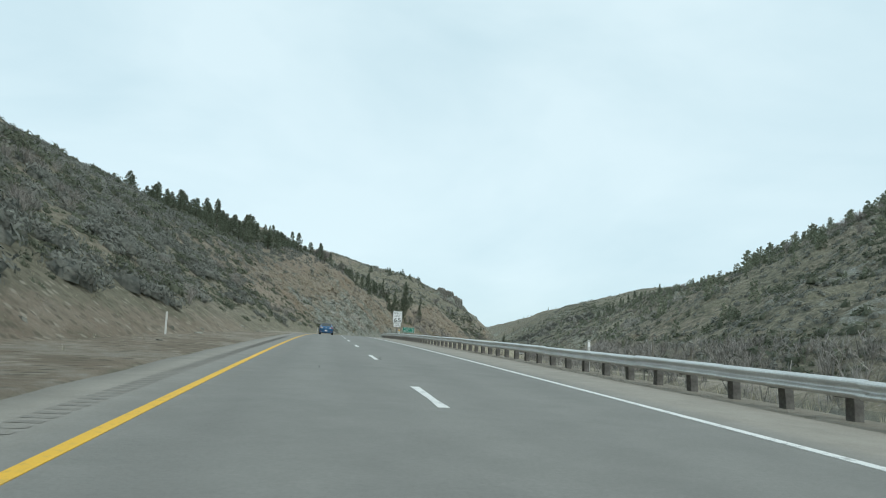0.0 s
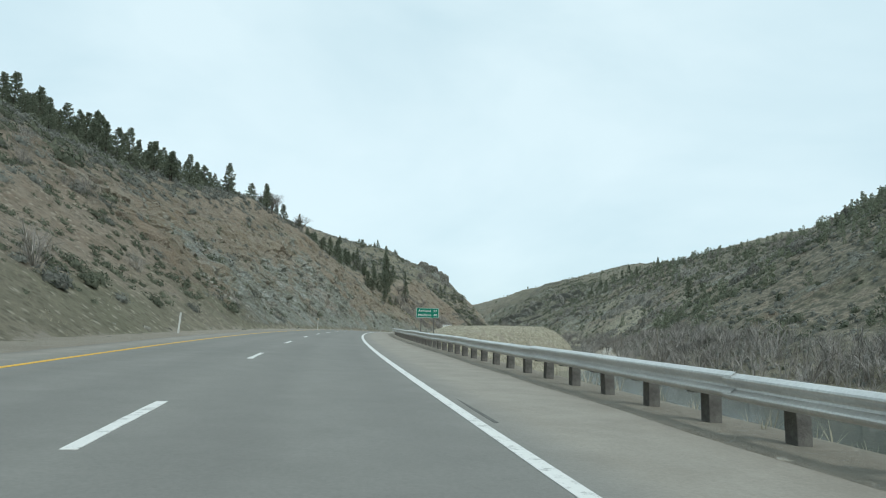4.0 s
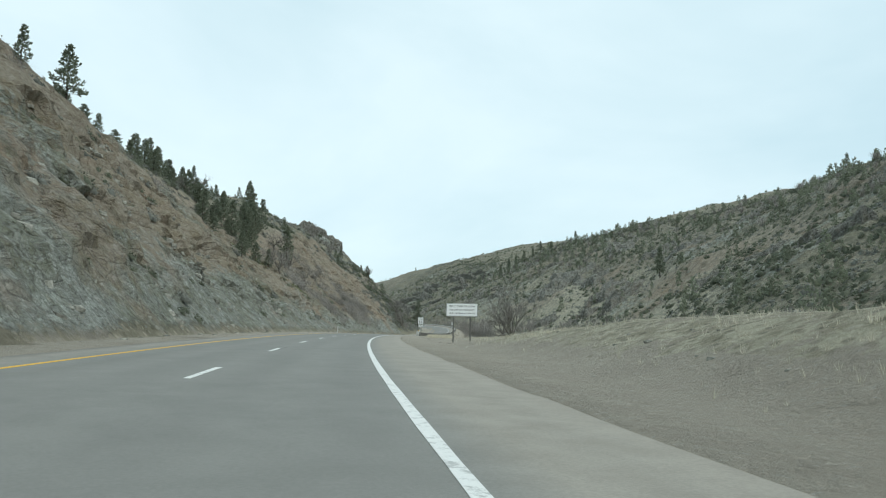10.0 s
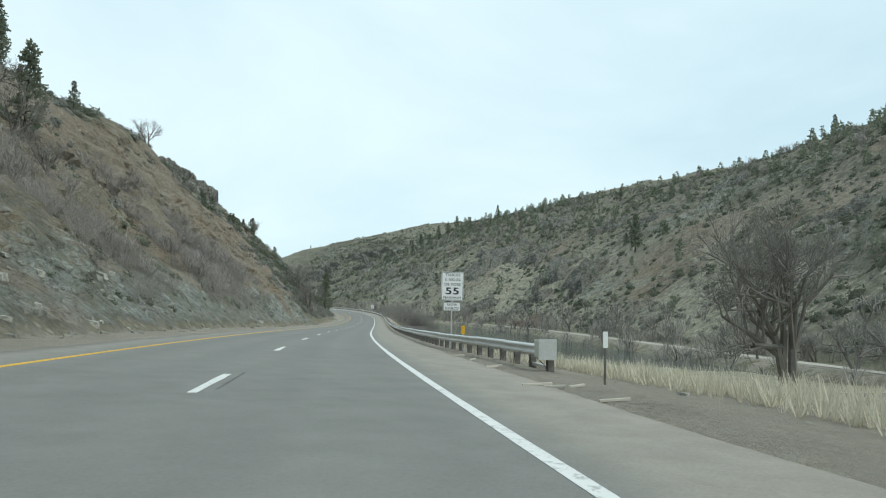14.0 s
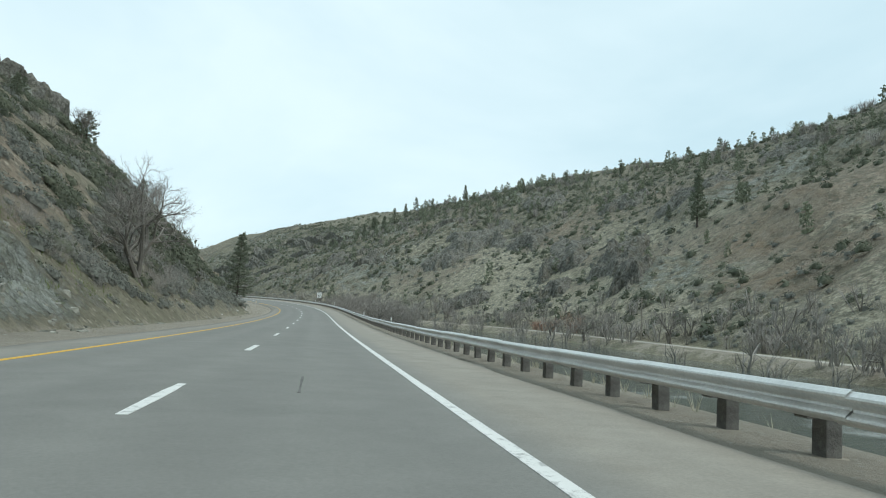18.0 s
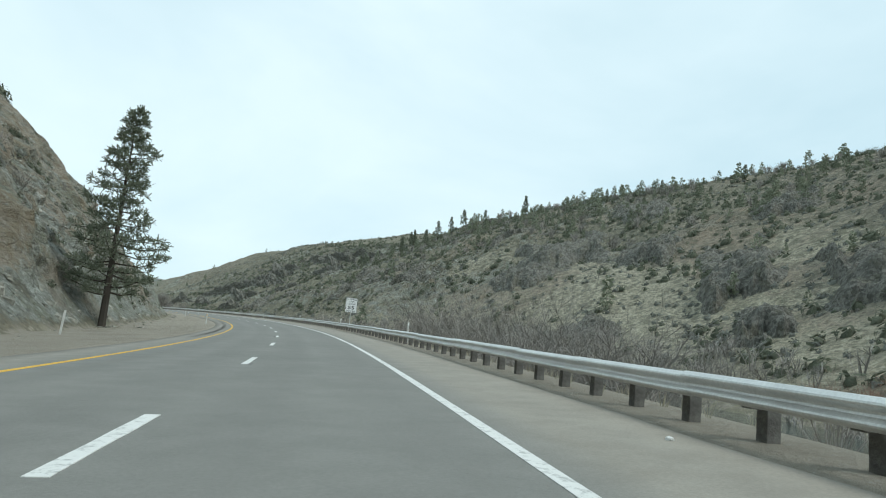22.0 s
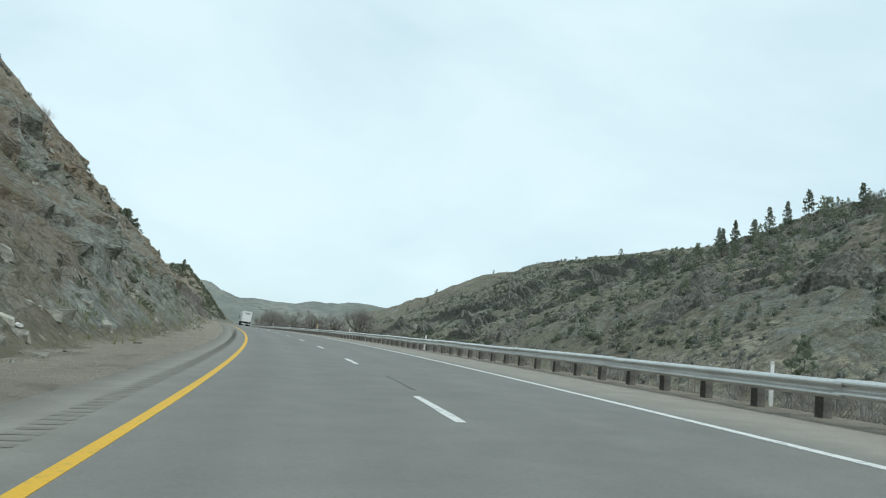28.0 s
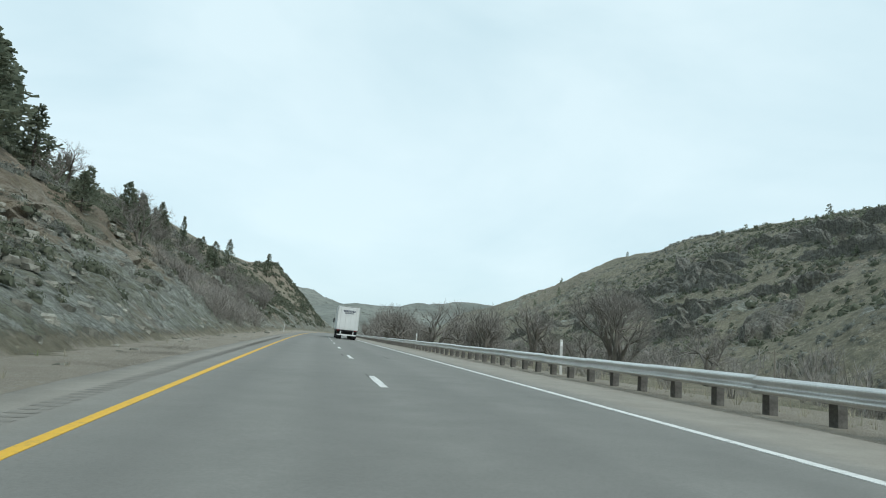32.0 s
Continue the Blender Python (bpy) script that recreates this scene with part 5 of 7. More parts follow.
def hatchback(s, u):
    car = empty("hatchback_car", Matrix.LocRotScale(Vector([float(c) for c in deck(s, u)]), Euler((0, -float(bank(s)) * -1, float(heading(s)))), None),
                label="metallic blue five-door hatchback in the fast lane", category="car")
    part("body", car_body(), BLUE, car, "", True)
    part("roof_shell", shell(span(0.10, 3.2, 26), span(-1, 1, 25), 0.0), BLUE, car, "", True)
    part("rear_window", shell(span(0.17, 0.60, 7), span(-0.56, 0.56, 11), 0.012), GLASS, car, "tinted rear window", True)
    part("windscreen", shell(span(2.3, 3.1, 7), span(-0.52, 0.52, 11), 0.012), GLASS, car, "tinted windscreen", True)
    for sd in (-1, 1):
        part("side_window", shell(span(0.82, 1.42, 5), [sd * v for v in span(0.60, 0.93, 5)], 0.012), GLASS, car, "tinted side window", True)
        part("side_window", shell(span(1.5, 2.45, 6), [sd * v for v in span(0.62, 0.93, 5)], 0.012), GLASS, car, "tinted side window", True)
        part("pillar", shell(span(1.42, 1.5, 2), [sd * v for v in span(0.58, 0.95, 5)], 0.016), TRIM_DARK, car)
        m = part("mirror", box_bm(sd * 0.87 - (0.0 if sd > 0 else 0.19), 2.42, 0.975, sd * 0.87 + (0.19 if sd > 0 else 0.0), 2.54, 1.095, 0.052), TRIM_DARK, car, "black door mirror", True)
        part("mirror_glass", box_bm(sd * 0.965 - 0.07, 2.409, 0.995, sd * 0.965 + 0.07, 2.419, 1.075, 0.02), GLASS, m)
        tl = part("tail_lamp", lamp_lens(sd, ((0.33, 0.80), (0.47, 0.797), (0.60, 0.795), (0.60, 0.94), (0.48, 0.90))), CLEAR_LENS, car, "swept tail lamp with clear and red lenses")
        part("lens", lamp_lens(sd, ((0.60, 0.795), (0.70, 0.805), (0.77, 0.82), (0.83, 0.86), (0.83, 0.92), (0.77, 0.96), (0.70, 0.96), (0.60, 0.94))), RED_LENS, tl, "red outer lens")
        part("lens", tube(bmesh.new(), (sd * 0.672, -0.03, 0.875), (sd * 0.672, 0.05, 0.875), 0.042, 0.042, 16), CLEAR_LENS, tl, "round clear lens")
        part("reflector", box_bm(sd * 0.60 - 0.13, -0.022, 0.415, sd * 0.60 + 0.13, 0.02, 0.445, 0.01), RED_LENS, car, "red bumper reflector", True)
        for y in (0.72, 3.38):
            w = wheel(car, sd * 0.77, y, 0.318, 0.205, sd)
            arch = bmesh.new()
            pts = [(0.40 * math.cos(radians(a)), 0.40 * math.sin(radians(a))) for a in range(-18, 199, 12)]
            inner = [(0.335 * math.cos(radians(a)), 0.335 * math.sin(radians(a))) for a in range(-18, 199, 12)]
            x0 = sd * (half_width(y) + 0.004)
            o_ = [arch.verts.new((x0, y + a, 0.318 + b)) for a, b in pts]
            i_ = [arch.verts.new((x0 + sd * 0.008, y + a, 0.318 + b)) for a, b in inner]
            d_ = [arch.verts.new((x0 - sd * 0.2, y + a * 0.98, 0.318 + b * 0.98)) for a, b in inner]
            for k in range(len(pts) - 1):
                arch.faces.new((o_[k], o_[k + 1], i_[k + 1], i_[k]))
                arch.faces.new((i_[k], i_[k + 1], d_[k + 1], d_[k]))
            part("wheel_arch", arch, TRIM_DARK, car, "dark wheel arch", True)
        for y in (1.35, 2.3):
            part("door_handle", box_bm(sd * 0.872 - 0.02, y, 0.80, sd * 0.872 + 0.02, y + 0.17, 0.83, 0.012), BLUE, car, "", True)
        for y in (1.0, 1.46, 2.62):
            part("door_seam", box_bm(sd * 0.872 - 0.006, y, 0.30, sd * 0.872 + 0.006, y + 0.008, 0.95), TRIM_DARK, car)
    part("spoiler", shell(span(0.52, 0.61, 4), span(-0.56, 0.56, 9), 0.035), TRIM_DARK, car, "dark roof spoiler", True)
    part("tailgate_seam", box_bm(-0.62, -0.006, 0.655, 0.62, 0.03, 0.668), TRIM_DARK, car)
    part("lower_bumper", box_bm(-0.72, -0.018, 0.255, 0.72, 0.3, 0.40, 0.05), BLUE, car, "", True)
    part("diffuser", box_bm(-0.6, 0.0, 0.2, 0.6, 0.3, 0.262, 0.02), TRIM_DARK, car, "dark lower valance", True)
    plate = part("number_plate", box_bm(-0.16, -0.022, 0.43, 0.16, -0.008, 0.585, 0.006), SIGN_WHITE, car, "white number plate")
    for k in range(6):
        x = -0.125 + 0.04 * k + (0.014 if k > 2 else 0)
        part("print_bar", box_bm(x, -0.0245, 0.48, x + 0.022, -0.0222, 0.535), PLATE_INK, plate)
    part("badge", tube(bmesh.new(), (0, -0.02, 0.86), (0, 0.06, 0.86), 0.055, None, 20), ALLOY, car, "round metal badge")
    part("name_bar", box_bm(-0.6, -0.008, 0.725, -0.44, 0.03, 0.745), ALLOY, car)
    part("name_bar", box_bm(0.46, -0.008, 0.725, 0.6, 0.03, 0.74), ALLOY, car)
    part("wiper", tube(bmesh.new(), (0.02, 0.10, 1.07), (-0.36, 0.13, 1.115), 0.012, 0.008, 6), TRIM_DARK, car, "rear wiper arm")
    part("antenna", tube(bmesh.new(), (0, 0.95, 1.44), (0, 0.80, 1.66), 0.006, 0.003, 6), TRIM_DARK, car, "thin roof antenna")
    part("exhaust", tube(bmesh.new(), (-0.55, -0.03, 0.285), (-0.55, 0.25, 0.285), 0.04, None, 14), ALLOY, car, "round exhaust tip")
    part("tow_bar", box_bm(-0.06, -0.08, 0.24, 0.06, 0.3, 0.3, 0.01), TRIM_DARK, car)
    return car


hatchback(86.0, -2.0)


def lorry(s, u):
    t = empty("box_trailer_truck", Matrix.LocRotScale(Vector([float(c) for c in deck(s, u)]), Euler((0, float(bank(s)), float(heading(s)))), None),
              label="white box trailer truck driving in the slow lane", category="truck")
    L = 14.6
    part("trailer_box", box_bm(-1.28, 0.03, 1.12, 1.28, L, 3.93, 0.03), TRAILER_WHITE, t, "white sheet-metal trailer box")
    for x0, x1 in ((-1.22, -0.008), (0.008, 1.22)):
        d = part("rear_door", box_bm(x0, -0.012, 1.24, x1, 0.03, 3.82, 0.012), TRAILER_WHITE, t, "white rear door")
        for x in (x0 + 0.3, x1 - 0.3):
            part("lock_rod", tube(bmesh.new(), (x, -0.035, 1.26), (x, -0.035, 3.8), 0.016, None, 8), STEEL, d)
        hx = x0 if x0 < -0.5 else x1
        for z in (1.5, 2.2, 2.9, 3.6):
            part("hinge", box_bm(hx - 0.07, -0.03, z, hx + 0.07, -0.008, z + 0.09, 0.006), STEEL, d)
    part("door_frame", frame_plate(2.58, 2.82, 0.04, 0.05, -0.02, 0.05, 0, 2.52), STEEL, t, "grey metal door frame")
    for k in range(18):
        for sd in (-1, 1):
            part("side_rib", box_bm(sd * 1.285 - 0.012, 0.5 + 0.79 * k, 1.2, sd * 1.285 + 0.012, 0.54 + 0.79 * k, 3.85), TRAILER_WHITE, t)
    for k in range(8):
        part("name_bar", box_bm(-0.62 + 0.18 * k, -0.055, 3.24, -0.5 + 0.18 * k, -0.04, 3.46, 0.01), PLATE_INK, t, "dark lettering bar")
    part("name_bar", box_bm(-0.45, -0.055, 3.06, 0.6, -0.04, 3.14, 0.01), PLATE_INK, t, "dark lettering bar")
    part("floor_rail", box_bm(-1.27, 0.0, 0.98, 1.27, L - 0.2, 1.12, 0.01), TRIM_DARK, t)
    g = part("underride_guard", box_bm(-1.15, 0.0, 0.46, 1.15, 0.1, 0.6, 0.012), TRAILER_WHITE, t, "pale steel underride guard")
    for x in (-0.75, 0.75):
        part("guard_strut", box_bm(x - 0.05, 0.01, 0.6, x + 0.05, 0.09, 0.99), TRAILER_WHITE, g)
    for sd in (-1, 1):
        for k in range(2):
            part("tail_lamp", tube(bmesh.new(), (sd * (0.95 + 0.17 * k), -0.02, 1.05), (sd * (0.95 + 0.17 * k), 0.05, 1.05), 0.06, None, 14), RED_LENS, t, "round red tail lamp")
        part("mud_flap", box_bm(sd * 0.9 - 0.3, 0.62, 0.2, sd * 0.9 + 0.3, 0.64, 0.95), TRIM_DARK, t, "black mud flap")
        for y in (1.35, 2.65):
            for x in (1.03, 0.72):
                wheel(t, sd * x, y, 0.51, 0.28, sd, 8)
        for y in (12.6, 13.9):
            for x in (1.03, 0.72):
                wheel(t, sd * x, y, 0.51, 0.28, sd, 8)
        wheel(t, sd * 1.0, 18.2, 0.51, 0.3, sd, 8)
        part("mirror", box_bm(sd * 1.42 - 0.1, 17.2, 2.1, sd * 1.42 + 0.1, 17.3, 2.75, 0.03), TRIM_DARK, t, "tall black door mirror")
        part("exhaust_stack", tube(bmesh.new(), (sd * 1.05, 15.2, 1.0), (sd * 1.05, 15.2, 3.7), 0.07, None, 12), STEEL, t, "upright exhaust stack")
    part("axle_frame", box_bm(-0.5, 0.6, 0.62, 0.5, 3.5, 0.95, 0.02), TRIM_DARK, t)
    part("chassis", box_bm(-0.45, 11.6, 0.75, 0.45, 19.2, 1.0, 0.02), TRIM_DARK, t)
    part("cab", box_bm(-1.18, 15.5, 0.95, 1.18, 17.6, 3.45, 0.12), TRAILER_WHITE, t, "white cab", True)
    part("bonnet", box_bm(-0.95, 17.6, 0.8, 0.95, 19.3, 2.05, 0.14), TRAILER_WHITE, t, "white bonnet", True)
    return t


lorry(894.0, 1.95)

# ---------------------------------------------------------------- plants and stones
RNG = np.random.default_rng(11)


def quads_mesh(name, V, F, mat, tint=None, parent=None, soft=False):
    """A mesh from vertex and face arrays (all faces alike), with a tint for each face."""
    V, F = np.asarray(V, np.float32), np.asarray(F, np.int32)
    k = F.shape[1]
    me = bpy.data.meshes.new(name)
    me.vertices.add(len(V))
    me.vertices.foreach_set("co", V.ravel())
    me.loops.add(F.size)
    me.loops.foreach_set("vertex_index", F.ravel())
    me.polygons.add(len(F))
    me.polygons.foreach_set("loop_start", np.arange(len(F), dtype=np.int32) * k)
    me.polygons.foreach_set("use_smooth", np.full(len(F), soft))
    me.update(calc_edges=True)
    if tint is not None:
        a = me.attributes.new("tint", "FLOAT", "FACE")
        a.data.foreach_set("value", np.asarray(tint, np.float32))
    me.materials.append(mat)
    ob = new(name, me)
    if parent:
        ob.parent = parent
    return ob


def leaf_quads(centres, normals, size, rng, long=1.6):
    """Small leaf-spray quads at the given places, roughly across the normals."""
    n = len(centres)
    size = np.broadcast_to(np.asarray(size, float), (n,))[:, None]
    a = np.cross(normals, rng.normal(size=(n, 3)))
    a /= np.linalg.norm(a, axis=1, keepdims=True) + 1e-9
    b = np.cross(normals, a)
    b /= np.linalg.norm(b, axis=1, keepdims=True) + 1e-9
    b = b + normals * rng.uniform(-0.8, 0.8, (n, 1))
    a, b = a * size * 0.5, b * size * 0.5 * long
    V = np.stack([centres - a * 0.5 - b, centres + a * 0.5 - b * 0.8, centres + a * 0.9 + b * 0.5, centres - a * 0.2 + b * 1.1], 1).reshape(-1, 3)
    return V, np.arange(4 * n).reshape(n, 4)


def shrub_template(n, leaf, rng, flat=0.75, around=7, lobes=1):
    """A shrub of unit radius: rounded uneven cores under a coat of leaf sprays."""
    Vs, Fs, C, N, base = [], [], [], [], 0
    for l in range(lobes):
        mid = rng.normal(size=3) * [0.34, 0.34, 0.05] * (lobes > 1)
        r = rng.uniform(0.5, 0.75) if lobes > 1 else 0.82
        wob = rng.uniform(0.75, 1.2, (4, around))
        a = 2 * np.pi * (np.arange(around) + rng.uniform(0, 0.5)) / around
        for k, e in enumerate((-0.25, 0.35, 0.95, 1.5)):
            w = wob[k] if k < 3 else np.ones(around)
            Vs.append(np.stack([np.cos(a) * np.cos(e) * w, np.sin(a) * np.cos(e) * w, (np.sin(e) * w * 0.9 + 0.1) * flat * 1.25], 1) * r + mid)
        for k in range(3):
            for i in range(around):
                q = (i + 1) % around
                Fs.append((base + k * around + i, base + k * around + q, base + (k + 1) * around + q, base + (k + 1) * around + i))
        Vs[-4:] = [(q - mid) * 0.66 + mid for q in Vs[-4:]]
        base += 4 * around
        m = n // lobes
        d = rng.normal(size=(m, 3))
        d[:, 2] = np.abs(d[:, 2]) * 0.9
        d /= np.linalg.norm(d, axis=1, keepdims=True)
        C.append(d * [1, 1, flat * 1.25] * r * rng.uniform(0.72, 1.15, (m, 1)) + mid + [0, 0, 0.1])
        N.append(d)
    C, N = np.concatenate(C), np.concatenate(N)
    V, F = leaf_quads(C, N, leaf * rng.uniform(0.6, 1.4, len(C)), rng)
    return np.concatenate(Vs + [V]), np.concatenate([np.array(Fs), F + base])


def twig_template(n, rng, spread=0.75, thick=1.0):
    """A leafless shrub: thin upright twigs fanning out from the ground."""
    V, F = [], []
    for i in range(n):
        a, lean = rng.uniform(0, 2 * np.pi), rng.uniform(0.1, 1.0) * spread
        base = np.array([np.cos(a), np.sin(a), 0]) * rng.uniform(0, 0.25)
        tip = base + np.array([np.cos(a) * lean, np.sin(a) * lean, rng.uniform(0.7, 1.2)])
        side = np.array([-np.sin(a + rng.uniform(-1, 1)), np.cos(a), 0]) * rng.uniform(0.003, 0.009) * thick
        mid = (base + tip) / 2 + rng.normal(size=3) * 0.07
        m = len(V)
        V += [base - side, base + side, mid + side * 0.7, mid - side * 0.7, tip + side * 0.25, tip - side * 0.25]
        F += [(m, m + 1, m + 2, m + 3), (m + 3, m + 2, m + 4, m + 5)]
        for _ in range(3):
            t2 = mid + np.array([rng.normal() * 0.3, rng.normal() * 0.3, rng.uniform(0.15, 0.45)])
            m = len(V)
            V += [mid - side * 0.6, mid + side * 0.6, t2 + side * 0.25, t2 - side * 0.25]
            F += [(m, m + 1, m + 2, m + 3)]
    return np.array(V), np.array(F)


def stone_template(rng):
    """An angular block."""
    V = np.array([(x, y, z) for z in (-1, 1) for x, y in ((-1, -1), (1, -1), (1, 1), (-1, 1))], float)
    V = V * [0.95, 0.65, 0.45] + rng.normal(size=(8, 3)) * 0.17
    return V, np.array([(3, 2, 1, 0), (4, 5, 6, 7), (0, 1, 5, 4), (1, 2, 6, 5), (2, 3, 7, 6), (3, 0, 4, 7)])


def scatter(name, templates, places, size, mat, rng, tint=None, squash=None, lean=0.0):
    """Copies of the templates joined into one mesh."""
    n = len(places)
    size = np.broadcast_to(np.asarray(size, float), (n,))
    tint = rng.random(n) if tint is None else tint
    which = rng.integers(0, len(templates), n)
    turn = rng.uniform(0, 2 * np.pi, n)
    Vs, Fs, Ts, base = [], [], [], 0
    for t, (V, F) in enumerate(templates):
        i = np.where(which == t)[0]
        if not len(i):
            continue
        c, s_ = np.cos(turn[i])[:, None], np.sin(turn[i])[:, None]
        x, y, z = V[:, 0][None], V[:, 1][None], V[:, 2][None]
        zs = 1.0 if squash is None else squash[i][:, None]
        wx, wy = x * c - y * s_, x * s_ + y * c
        slant = (0.25 if mat.name == "broken_stone" else 0.45) * (wx * places[i, 3][:, None] + wy * places[i, 4][:, None]) if places.shape[1] == 5 else 0.0
        W = np.stack([wx, wy, z * zs + slant + 0 * c], -1) * size[i][:, None, None] + places[i][:, None, :3]
        Vs.append(W.reshape(-1, 3))
        Fs.append((F[None] + (base + np.arange(len(i)) * len(V))[:, None, None]).reshape(-1, F.shape[1]))
        Ts.append(np.repeat(tint[i], len(F)))
        base += len(i) * len(V)
    return quads_mesh(name, np.concatenate(Vs), np.concatenate(Fs), mat, np.concatenate(Ts), None, mat.name != "broken_stone")


def spots(n, s0, s1, u0, u1, rng, keep=None, sink=0.05):
    """Places on the ground, thinned by keep(s, u, rock, earth, gravel)."""
    s, u = rng.uniform(s0, s1, n), rng.uniform(u0, u1, n)
    z, rock, earth, gravel = land(s, u)
    if keep is not None:
        k = rng.random(n) < keep(s, u, rock, earth, gravel)
        s, u, z = s[k], u[k], z[k]
    h, e = heading(s), 0.8
    tilt = np.clip((ground_height(s, u + e) - ground_height(s, u - e)) / (2 * e), -1.1, 1.1) * (np.abs(u) > 8)
    return np.concatenate([at(s, u, z - sink), np.stack([tilt * np.cos(h), tilt * np.sin(h)], -1)], 1), s, u


near_shrubs = [shrub_template(190, 0.105, RNG, 0.72, 5, 2) for _ in range(7)]
mid_shrubs = [shrub_template(26, 0.25, RNG, 0.75, 5) for _ in range(7)]
far_shrubs = [shrub_template(10, 0.34, RNG, 0.75, 4) for _ in range(7)]
twig_shrubs = [twig_template(42, RNG, 0.75, 1.5) for _ in range(5)]
far_twigs = [twig_template(11, RNG, 0.7, 4.0) for _ in range(5)]
stones = [stone_template(RNG) for _ in range(12)]


def clumpy(s, u, seed, size=14, cut=0.0):
    return smooth(cut - 0.05, cut + 0.2, fbm(s, u, size, 3, seed))


def left_keep(s, u, rock, earth, gravel):
    d = left_toe(s) - u
    return (1 - 0.78 * smooth(0.25, 0.6, rock)) * smooth(0.5, 4, d) * (0.25 + 0.75 * clumpy(s, u, 101)) * (1 - 0.6 * earth)


p, s, u = spots(6600, -45, 930, -46, -8, RNG, left_keep)
tagged(scatter("sagebrush", near_shrubs, p, RNG.uniform(0.35, 1.25, len(p)) ** 1.0, SAGE, RNG), "grey-green sagebrush on the cut slope", "shrub", kind="stuff")
p, s, u = spots(2800, -45, 930, -46, -8, RNG, left_keep)
tagged(scatter("dark_brush", near_shrubs, p, RNG.uniform(0.5, 1.5, len(p)), DARK_SHRUB, RNG), "dark evergreen brush on the cut slope", "shrub", kind="stuff")
p, s, u = spots(5200, 900, 1220, -50, -8, RNG, left_keep)
tagged(scatter("spur_brush", mid_shrubs, p, RNG.uniform(0.6, 1.8, len(p)), DARK_SHRUB, RNG), "dark brush on the distant spur", "shrub", kind="stuff")
p, s, u = spots(900, -45, 930, -40, -8, RNG, left_keep)
p2_, s, u = spots(330, 398, 455, -30, -11, RNG, lambda s, u, rock, earth, gravel: smooth(0.0, 0.2, 0.12 + fbm(s + u, u, 9, 3, 107)))
p3_, s, u = spots(90, 868, 905, -14, -8.6, RNG, lambda s, u, rock, earth, gravel: smooth(0.3, 2.0, left_toe(s) - u))
p = np.concatenate([p, p2_, p3_])
tagged(scatter("leafless_brush", twig_shrubs, p, RNG.uniform(0.8, 2.2, len(p)), TWIGS, RNG), "bare grey brush on the cut slope", "shrub", kind="stuff")
p, s, u = spots(15000, -60, 1150, -190, -44, RNG, lambda s, u, rock, earth, gravel: (0.35 + 0.65 * clumpy(s, u, 105, 25)) * (1 - 0.6 * rock))
tagged(scatter("hillside_brush", far_shrubs, p, RNG.uniform(0.6, 1.7, len(p)), SAGE, RNG), "sagebrush high on the hillside", "shrub", kind="stuff")
p, s, u = spots(5500, -60, 1150, -190, -40, RNG, lambda s, u, rock, earth, gravel: clumpy(s, u, 106, 30))
tagged(scatter("hillside_dark_brush", mid_shrubs, p, RNG.uniform(0.8, 2.4, len(p)), DARK_SHRUB, RNG), "dark brush high on the hillside", "shrub", kind="stuff")


# dense brush high on the first slope, and evergreens among the rocks round the oak
p, s, u = spots(5200, -40, 215, -95, -15, RNG, lambda s, u, rock, earth, gravel: (1 - 0.7 * rock) * smooth(6, 26, left_toe(s) - u) * (0.3 + 0.7 * clumpy(s, u, 115, 10)))
tagged(scatter("slope_brush", mid_shrubs, p, RNG.uniform(0.45, 1.25, len(p)), SAGE, RNG), "grey brush thick over the upper slope", "shrub", kind="stuff")
p, s, u = spots(2600, -40, 215, -110, -22, RNG, lambda s, u, rock, earth, gravel: smooth(14, 34, left_toe(s) - u) * clumpy(s, u, 116, 18))
tagged(scatter("slope_dark_brush", mid_shrubs, p, RNG.uniform(0.7, 1.9, len(p)), DARK_SHRUB, RNG), "dark brush thick over the upper slope", "shrub", kind="stuff")
p, s, u = spots(3400, 120, 345, -84, -34, RNG, lambda s, u, rock, earth, gravel: smooth(27, 34, left_toe(s) - u) * (0.4 + 0.6 * clumpy(s, u, 125, 12)))
tagged(scatter("crest_brush", mid_shrubs, p, RNG.uniform(0.5, 1.3, len(p)), SAGE, RNG), "blue-grey brush along the top of the cut", "shrub", kind="stuff")
p, s, u = spots(620, 500, 580, -42, -10.5, RNG, lambda s, u, rock, earth, gravel: smooth(2, 6, left_toe(s) - u) * (0.25 + 0.75 * clumpy(s, u, 117, 9)))
tagged(scatter("evergreen_brush", near_shrubs, p, RNG.uniform(0.6, 1.7, len(p)), DARK_SHRUB, RNG), "dark evergreen brush below the rock ledge", "shrub", kind="stuff")
p, s, u = spots(760, 484, 562, -24, -8.8, RNG, lambda s, u, rock, earth, gravel: smooth(0.6, 2.5, left_toe(s) - u) * (0.3 + 0.7 * clumpy(s, u, 144, 7)) * np.where(np.hypot(s - 504, u + 10.9) < 1.2, 0, 1))
tagged(scatter("oak_slope_sagebrush", near_shrubs, p, 0.4 + RNG.random(len(p)) ** 2 * 1.2, SAGE, RNG), "grey-green sagebrush round the leafless oaks", "shrub", kind="stuff")
p, s, u = spots(70, 524, 556, -26, -13, RNG, lambda s, u, rock, earth, gravel: 0.2 + 0.8 * smooth(9, 3, np.hypot(s - 537, u + 17.5)))
tagged(scatter("evergreen_thicket", near_shrubs, p, RNG.uniform(1.5, 3.1, len(p)), DARK_SHRUB, RNG), "tall dark evergreen thicket behind the leafless oak", "shrub", kind="stuff")
p, s, u = spots(500, 478, 580, -13, -8.5, RNG, lambda s, u, rock, earth, gravel: smooth(0.5, 2, left_toe(s) - u) * clumpy(s, u, 119, 6))
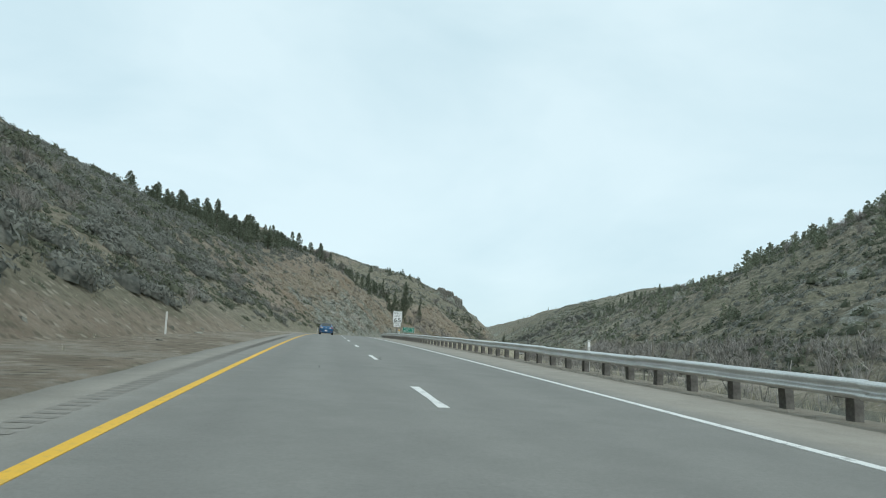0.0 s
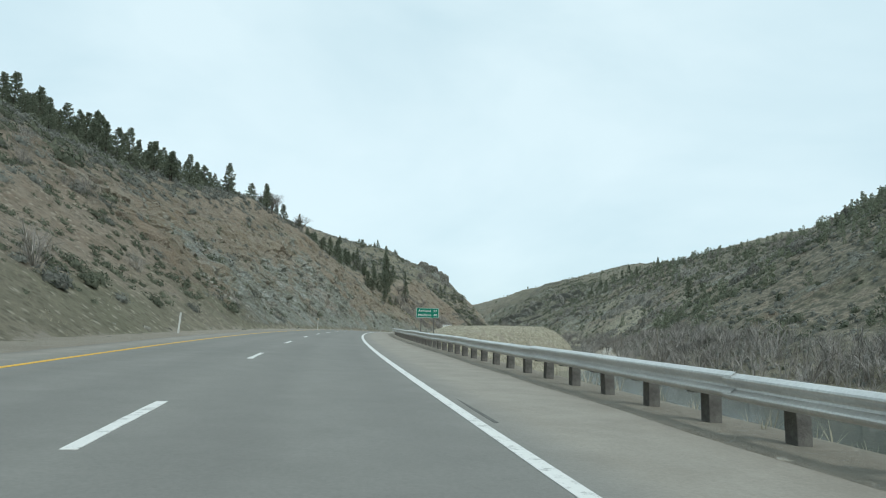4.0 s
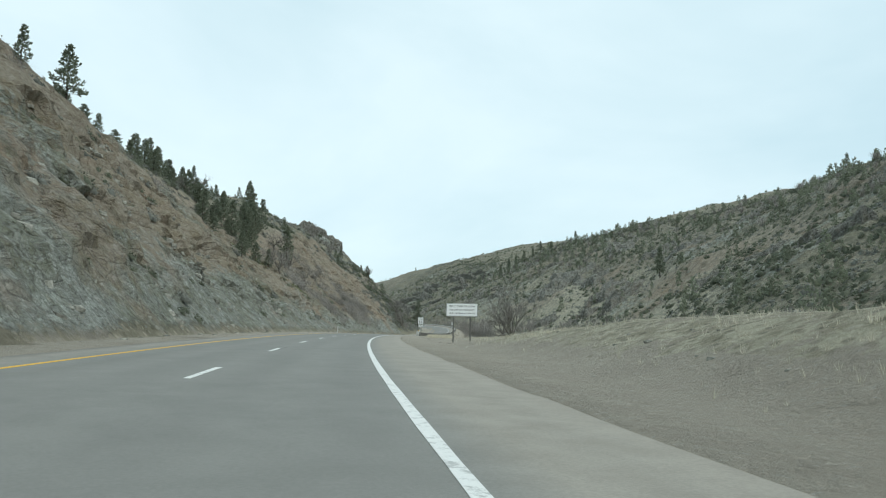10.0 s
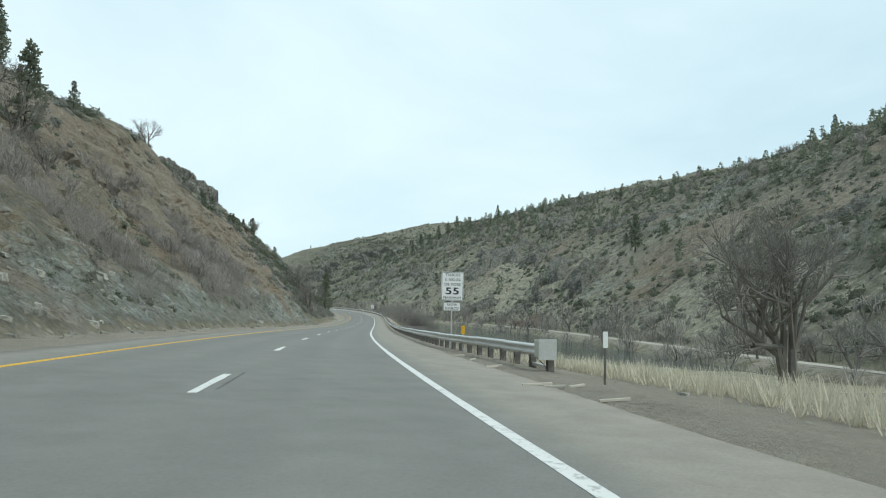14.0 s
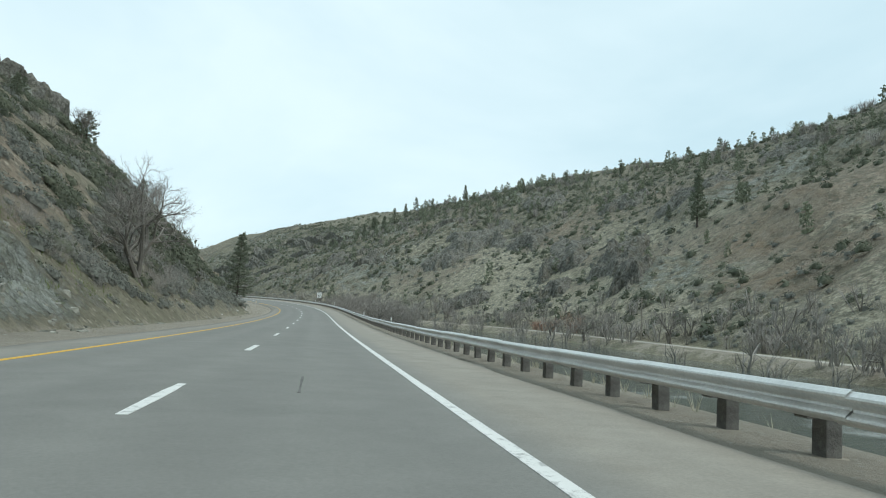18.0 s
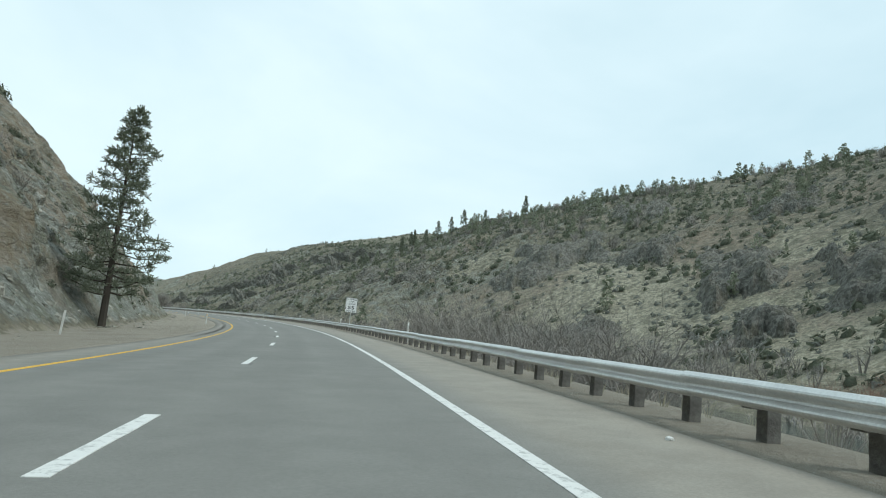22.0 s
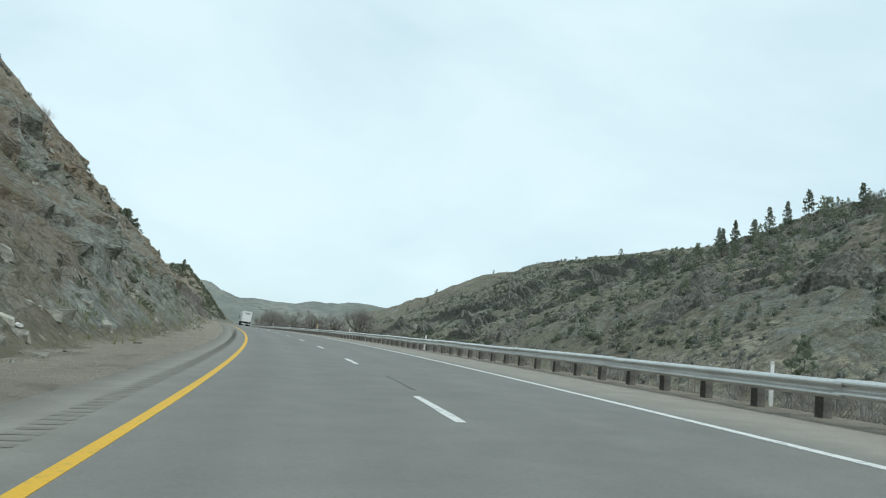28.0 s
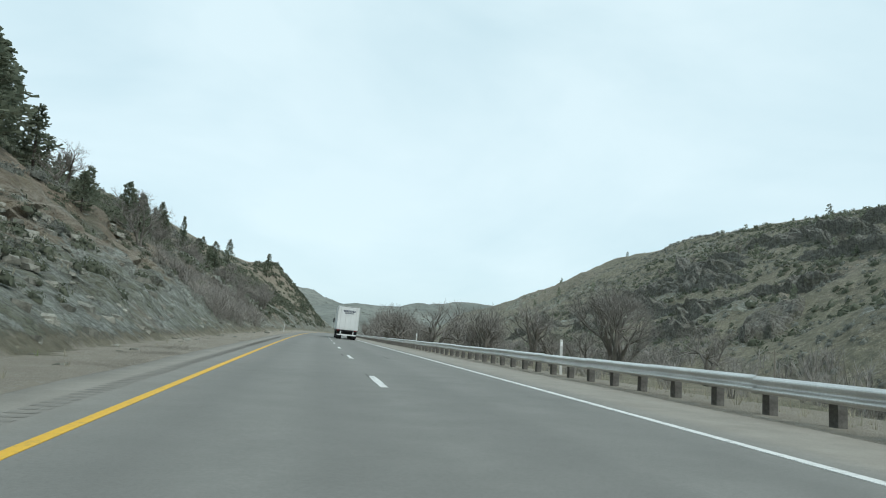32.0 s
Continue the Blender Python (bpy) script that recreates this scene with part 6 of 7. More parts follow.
tagged(scatter("toe_brush", near_shrubs, p, RNG.uniform(0.3, 0.85, len(p)), SAGE, RNG), "grey brush along the foot of the slope", "shrub", kind="stuff")
p, s, u = spots(900, 868, 990, -34, -9.5, RNG, lambda s, u, rock, earth, gravel: smooth(3, 9, left_toe(s) - u) * (0.3 + 0.7 * clumpy(s, u, 123, 12)))
tagged(scatter("hill_end_brush", near_shrubs, p, RNG.uniform(0.6, 1.8, len(p)), DARK_SHRUB, RNG), "green-brown brush over the last slope", "shrub", kind="stuff")


def right_keep(s, u, rock, earth, gravel):
    return (1 - 0.85 * rock) * (0.4 + 0.6 * clumpy(s, u, 111, 30)) * (1 - 0.4 * earth)


p, s, u = spots(9000, -45, 930, -48, -12, RNG, lambda s, u, rock, earth, gravel: np.interp(s, [330, 380], [0.6, 0.3]) * smooth(6, 22, left_toe(s) - u) * (1 - 0.8 * rock) * (0.3 + 0.7 * clumpy(s, u, 109, 9)))
tagged(scatter("low_brush", mid_shrubs, p, RNG.uniform(0.3, 0.95, len(p)), SAGE, RNG), "low grey brush over the cut slope", "shrub", kind="stuff")
p, s, u = spots(420, 4, 125, -32, -12.5, RNG, lambda s, u, rock, earth, gravel: smooth(-0.1, 0.2, fbm(s, u, 12, 2, 118)) * np.interp(s, [70, 125], [1, 0.4]))
tagged(scatter("large_sagebrush", near_shrubs, p, RNG.uniform(0.9, 1.9, len(p)), SAGE, RNG), "large grey sagebrush low on the slope", "shrub", kind="stuff")
p, s, u = spots(9000, -40, 205, -42, -10, RNG, lambda s, u, rock, earth, gravel: smooth(1, 6, left_toe(s) - u) * (1 - 0.6 * rock) * (0.35 + 0.65 * clumpy(s, u, 124, 6)))
tagged(scatter("slope_plants", mid_shrubs, p, RNG.uniform(0.16, 0.55, len(p)), DARK_SHRUB, RNG), "small dry plants over the first slope", "shrub", kind="stuff")
# small plants in the joints of the rock face
p, s, u = spots(9000, 90, 930, -46, -8, RNG, lambda s, u, rock, earth, gravel: smooth(0.3, 0.7, rock) * (0.3 + 0.7 * clumpy(s, u, 108, 6)) * smooth(0.5, 3, left_toe(s) - u))
p2_, s, u = spots(3600, 600, 880, -34, -8.5, RNG, lambda s, u, rock, earth, gravel: smooth(0.8, 3, left_toe(s) - u) * (0.2 + 0.8 * clumpy(s, u, 148, 8)))
p = np.concatenate([p, p2_])
tagged(scatter("rock_face_plants", mid_shrubs, p, RNG.uniform(0.15, 0.55, len(p)), DARK_SHRUB, RNG), "small dark plants in the joints of the rock face", "shrub", kind="stuff")
p, s, u = spots(32000, -60, 1400, 70, 300, RNG, right_keep)
tagged(scatter("valley_brush", far_shrubs, p, RNG.uniform(0.5, 1.6, len(p)), SAGE, RNG), "sagebrush across the river", "shrub", kind="stuff")
p, s, u = spots(21000, -60, 1300, 72, 320, RNG, lambda s, u, rock, earth, gravel: np.maximum(clumpy(s, u, 112, 38), 0.6 * smooth(130, 190, u)) * 0.9)
tagged(scatter("valley_dark_brush", far_shrubs, p, 0.8 + RNG.random(len(p)) ** 2 * 1.9, DARK_SHRUB, RNG), "dark juniper brush across the river", "shrub", kind="stuff")
p, s, u = spots(3600, 100, 2000, 300, 620, RNG, None)
tagged(scatter("ridge_brush", far_shrubs, p, RNG.uniform(1.2, 3.0, len(p)), DARK_SHRUB, RNG), "dark brush along the ridge across the river", "shrub", kind="stuff")
far_all = np.concatenate(FAR_PLACES)
tagged(scatter("far_scrub", far_shrubs, far_all, RNG.uniform(1.0, 3.2, len(far_all)), DARK_SHRUB, RNG), "dark scrub dotted over the far hills", "shrub", kind="stuff")
# leafless willows on both banks
p, s, u = spots(4200, -50, 1250, 8.8, 21, RNG, lambda s, u, rock, earth, gravel: np.interp(s, [40, 60, 185, 200, 380, 535, 570], [0.8, 0.04, 0.04, 0.8, 0.06, 0.1, 1]) * np.where((s > 190) & (s < 374), 0, 1) * (0.25 + 0.75 * clumpy(s, u, 120, 12)) * smooth(9, 12, u) * np.where((s > 800) & (u < 14), 0.1, 1))
p2_, s, u = spots(420, 560, 648, 11.5, 23, RNG, lambda s, u, rock, earth, gravel: 0.3 + 0.7 * clumpy(s, u, 122, 14))
p = np.concatenate([p, p2_])
tagged(scatter("bank_willows", twig_shrubs, p, np.concatenate([RNG.uniform(0.7, 1.9, len(p) - len(p2_)), RNG.uniform(1.2, 2.7, len(p2_))]), TWIGS, RNG), "leafless willow brush below the guard rail", "shrub", kind="stuff")
p, s, u = spots(6500, -50, 1400, 52, 84, RNG, lambda s, u, rock, earth, gravel: (np.abs(u - 64) > 3) * np.where(u < 61, 0.35, 1) * (0.3 + 0.7 * clumpy(s, u, 121, 16)))
tagged(scatter("far_bank_willows", far_twigs, p, RNG.uniform(1.6, 4.2, len(p)), TWIGS, RNG), "leafless willow brush on the far bank", "shrub", kind="stuff")


def willow_template(rng, stems=14, shoots=11, twigs=7):
    """A leafless thicket one metre tall: arching stems that fork into shoots and fine twigs."""
    V, F = [], []

    def run(p, d, l, w, bow, n):
        pts, k = [p], l / n
        for _ in range(n):
            d = d + bow + rng.normal(size=3) * 0.13
            d = d / np.linalg.norm(d)
            pts.append(pts[-1] + d * k)
        side = np.cross(d, rng.normal(size=3))
        side /= np.linalg.norm(side)
        for m in range(n):
            a, b = w * (1 - 0.75 * m / n), w * (1 - 0.75 * (m + 1) / n)
            q = len(V)
            V.extend([pts[m] - side * a, pts[m] + side * a, pts[m + 1] + side * b, pts[m + 1] - side * b])
            F.append((q, q + 1, q + 2, q + 3))
        return pts, d

    for i in range(stems):
        a = 6.283 * (i + rng.uniform(-0.4, 0.4)) / stems
        out = np.array([np.cos(a), np.sin(a), 0])
        lean = rng.uniform(0.12, 0.75)
        pts, d = run(out * rng.uniform(0.02, 0.16), out * lean + [0, 0, 1], rng.uniform(0.55, 0.95), 0.0062, out * 0.05, 5)
        for j in range(shoots):
            p = pts[rng.integers(1, 6)]
            d2 = out * rng.uniform(-0.1, 0.7) + rng.normal(size=3) * 0.45 + [0, 0, 0.7]
            pts2, d3 = run(p, d2 / np.linalg.norm(d2), rng.uniform(0.16, 0.36), 0.0026, np.array([0, 0, 0.06]), 2)
            for _ in range(twigs):
                d4 = d3 + rng.normal(size=3) * 0.6 + [0, 0, 0.15]
                run(pts2[rng.integers(1, 3)], d4 / np.linalg.norm(d4), rng.uniform(0.07, 0.2), 0.0014, np.zeros(3), 1)
    return np.array(V), np.array(F)


thickets = [willow_template(RNG) for _ in range(5)]
p, s, u = spots(150, 589, 618, 13.5, 23, RNG, None)
p2_, s, u = spots(46, 350, 420, 25, 42, RNG, lambda s, u, rock, earth, gravel: 1.0 * (u > 11 + np.interp(s, *SHELF)))
tagged(scatter("tall_willows", thickets, np.concatenate([p, p2_]), np.concatenate([np.where(np.arange(len(p)) < 75, RNG.uniform(5.5, 8.5, len(p)), RNG.uniform(3.2, 5.2, len(p))), RNG.uniform(2.0, 3.6, len(p2_))]), TWIGS, RNG), "tall leafless grey-brown willows crowding the river bank", "shrub", kind="stuff")
p2_, s, u = spots(90, 490, 530, -14, -9.2, RNG, lambda s, u, rock, earth, gravel: clumpy(s, u, 145, 6) * np.where(np.hypot(s - 504, u + 10.9) < 1.2, 0, 1))
p, s, u = spots(150, 388, 440, -22, -9.5, RNG, lambda s, u, rock, earth, gravel: smooth(0.0, 0.15, 0.08 + fbm(s + u, u, 9, 3, 107)) * smooth(1.0, 2.5, left_toe(s) - u))
tagged(scatter("slope_thickets", thickets, np.concatenate([p, p2_]), np.concatenate([RNG.uniform(1.2, 2.6, len(p)), RNG.uniform(0.8, 1.6, len(p2_))]), TWIGS, RNG), "leafless grey-brown thickets on the rock slope", "shrub", kind="stuff")
p, s, u = spots(620, 250, 960, 170, 292, RNG, lambda s, u, rock, earth, gravel: 0.25 + 0.75 * clumpy(s, u, 143, 40))
tagged(scatter("crest_oaks", [twig_template(34, RNG, 0.75, 3.2) for _ in range(4)], p, RNG.uniform(2.6, 5.2, len(p)), TWIGS, RNG), "bare grey trees along the crest across the river", "tree", kind="stuff")
p, s, u = spots(16, 606, 624, 67, 74, RNG, None)
tagged(scatter("red_willows", twig_shrubs, p, RNG.uniform(2.2, 3.6, len(p)), RED_TWIGS, RNG), "leafless reddish willows on the far bank", "shrub", kind="stuff")

# stones: blocks in the cut, rubble at its foot, outcrops across the river
p, s, u = spots(54000, 90, 930, -46, -8, RNG, lambda s, u, rock, earth, gravel: smooth(0.3, 0.6, rock) * smooth(45, 12, left_toe(s) - u), 0.1)
tagged(scatter("rock_blocks", stones, p, 0.07 + RNG.random(len(p)) ** 4 * 0.3, STONE, RNG), "angular grey blocks in the rock cut", "rock", kind="stuff")
p, s, u = spots(5200, -40, 930, -13, -5.6, RNG, lambda s, u, rock, earth, gravel: np.exp(-((u - left_toe(s)) / 1.3) ** 2) * (0.15 + np.interp(s, *ROCKY)), 0.02)
tagged(scatter("rubble", stones, p, 0.04 + RNG.random(len(p)) ** 3 * 0.2, STONE, RNG), "small fallen stones along the foot of the cut", "rock", kind="stuff")


def rock_outcrop(s, u, s1, u1, w, h, seed, label="dark lichened basalt outcrop on the slope across the river"):
    """A crag standing out of the far slope, from its foot at (s, u) back to (s1, u1): broken upright faces, w wide and h high."""
    a, b = np.meshgrid(np.linspace(-0.5, 0.5, 36), np.linspace(-0.1, 1.0, 44), indexing="ij")
    run = math.hypot(s1 - s, u1 - u)
    ds, du = (s1 - s) / run, (u1 - u) / run
    wob = fbm(a * 5 + seed, b * 5, 1.0, 3, seed)
    wide, long = a * w * (1 + 0.5 * fbm(b * 4, b * 0 + seed, 1.0, 2, seed + 9)), b * run
    S, U = s + long * ds - wide * du, u + long * du + wide * ds
    z = land(S, U)[0]
    rim = smooth(0.5, 0.24, np.abs(a) + wob * 0.2)
    up = rim * smooth(0.0, 0.14, b + wob * 0.25) * smooth(1.0, 0.2, b + wob * 0.35)
    rough = fbm(wide, long, h * 0.6, 4, seed + 1) * 0.3 + facets(wide, long * 0.8, h * 0.3, seed + 5, 0.9) * 0.1
    rise = up * h * (0.29 + rough)
    P = at(S - ds * rise * 0.4, U - du * rise * 0.4, z + rise - 0.7 * (1 - smooth(0, 0.3, up)))
    m = stand(s, u)
    inv = np.array(m.inverted())
    P = P @ inv[:3, :3].T + inv[:3, 3]
    o = grid_mesh("rock_outcrop", P, CRAG, None, False)
    o.matrix_basis = m
    tagged(o, label, "outcrop", "rock outcrops")


for i, q in enumerate(((738, 130, 790, 186, 34, 14), (735, 110, 770, 142, 20, 9), (707, 131, 740, 175, 17, 12), (667, 108, 696, 147, 20, 14), (634, 99, 662, 142, 16, 15),
                       (645, 87, 664, 110, 11, 9), (614, 89, 632, 115, 13, 11), (683, 80, 703, 98, 17, 9), (651, 153, 667, 186, 24, 8), (694, 170, 715, 210, 17, 9), (754, 198, 785, 245, 27, 9))):
    rock_outcrop(*q, 870 + i)
for i, q in enumerate(((641, -56, 644, -67, 16, 15), (652, -66, 654, -80, 18, 26), (634, -68, 637, -82, 16, 15), (626, -54, 629, -64, 13, 8), (604, -60, 607, -72, 14, 7))):
    rock_outcrop(*q, 850 + i, "dark craggy rock ledge on top of the cut")
rng = np.random.default_rng(92)
for i in range(34):
    s, u = rng.uniform(985, 1180), rng.uniform(95, 225)
    rock_outcrop(s, u, s + rng.uniform(-3, 3), u + rng.uniform(6, 10), rng.uniform(22, 64), rng.uniform(9, 15), 1000 + i, "layered dark rock ledge on the hill across the river")
rng = np.random.default_rng(91)
placed = 0
while placed < 30:
    s, u = rng.uniform(330, 985), rng.uniform(95, 205)
    if 555 < s < 800 and u < 200 or land(s, u)[1] < 0.12:
        continue
    l, q = rng.uniform(12, 34), rng.uniform(0.5, 1.4)
    rock_outcrop(s, u, s + l * math.cos(q), u + l * math.sin(q), rng.uniform(8, 20), rng.uniform(5, 11), 900 + placed)
    placed += 1


def tuft_template(rng):
    V, F = [], []
    for i in range(7):
        a, l = rng.uniform(0, 2 * np.pi), rng.uniform(0.5, 1.0)
        b = np.array([np.cos(a), np.sin(a), 0])
        w = np.array([-np.sin(a), np.cos(a), 0]) * 0.02
        tip = b * rng.uniform(0.2, 0.6) + [0, 0, l]
        m = len(V)
        V += [b * 0.05 - w * 1.4, b * 0.05 + w * 1.4, tip + w * 0.1, tip - w * 0.1]
        F += [(m, m + 1, m + 2, m + 3)]
    return np.array(V), np.array(F)


tufts = [tuft_template(RNG) for _ in range(5)]
p, s, u = spots(15000, -45, 930, -20, -6, RNG, lambda s, u, rock, earth, gravel: np.exp(-((u - left_toe(s) + 1.5) / 3.0) ** 2) * (1 - 0.7 * rock))
tagged(scatter("verge_grass", tufts, p, RNG.uniform(0.1, 0.32, len(p)), STRAW, RNG), "dry grass tufts along the verge", "grass", kind="stuff")
p, s, u = spots(16000, -45, 930, -30, -9, RNG, lambda s, u, rock, earth, gravel: (1 - 0.85 * rock) * smooth(1, 4, left_toe(s) - u) * (0.25 + 0.75 * clumpy(s, u, 131, 7)))
tagged(scatter("slope_grass", tufts, p, RNG.uniform(0.15, 0.4, len(p)), STRAW, RNG), "dry bunch grass on the cut slope", "grass", kind="stuff")
p, s, u = spots(3600, 690, 830, -13, -7.4, RNG, lambda s, u, rock, earth, gravel: np.exp(-((u - left_toe(s) + 1.0) / 1.4) ** 2) * smooth(-0.1, 0.15, fbm(s, u, 7, 2, 134)))
p2_, s, u = spots(15000, 366, 428, -36, -15, RNG, lambda s, u, rock, earth, gravel: smooth(-0.02, 0.12, fbm(s * 0.7, u, 11, 3, 136)) * smooth(366, 374, s) * (1 - smooth(412, 428, s)) * smooth(15, 18, -u) * (1 - smooth(29, 36, -u)))
p3_, s, u = spots(6000, 478, 540, -20, -9, RNG, lambda s, u, rock, earth, gravel: smooth(-0.05, 0.1, fbm(s, u, 6, 3, 137)) * smooth(0.8, 2, left_toe(s) - u) * (1 - smooth(12, 20, -u)))
p2_ = np.concatenate([p2_, p3_])
tagged(scatter("green_slope_grass", tufts, p2_, RNG.uniform(0.16, 0.38, len(p2_)), GREEN_GRASS, RNG), "fresh green grass between the trees on the slope", "grass", kind="stuff")
tagged(scatter("green_verge_grass", tufts, p, RNG.uniform(0.15, 0.42, len(p)), GREEN_GRASS, RNG), "fresh green grass at the foot of the cliff", "grass", kind="stuff")
p, s, u = spots(54000, 196, 372, 9.5, 48, RNG, lambda s, u, rock, earth, gravel: (u < 12 + np.interp(s, *SHELF)) * (1 - 0.9 * gravel) * (0.35 + 0.65 * clumpy(s, u, 130, 5)))
tagged(scatter("pullout_grass", tufts, p, RNG.uniform(0.1, 0.34, len(p)), PALE_STRAW, RNG), "bleached dry grass on the mound beside the pull-out", "grass", kind="stuff")
p, s, u = spots(9000, -45, 930, 7.2, 13, RNG, lambda s, u, rock, earth, gravel: np.where((s > 196) & (s < 372), 0, 1) * 0.8)
tagged(scatter("bank_grass", tufts, p, RNG.uniform(0.15, 0.45, len(p)), STRAW, RNG), "dry grass behind the guard rail", "grass", kind="stuff")
p, s, u = spots(9000, 366, 404, 9.2, 22, RNG, lambda s, u, rock, earth, gravel: smooth(0.0, 0.12, 0.1 + fbm(s, u, 6, 2, 133)) * smooth(404, 385, s))
p2_, s, u = spots(5200, 356, 380, 8.9, 13.5, RNG, lambda s, u, rock, earth, gravel: smooth(9.0, 9.9, u) * (0.35 + 0.65 * clumpy(s, u, 135, 3.5)) * (1 - smooth(12, 13.5, u)))
p = np.concatenate([p, p2_])
tagged(scatter("pale_grass", tufts, p, np.concatenate([RNG.uniform(0.22, 0.52, len(p) - len(p2_)), RNG.uniform(0.3, 0.72, len(p2_))]), PALE_STRAW, RNG), "pale dry grass beside the end of the guard rail", "grass", kind="stuff")
p, s, u = spots(700, 200, 372, 8.5, 40, RNG, lambda s, u, rock, earth, gravel: 1.0 * (u < 9 + np.interp(s, *SHELF)), 0.0)
tagged(scatter("pullout_stones", stones, p, 0.02 + RNG.random(len(p)) ** 4 * 0.11, STONE, RNG), "scattered stones on the pull-out", "rock", kind="stuff")


# ---------------------------------------------------------------- trees
def pine(seed, limbs, tufts, needles, size, bare=0.15, width=0.22, point=0.9, slim=0.17):
    """Trunk with limbs, and needle tufts along their outer parts, of a pine one metre tall."""
    rng = np.random.default_rng(seed)
    bm = bmesh.new()
    bend = rng.normal(size=2) * 0.025
    zs = np.linspace(-0.05, 0.98, 7)
    for a, b in zip(zs, zs[1:]):
        tube(bm, (bend[0] * a * a, bend[1] * a * a, a), (bend[0] * b * b, bend[1] * b * b, b), 0.017 * (1.03 - a), 0.017 * (1.03 - b), 7, False)
    C, D = [], []
    turn = rng.uniform(0, 6.28)
    for k in range(limbs):
        f = (k + rng.uniform(0, 0.9)) / limbs
        z = bare + (0.985 - bare) * f
        turn += 2.4 + rng.normal() * 0.5
        l = width * (1 - f) ** point * (0.6 + 0.4 * min(1, f * 6)) * rng.uniform(0.55, 1.15) + 0.018
        out, side = np.array([math.cos(turn), math.sin(turn), 0]), np.array([-math.sin(turn), math.cos(turn), 0])
        sink, lift = rng.uniform(-0.22, 0.02) * (1 - f), rng.uniform(0.05, 0.3)
        root = np.array([bend[0] * z * z, bend[1] * z * z, z])

        def along(t):
            return root + out * l * t + np.array([0, 0, l * (sink * t * 2 * (1 - 0.5 * t) + lift * t * t)])
        q = [along(t) for t in (0, 0.5, 1.0)]
        for a, b, r in ((q[0], q[1], 0.0045), (q[1], q[2], 0.0028)):
            tube(bm, a, b, r * (1.15 - 0.7 * f), r * 0.6 * (1.15 - 0.7 * f), 3, False)
        for _ in range(max(2, int(tufts * (0.45 + 0.55 * l / width)))):
            t = 1 - 0.72 * rng.random() ** 1.3
            c = along(t) + side * rng.normal() * l * 0.27 * (1.25 - t * 0.6) + [0, 0, rng.normal() * 0.006 + 0.006]
            d = out * 0.5 + [0, 0, 0.45] + rng.normal(size=(needles, 3)) * 0.75
            C.append(np.broadcast_to(c, (needles, 3)))
            D.append(d / np.linalg.norm(d, axis=1, keepdims=True))
    C, D = np.concatenate(C), np.concatenate(D)
    ln = size * rng.uniform(0.6, 1.25, (len(C), 1))
    W = np.cross(D, rng.normal(size=D.shape))
    W *= slim * ln / (np.linalg.norm(W, axis=1, keepdims=True) + 1e-9)
    tip = C + D * ln
    V = np.stack([C - W * 0.5, C + W * 0.5, tip + W, tip - W], 1).reshape(-1, 3)
    return bm, V, np.arange(len(V)).reshape(-1, 4)


def conifer_thing(name, args, label, m, mat=None, group="hillside conifers", kind_word="tree"):
    bm, V, F = pine(*args)
    t = empty(name, m, label=label, category=kind_word, group=group)
    part("trunk", bm, BARK, t, "rough brown trunk")
    crown = quads_mesh("crown", V, F, mat or NEEDLES, None, t)
    crown["label"] = "dense dark green needles"
    return t


def bare_tree(seed, depth=5, spread=0.62, trunks=1, thick=1.0):
    """Trunks, limbs and twigs of a leafless tree one metre tall."""
    rng = np.random.default_rng(seed)
    twig, stems, limbs = bmesh.new(), [], []

    def grow(p, d, l, r, n):
        q = p + d * l + Vector(rng.normal(size=3)) * l * 0.08
        if n == depth:
            stems.append(bmesh.new())
        elif n == depth - 1:
            limbs.append(bmesh.new())
        bm = stems[-1] if n == depth else limbs[-1] if n > depth - 3 else twig
        k = thick if n < 2 else 1
        tube(bm, p, q, r * k, r * 0.66 * k, 6 if n > 3 else 4 if n > 2 else 3, False)
        if n == 0:
            for _ in range(3):
                e = q + (d + Vector(rng.normal(size=3)) * 0.8 + Vector((0, 0, 0.3))).normalized() * l * rng.uniform(0.45, 0.95)
                w = Vector(rng.normal(size=3)) * r * 0.38
                bm.faces.new([bm.verts.new(q - w), bm.verts.new(q + w), bm.verts.new(e)])
            return
        for _ in range(3):
            v = (d + Vector(rng.normal(size=3)) * spread + Vector((0, 0, 0.16))).normalized()
            grow(p + (q - p) * rng.uniform(0.55, 1.0), v, l * rng.uniform(0.6, 0.85), r * 0.58, n - 1)
    for t in range(trunks):
        d = Vector((rng.normal() * 0.22 * (trunks > 1), rng.normal() * 0.22 * (trunks > 1), 1)).normalized()
        grow(Vector((0.03 * t, 0, -0.04)), d, 0.3, 0.026, depth)
    zs = max(v.co.z for v in twig.verts)
    for bm in stems + limbs + [twig]:
        for v in bm.verts:
            v.co /= zs
    return stems, limbs, twig


def bare_thing(name, m, label, group, *args):
    stems, limbs, twig = bare_tree(*args)
    t = empty(name, m, label=label, category="tree", group=group)
    for bm in stems:
        part("trunk", bm, GREY_BARK, t, "grey bark trunk")
    for bm in limbs:
        part("limb", bm, GREY_BARK, t)
    part("twig_crown", twig, TWIGS, t, "fine bare twigs")
    return t


def sized(m, h, squeeze=1.0):
    return m @ Matrix.Diagonal((h * squeeze, h * squeeze, h, 1))


def plant(first, m, h, squeeze=1.0):
    """A copy of a one-metre tree, made h metres tall."""
    c = copy_thing(first, m)
    c.matrix_basis = sized(m, h, squeeze)
    return c


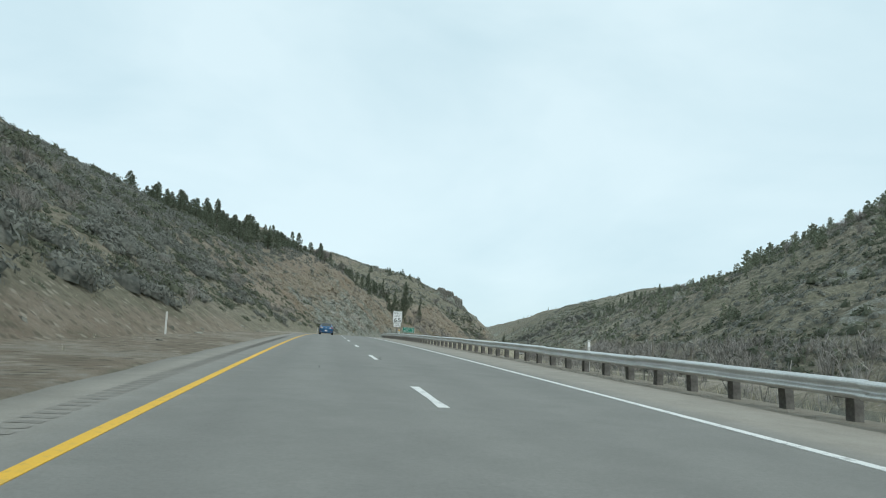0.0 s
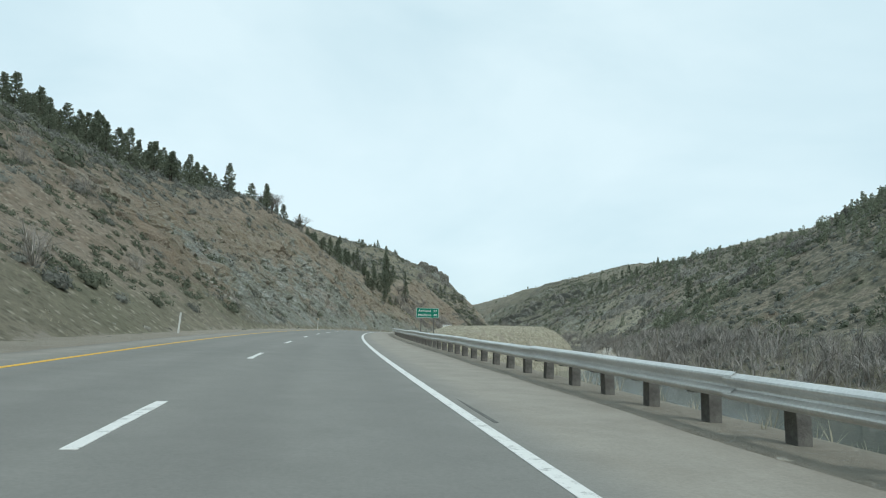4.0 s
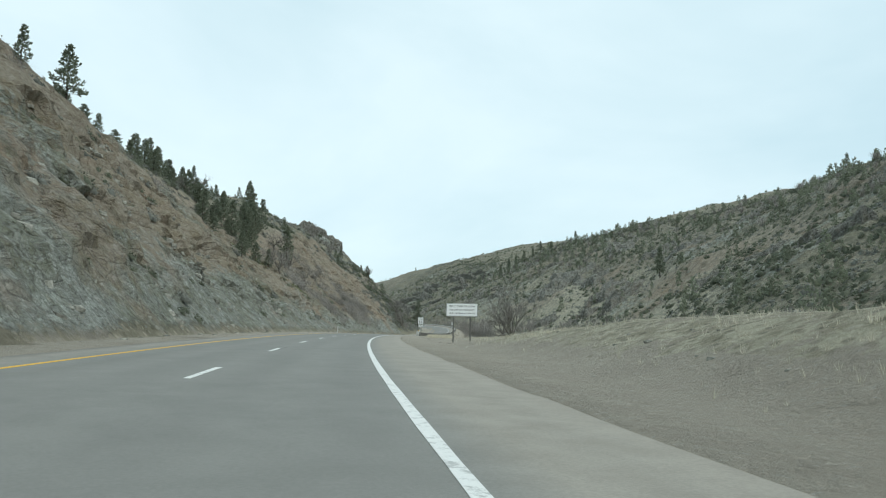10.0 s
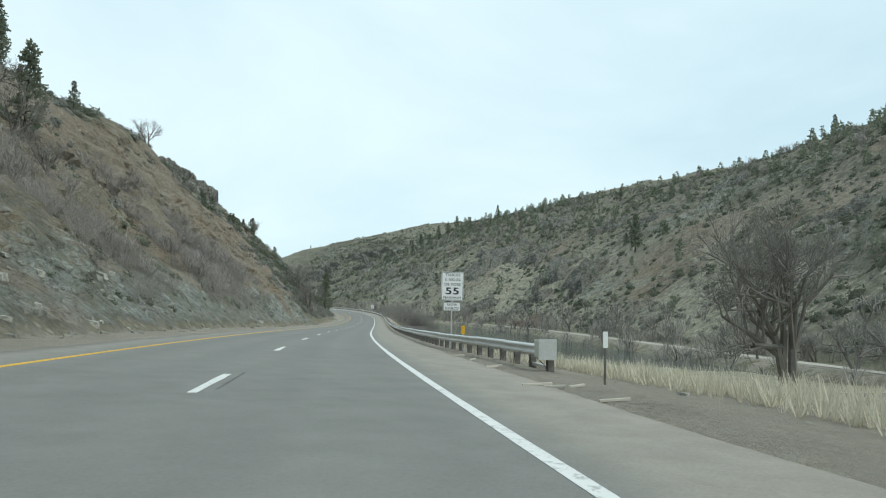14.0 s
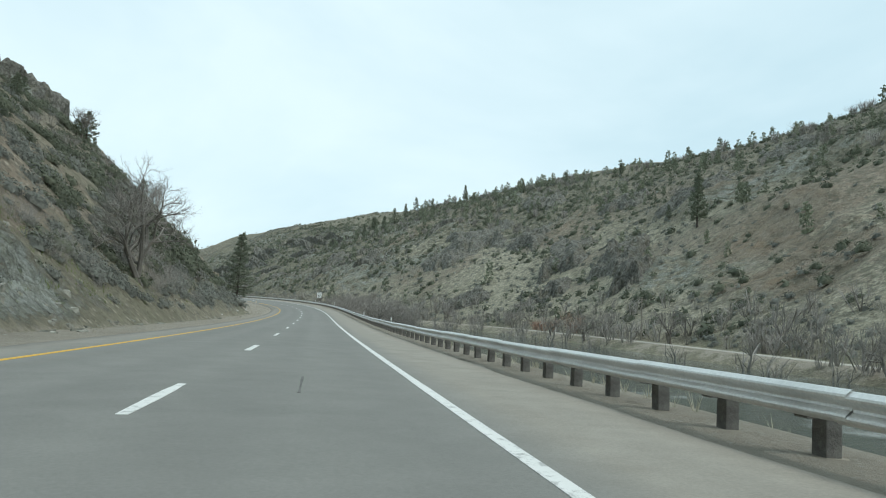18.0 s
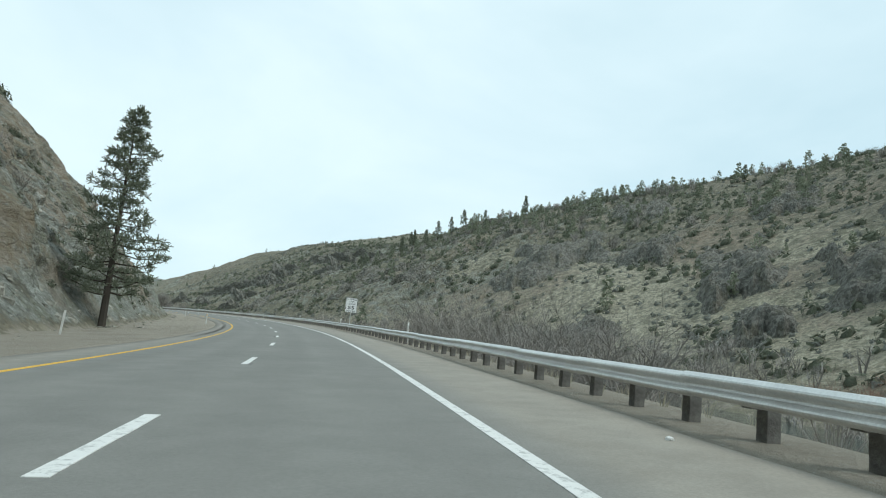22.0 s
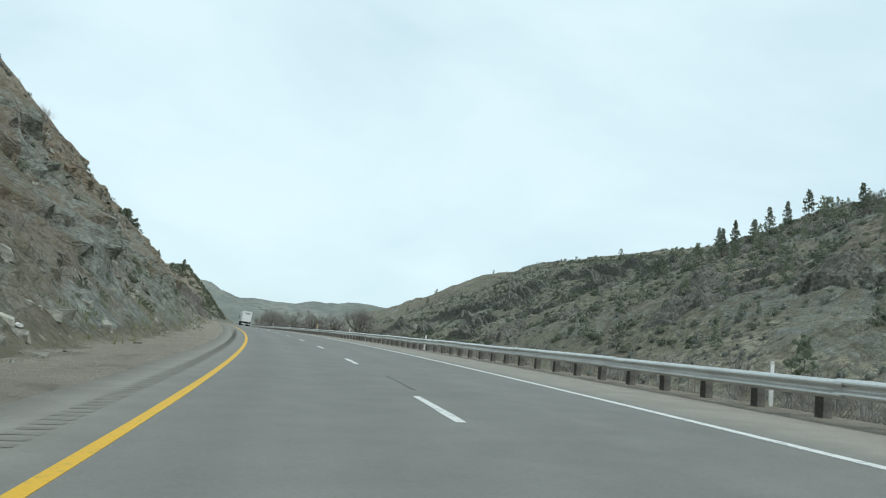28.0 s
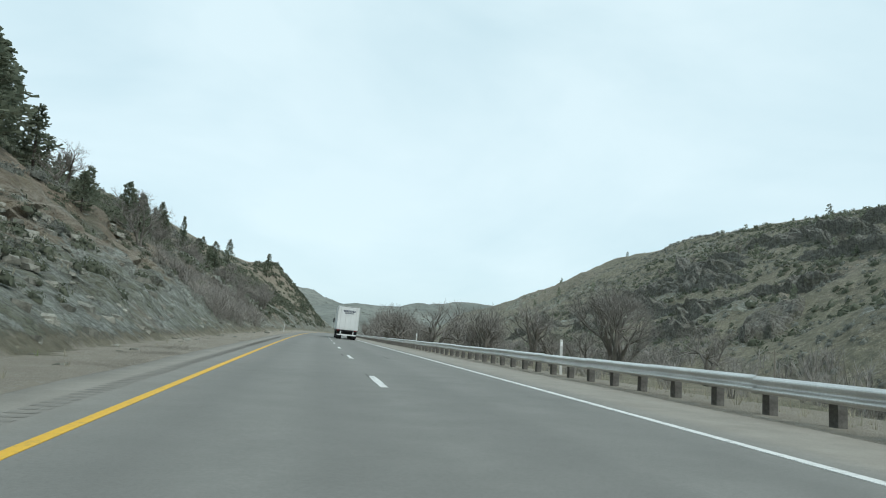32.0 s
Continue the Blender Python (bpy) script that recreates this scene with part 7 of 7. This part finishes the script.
pines = [conifer_thing("conifer", (300 + i, 44, 13, 3, 0.052, 0.05 + 0.035 * i, 0.24 + 0.045 * (i % 3), 0.78 + 0.12 * (i % 4), 0.24),
                       "olive green conifer on the dry hillside", sized(stand(*su), h))
         for i, (su, h) in enumerate((((258, -48), 8.5), ((294, -42), 7.5), ((330, -33), 7.0), ((264, -76), 9.0), ((448, -50), 9.5)))]


def grove(n, s0, s1, d0, d1, h0, h1, seed):
    rng = np.random.default_rng(seed)
    for _ in range(n):
        s = rng.uniform(s0, s1)
        u = left_toe(s) - rng.uniform(d0, d1)
        plant(pines[rng.integers(0, 5)], stand(s, float(u), float(ground_height(s, u)) - 0.15, rng.uniform(0, 360)), rng.uniform(h0, h1), rng.uniform(0.95, 1.6))


grove(54, 215, 345, 38, 62, 3.5, 8.0, 1)
grove(30, 235, 345, 60, 100, 4, 8, 2)
grove(44, 345, 425, 24, 60, 3, 8, 3)
grove(13, 366, 386, 13, 28, 3.2, 5.6, 11)
grove(18, 884, 985, 14, 40, 3, 6, 12)
grove(10, 560, 700, 88, 125, 4, 7, 5)
grove(10, 535, 595, 18, 42, 2.5, 5, 6)
grove(6, 690, 800, 34, 60, 3, 6, 7)
grove(22, 895, 1080, 16, 60, 2.5, 6.5, 8)
grove(22, 188, 232, 40, 75, 3.5, 7.5, 10)
grove(10, -30, 180, 80, 130, 1.4, 2.4, 9)
STANDING = ((270, -80, 8.8), (346, -80, 9.2), (428, -59, 6.4), (201, -46, 5.5), (236, -51, 8.6), (309, -72, 8.9), (274, -45, 8.4), (287, -39, 7.2),
            (318, -40, 4.8), (321, -33, 4.2), (407, -52, 5.4), (400, -57.6, 7.3), (375, -39, 3.7), (397, -31, 6), (455, -53, 9.7), (420, -30, 9), (862, -18, 3),
            (1044, -60, 8.8), (1058, -56, 7.1), (1077, -43, 9.8), (1141, -37, 11.8), (943, 193, 12), (958, 212, 13.5), (954, 219, 13), (965, 248, 12.4), (959, 255, 13.4),
            (961, 234, 13.8), (993, 230, 11.2), (840, 247, 8.3), (805, 241, 7.8), (744, 253, 8.6), (786, 262, 8.8), (628, 129, 18), (651, 144, 5.7), (920, 246, 13), (898, 264, 14),
            (866, -27, 8.5), (862, -25, 7.5), (870, -28, 8), (873, -26, 6), (860, -28, 7), (640, 265, 11), (606, -107, 7), (426, -39, 8.5), (456, -42, 4.6))
for s, u, h in STANDING:
    plant(pines[int(s) % 5], stand(s, u, float(ground_height(s, u)) - 0.15, s * 7 % 360), h, 1.5 if 855 < s < 880 and u < 0 else 0.95)


def small_conifer(seed):
    """A light conifer for far slopes: trunk and needle tufts in one."""
    bm, V, F = pine(seed, 17, 5, 3, 0.115, 0.03 + 0.03 * (seed % 3), 0.28 + 0.04 * (seed % 4), 0.75, 0.3)
    bm.free()
    q = np.array([(-0.012, 0, -0.03), (0.012, 0, -0.03), (0.006, 0, 0.8), (-0.006, 0, 0.8)])
    return np.concatenate([V, q, q[:, [1, 0, 2]]]), np.concatenate([F, len(V) + np.arange(8).reshape(2, 4)])


round_trees = [shrub_template(54, 0.2, RNG, 1.15, 5, 3) for _ in range(5)]
far_pines = [small_conifer(700 + i) for i in range(5)]
p1, s, u = spots(620, 150, 1500, 80, 380, RNG, lambda s, u, rock, earth, gravel: np.where(s > 980, 0.2, 1) * (0.25 + 0.75 * clumpy(s, u, 140, 60)), 0.2)
p2, s, u = spots(1000, 300, 1200, 165, 300, RNG, lambda s, u, rock, earth, gravel: np.where(s > 970, 0.12, 1), 0.2)
p3, s, u = spots(260, -50, 360, 85, 270, RNG, lambda s, u, rock, earth, gravel: 0.3 + 0.7 * clumpy(s, u, 142, 45), 0.2)
p4, s, u = spots(300, 330, 700, 82, 230, RNG, lambda s, u, rock, earth, gravel: (0.2 + 0.8 * clumpy(s, u, 147, 50)) * np.interp(s, [560, 640], [1, 0.5]), 0.2)
far_p = np.concatenate([p1, p2, p3, p4])[:, :3]
p, s, u = spots(2300, 60, 980, 82, 280, RNG, lambda s, u, rock, earth, gravel: (0.15 + 0.85 * clumpy(s, u, 141, 50)) * (0.5 + 0.5 * smooth(110, 190, u)), 0.2)
p2_, s, u = spots(420, 200, 1150, 200, 300, RNG, lambda s, u, rock, earth, gravel: np.where(s > 960, 0.25, 1), 0.2)
p3_, s, u = spots(700, 330, 800, 78, 230, RNG, lambda s, u, rock, earth, gravel: (0.12 + 0.88 * clumpy(s, u, 146, 45, 0.08)) * np.interp(s, [560, 640], [1, 0.55]), 0.2)
p = np.concatenate([p, p2_, p3_])
tagged(scatter("junipers", round_trees, p, RNG.uniform(1.0, 2.6, len(p)), DARK_SHRUB, RNG), "round dark green junipers across the river", "tree", kind="stuff")
tagged(scatter("far_conifers", far_pines, far_p, 2.5 + RNG.random(len(far_p)) ** 2 * 6.5, NEEDLES, RNG), "scattered conifers on the slope across the river", "tree", kind="stuff")

conifer_thing("ponderosa_pine", (77, 84, 20, 9, 0.024, 0.15, 0.225, 0.74, 0.085), "tall ragged pine on the inside of the bend",
              sized(stand(605.5, -12.1, float(ground_height(605.5, -12.1)) - 0.2), 16.4), None, "tall roadside pines")

oaks = [bare_thing("leafless_oak", sized(stand(523.0, -15.2, float(ground_height(523.0, -15.2)) - 0.1), 9.6, 1.0), "spreading leafless grey oak on the slope", "leafless trees", 501, 6, 0.62, 2),
        bare_thing("leafless_oak", sized(stand(504.0, -10.9, float(ground_height(504.0, -10.9)) - 0.1), 7.6, 1.05), "leafless grey oak with a pale forked trunk low on the slope", "leafless trees", 504, 6, 0.6, 2),
        bare_thing("leafless_tree", sized(stand(386, 24.6, float(ground_height(386, 24.6)) - 0.1), 10.8, 0.8), "leafless dark tree on the river bank", "leafless trees", 502, 6, 0.5, 3, 1.0),
        bare_thing("leafless_tree", sized(stand(882, 30, float(ground_height(882, 30)) - 0.1), 12, 1.0), "tall leafless tree on the river bank", "leafless trees", 503, 6, 0.46, 3, 1.0)]


light_oaks = [bare_thing("leafless_tree", sized(stand(*q, float(ground_height(*q)) - 0.1), 5.5, 1.2), "leafless grey tree above the river", "leafless trees", 510 + i, 5, 0.52, 2, 0.8)
              for i, q in enumerate(((620.0, 17.0), (655.0, 15.5), (700.0, 17.5)))]


def bare_grove(n, s0, s1, u0, u1, h0, h1, seed):
    rng = np.random.default_rng(seed)
    for _ in range(n):
        s, u = rng.uniform(s0, s1), rng.uniform(u0, u1)
        plant(light_oaks[rng.integers(0, 3)], stand(s, float(u), float(ground_height(s, u)) - 0.1, rng.uniform(0, 360)), rng.uniform(h0, h1), rng.uniform(0.9, 1.3))


bare_grove(12, 545, 660, 13, 23, 3.0, 6.5, 21)
bare_grove(13, 600, 618, 17, 23, 5.5, 7.2, 28)
bare_grove(30, 400, 900, 55, 74, 4, 8, 22)
bare_grove(40, 870, 1150, 12, 60, 5, 9, 23)
bare_grove(46, 900, 1180, 11, 34, 6, 11, 29)
bare_grove(22, 700, 1250, 170, 260, 3, 6, 24)
bare_grove(8, 330, 560, -60, -26, 4, 7, 25)
bare_grove(8, 284, 335, -46, -38, 4, 6.5, 30)
for s, u, h in ((385, -21, 5.2), (388.5, -24, 4.4), (412, -27, 6.0), (408, -22, 3.6), (419, -33, 5)):
    plant(light_oaks[int(s) % 3], stand(s, u, float(ground_height(s, u)) - 0.1, s * 11 % 360), h, 1.1)
bare_grove(16, 866, 960, -24, -11, 2.5, 5, 26)
bare_grove(10, 900, 1100, -30, -10, 3, 6, 27)

# ---------------------------------------------------------------- litter and marks
def litter(s, u, r, label):
    bm = bmesh.new()
    bmesh.ops.create_icosphere(bm, subdivisions=2, radius=r)
    for v in bm.verts:
        v.co = v.co * (1 + 0.5 * noise.noise(v.co * (2.0 / r))) * 1.0
        v.co.z *= 0.55
    z = float(ground_height(s, u))
    o = new("litter", bpy.data.meshes.new("litter"))
    bm.to_mesh(o.data)
    bm.free()
    o.data.materials.append(LITTER)
    o.matrix_basis = stand(s, u, z + r * 0.3, s * 31 % 360)
    tagged(o, label, "litter", "roadside litter")


for s, u, r in ((246, 12.5, 0.16), (241, 15.5, 0.2), (252, 21, 0.15), (530, -8.3, 0.12), (548, -8.6, 0.14), (724, -8.4, 0.16), (728, -9.0, 0.13), (560, 5.6, 0.05), (779, -8.0, 0.15), (500, 7.0, 0.1)):
    litter(s, u, r, "crumpled white plastic litter on the verge")

def splinter(s, u, l, turn):
    bm = box_bm(-l / 2, -0.045, 0, l / 2, 0.045, 0.045, 0.008)
    for v in bm.verts:
        v.co.y *= 1 - 0.7 * abs(v.co.x) / l
        v.co.z += 0.02 * math.sin(v.co.x * 5 / l)
    me = bpy.data.meshes.new("wood_splinter")
    bm.to_mesh(me)
    bm.free()
    me.materials.append(PALE_WOOD)
    o = new("wood_splinter", me)
    q = deck(s, u, 0.0)
    o.matrix_basis = pose(float(q[0]), float(q[1]), max(float(q[2]), float(at(s, u, ground_height(s, u))[2])) + 0.004, 0, 0, math.degrees(float(heading(s))) + turn)
    tagged(o, "pale splintered piece of wood on the shoulder", "wood", "wood splinters on the shoulder")


for s, u, l, turn in ((366.0, 5.75, 0.62, 8), (365.7, 6.0, 0.4, -14), (366.0, 6.55, 0.4, 25), (363.6, 6.3, 0.55, 4), (377, 6.1, 0.5, 10), (371.6, 6.2, 0.45, -6), (371.0, 6.0, 0.38, 20), (374.5, 6.15, 0.3, 40)):
    splinter(s, u, l, turn)

# rumble strip in the left shoulder
V, F = [], []
for i in range(int(1000 / 0.31)):
    s = -45 + 0.31 * i
    if 100 < s < 590:
        continue
    q = deck(np.array([s, s, s + 0.15, s + 0.15]), np.array([-4.5, -4.18, -4.18, -4.5]), 0.004)
    F.append([len(V) + j for j in range(4)])
    V += q.tolist()
rumble = quads_mesh("rumble_strip", V, F, GROOVE, None, road)
tagged(rumble, "milled rumble strip grooves", kind="stuff")

# sealed cracks and scars beside the lane line
rng = np.random.default_rng(5)
for i in range(60):
    s0 = rng.uniform(-20, 900)
    l, u0 = rng.uniform(0.5, 4.0), rng.choice([0.14, -0.2, 0.16, 1.7, -1.8, 3.85]) + rng.normal() * 0.06
    strip("crack_seal", s0, s0 + l, u0 - 0.018, u0 + 0.022, 0.004, TAR, road, 0.25, "", 0.02, 200 + i)
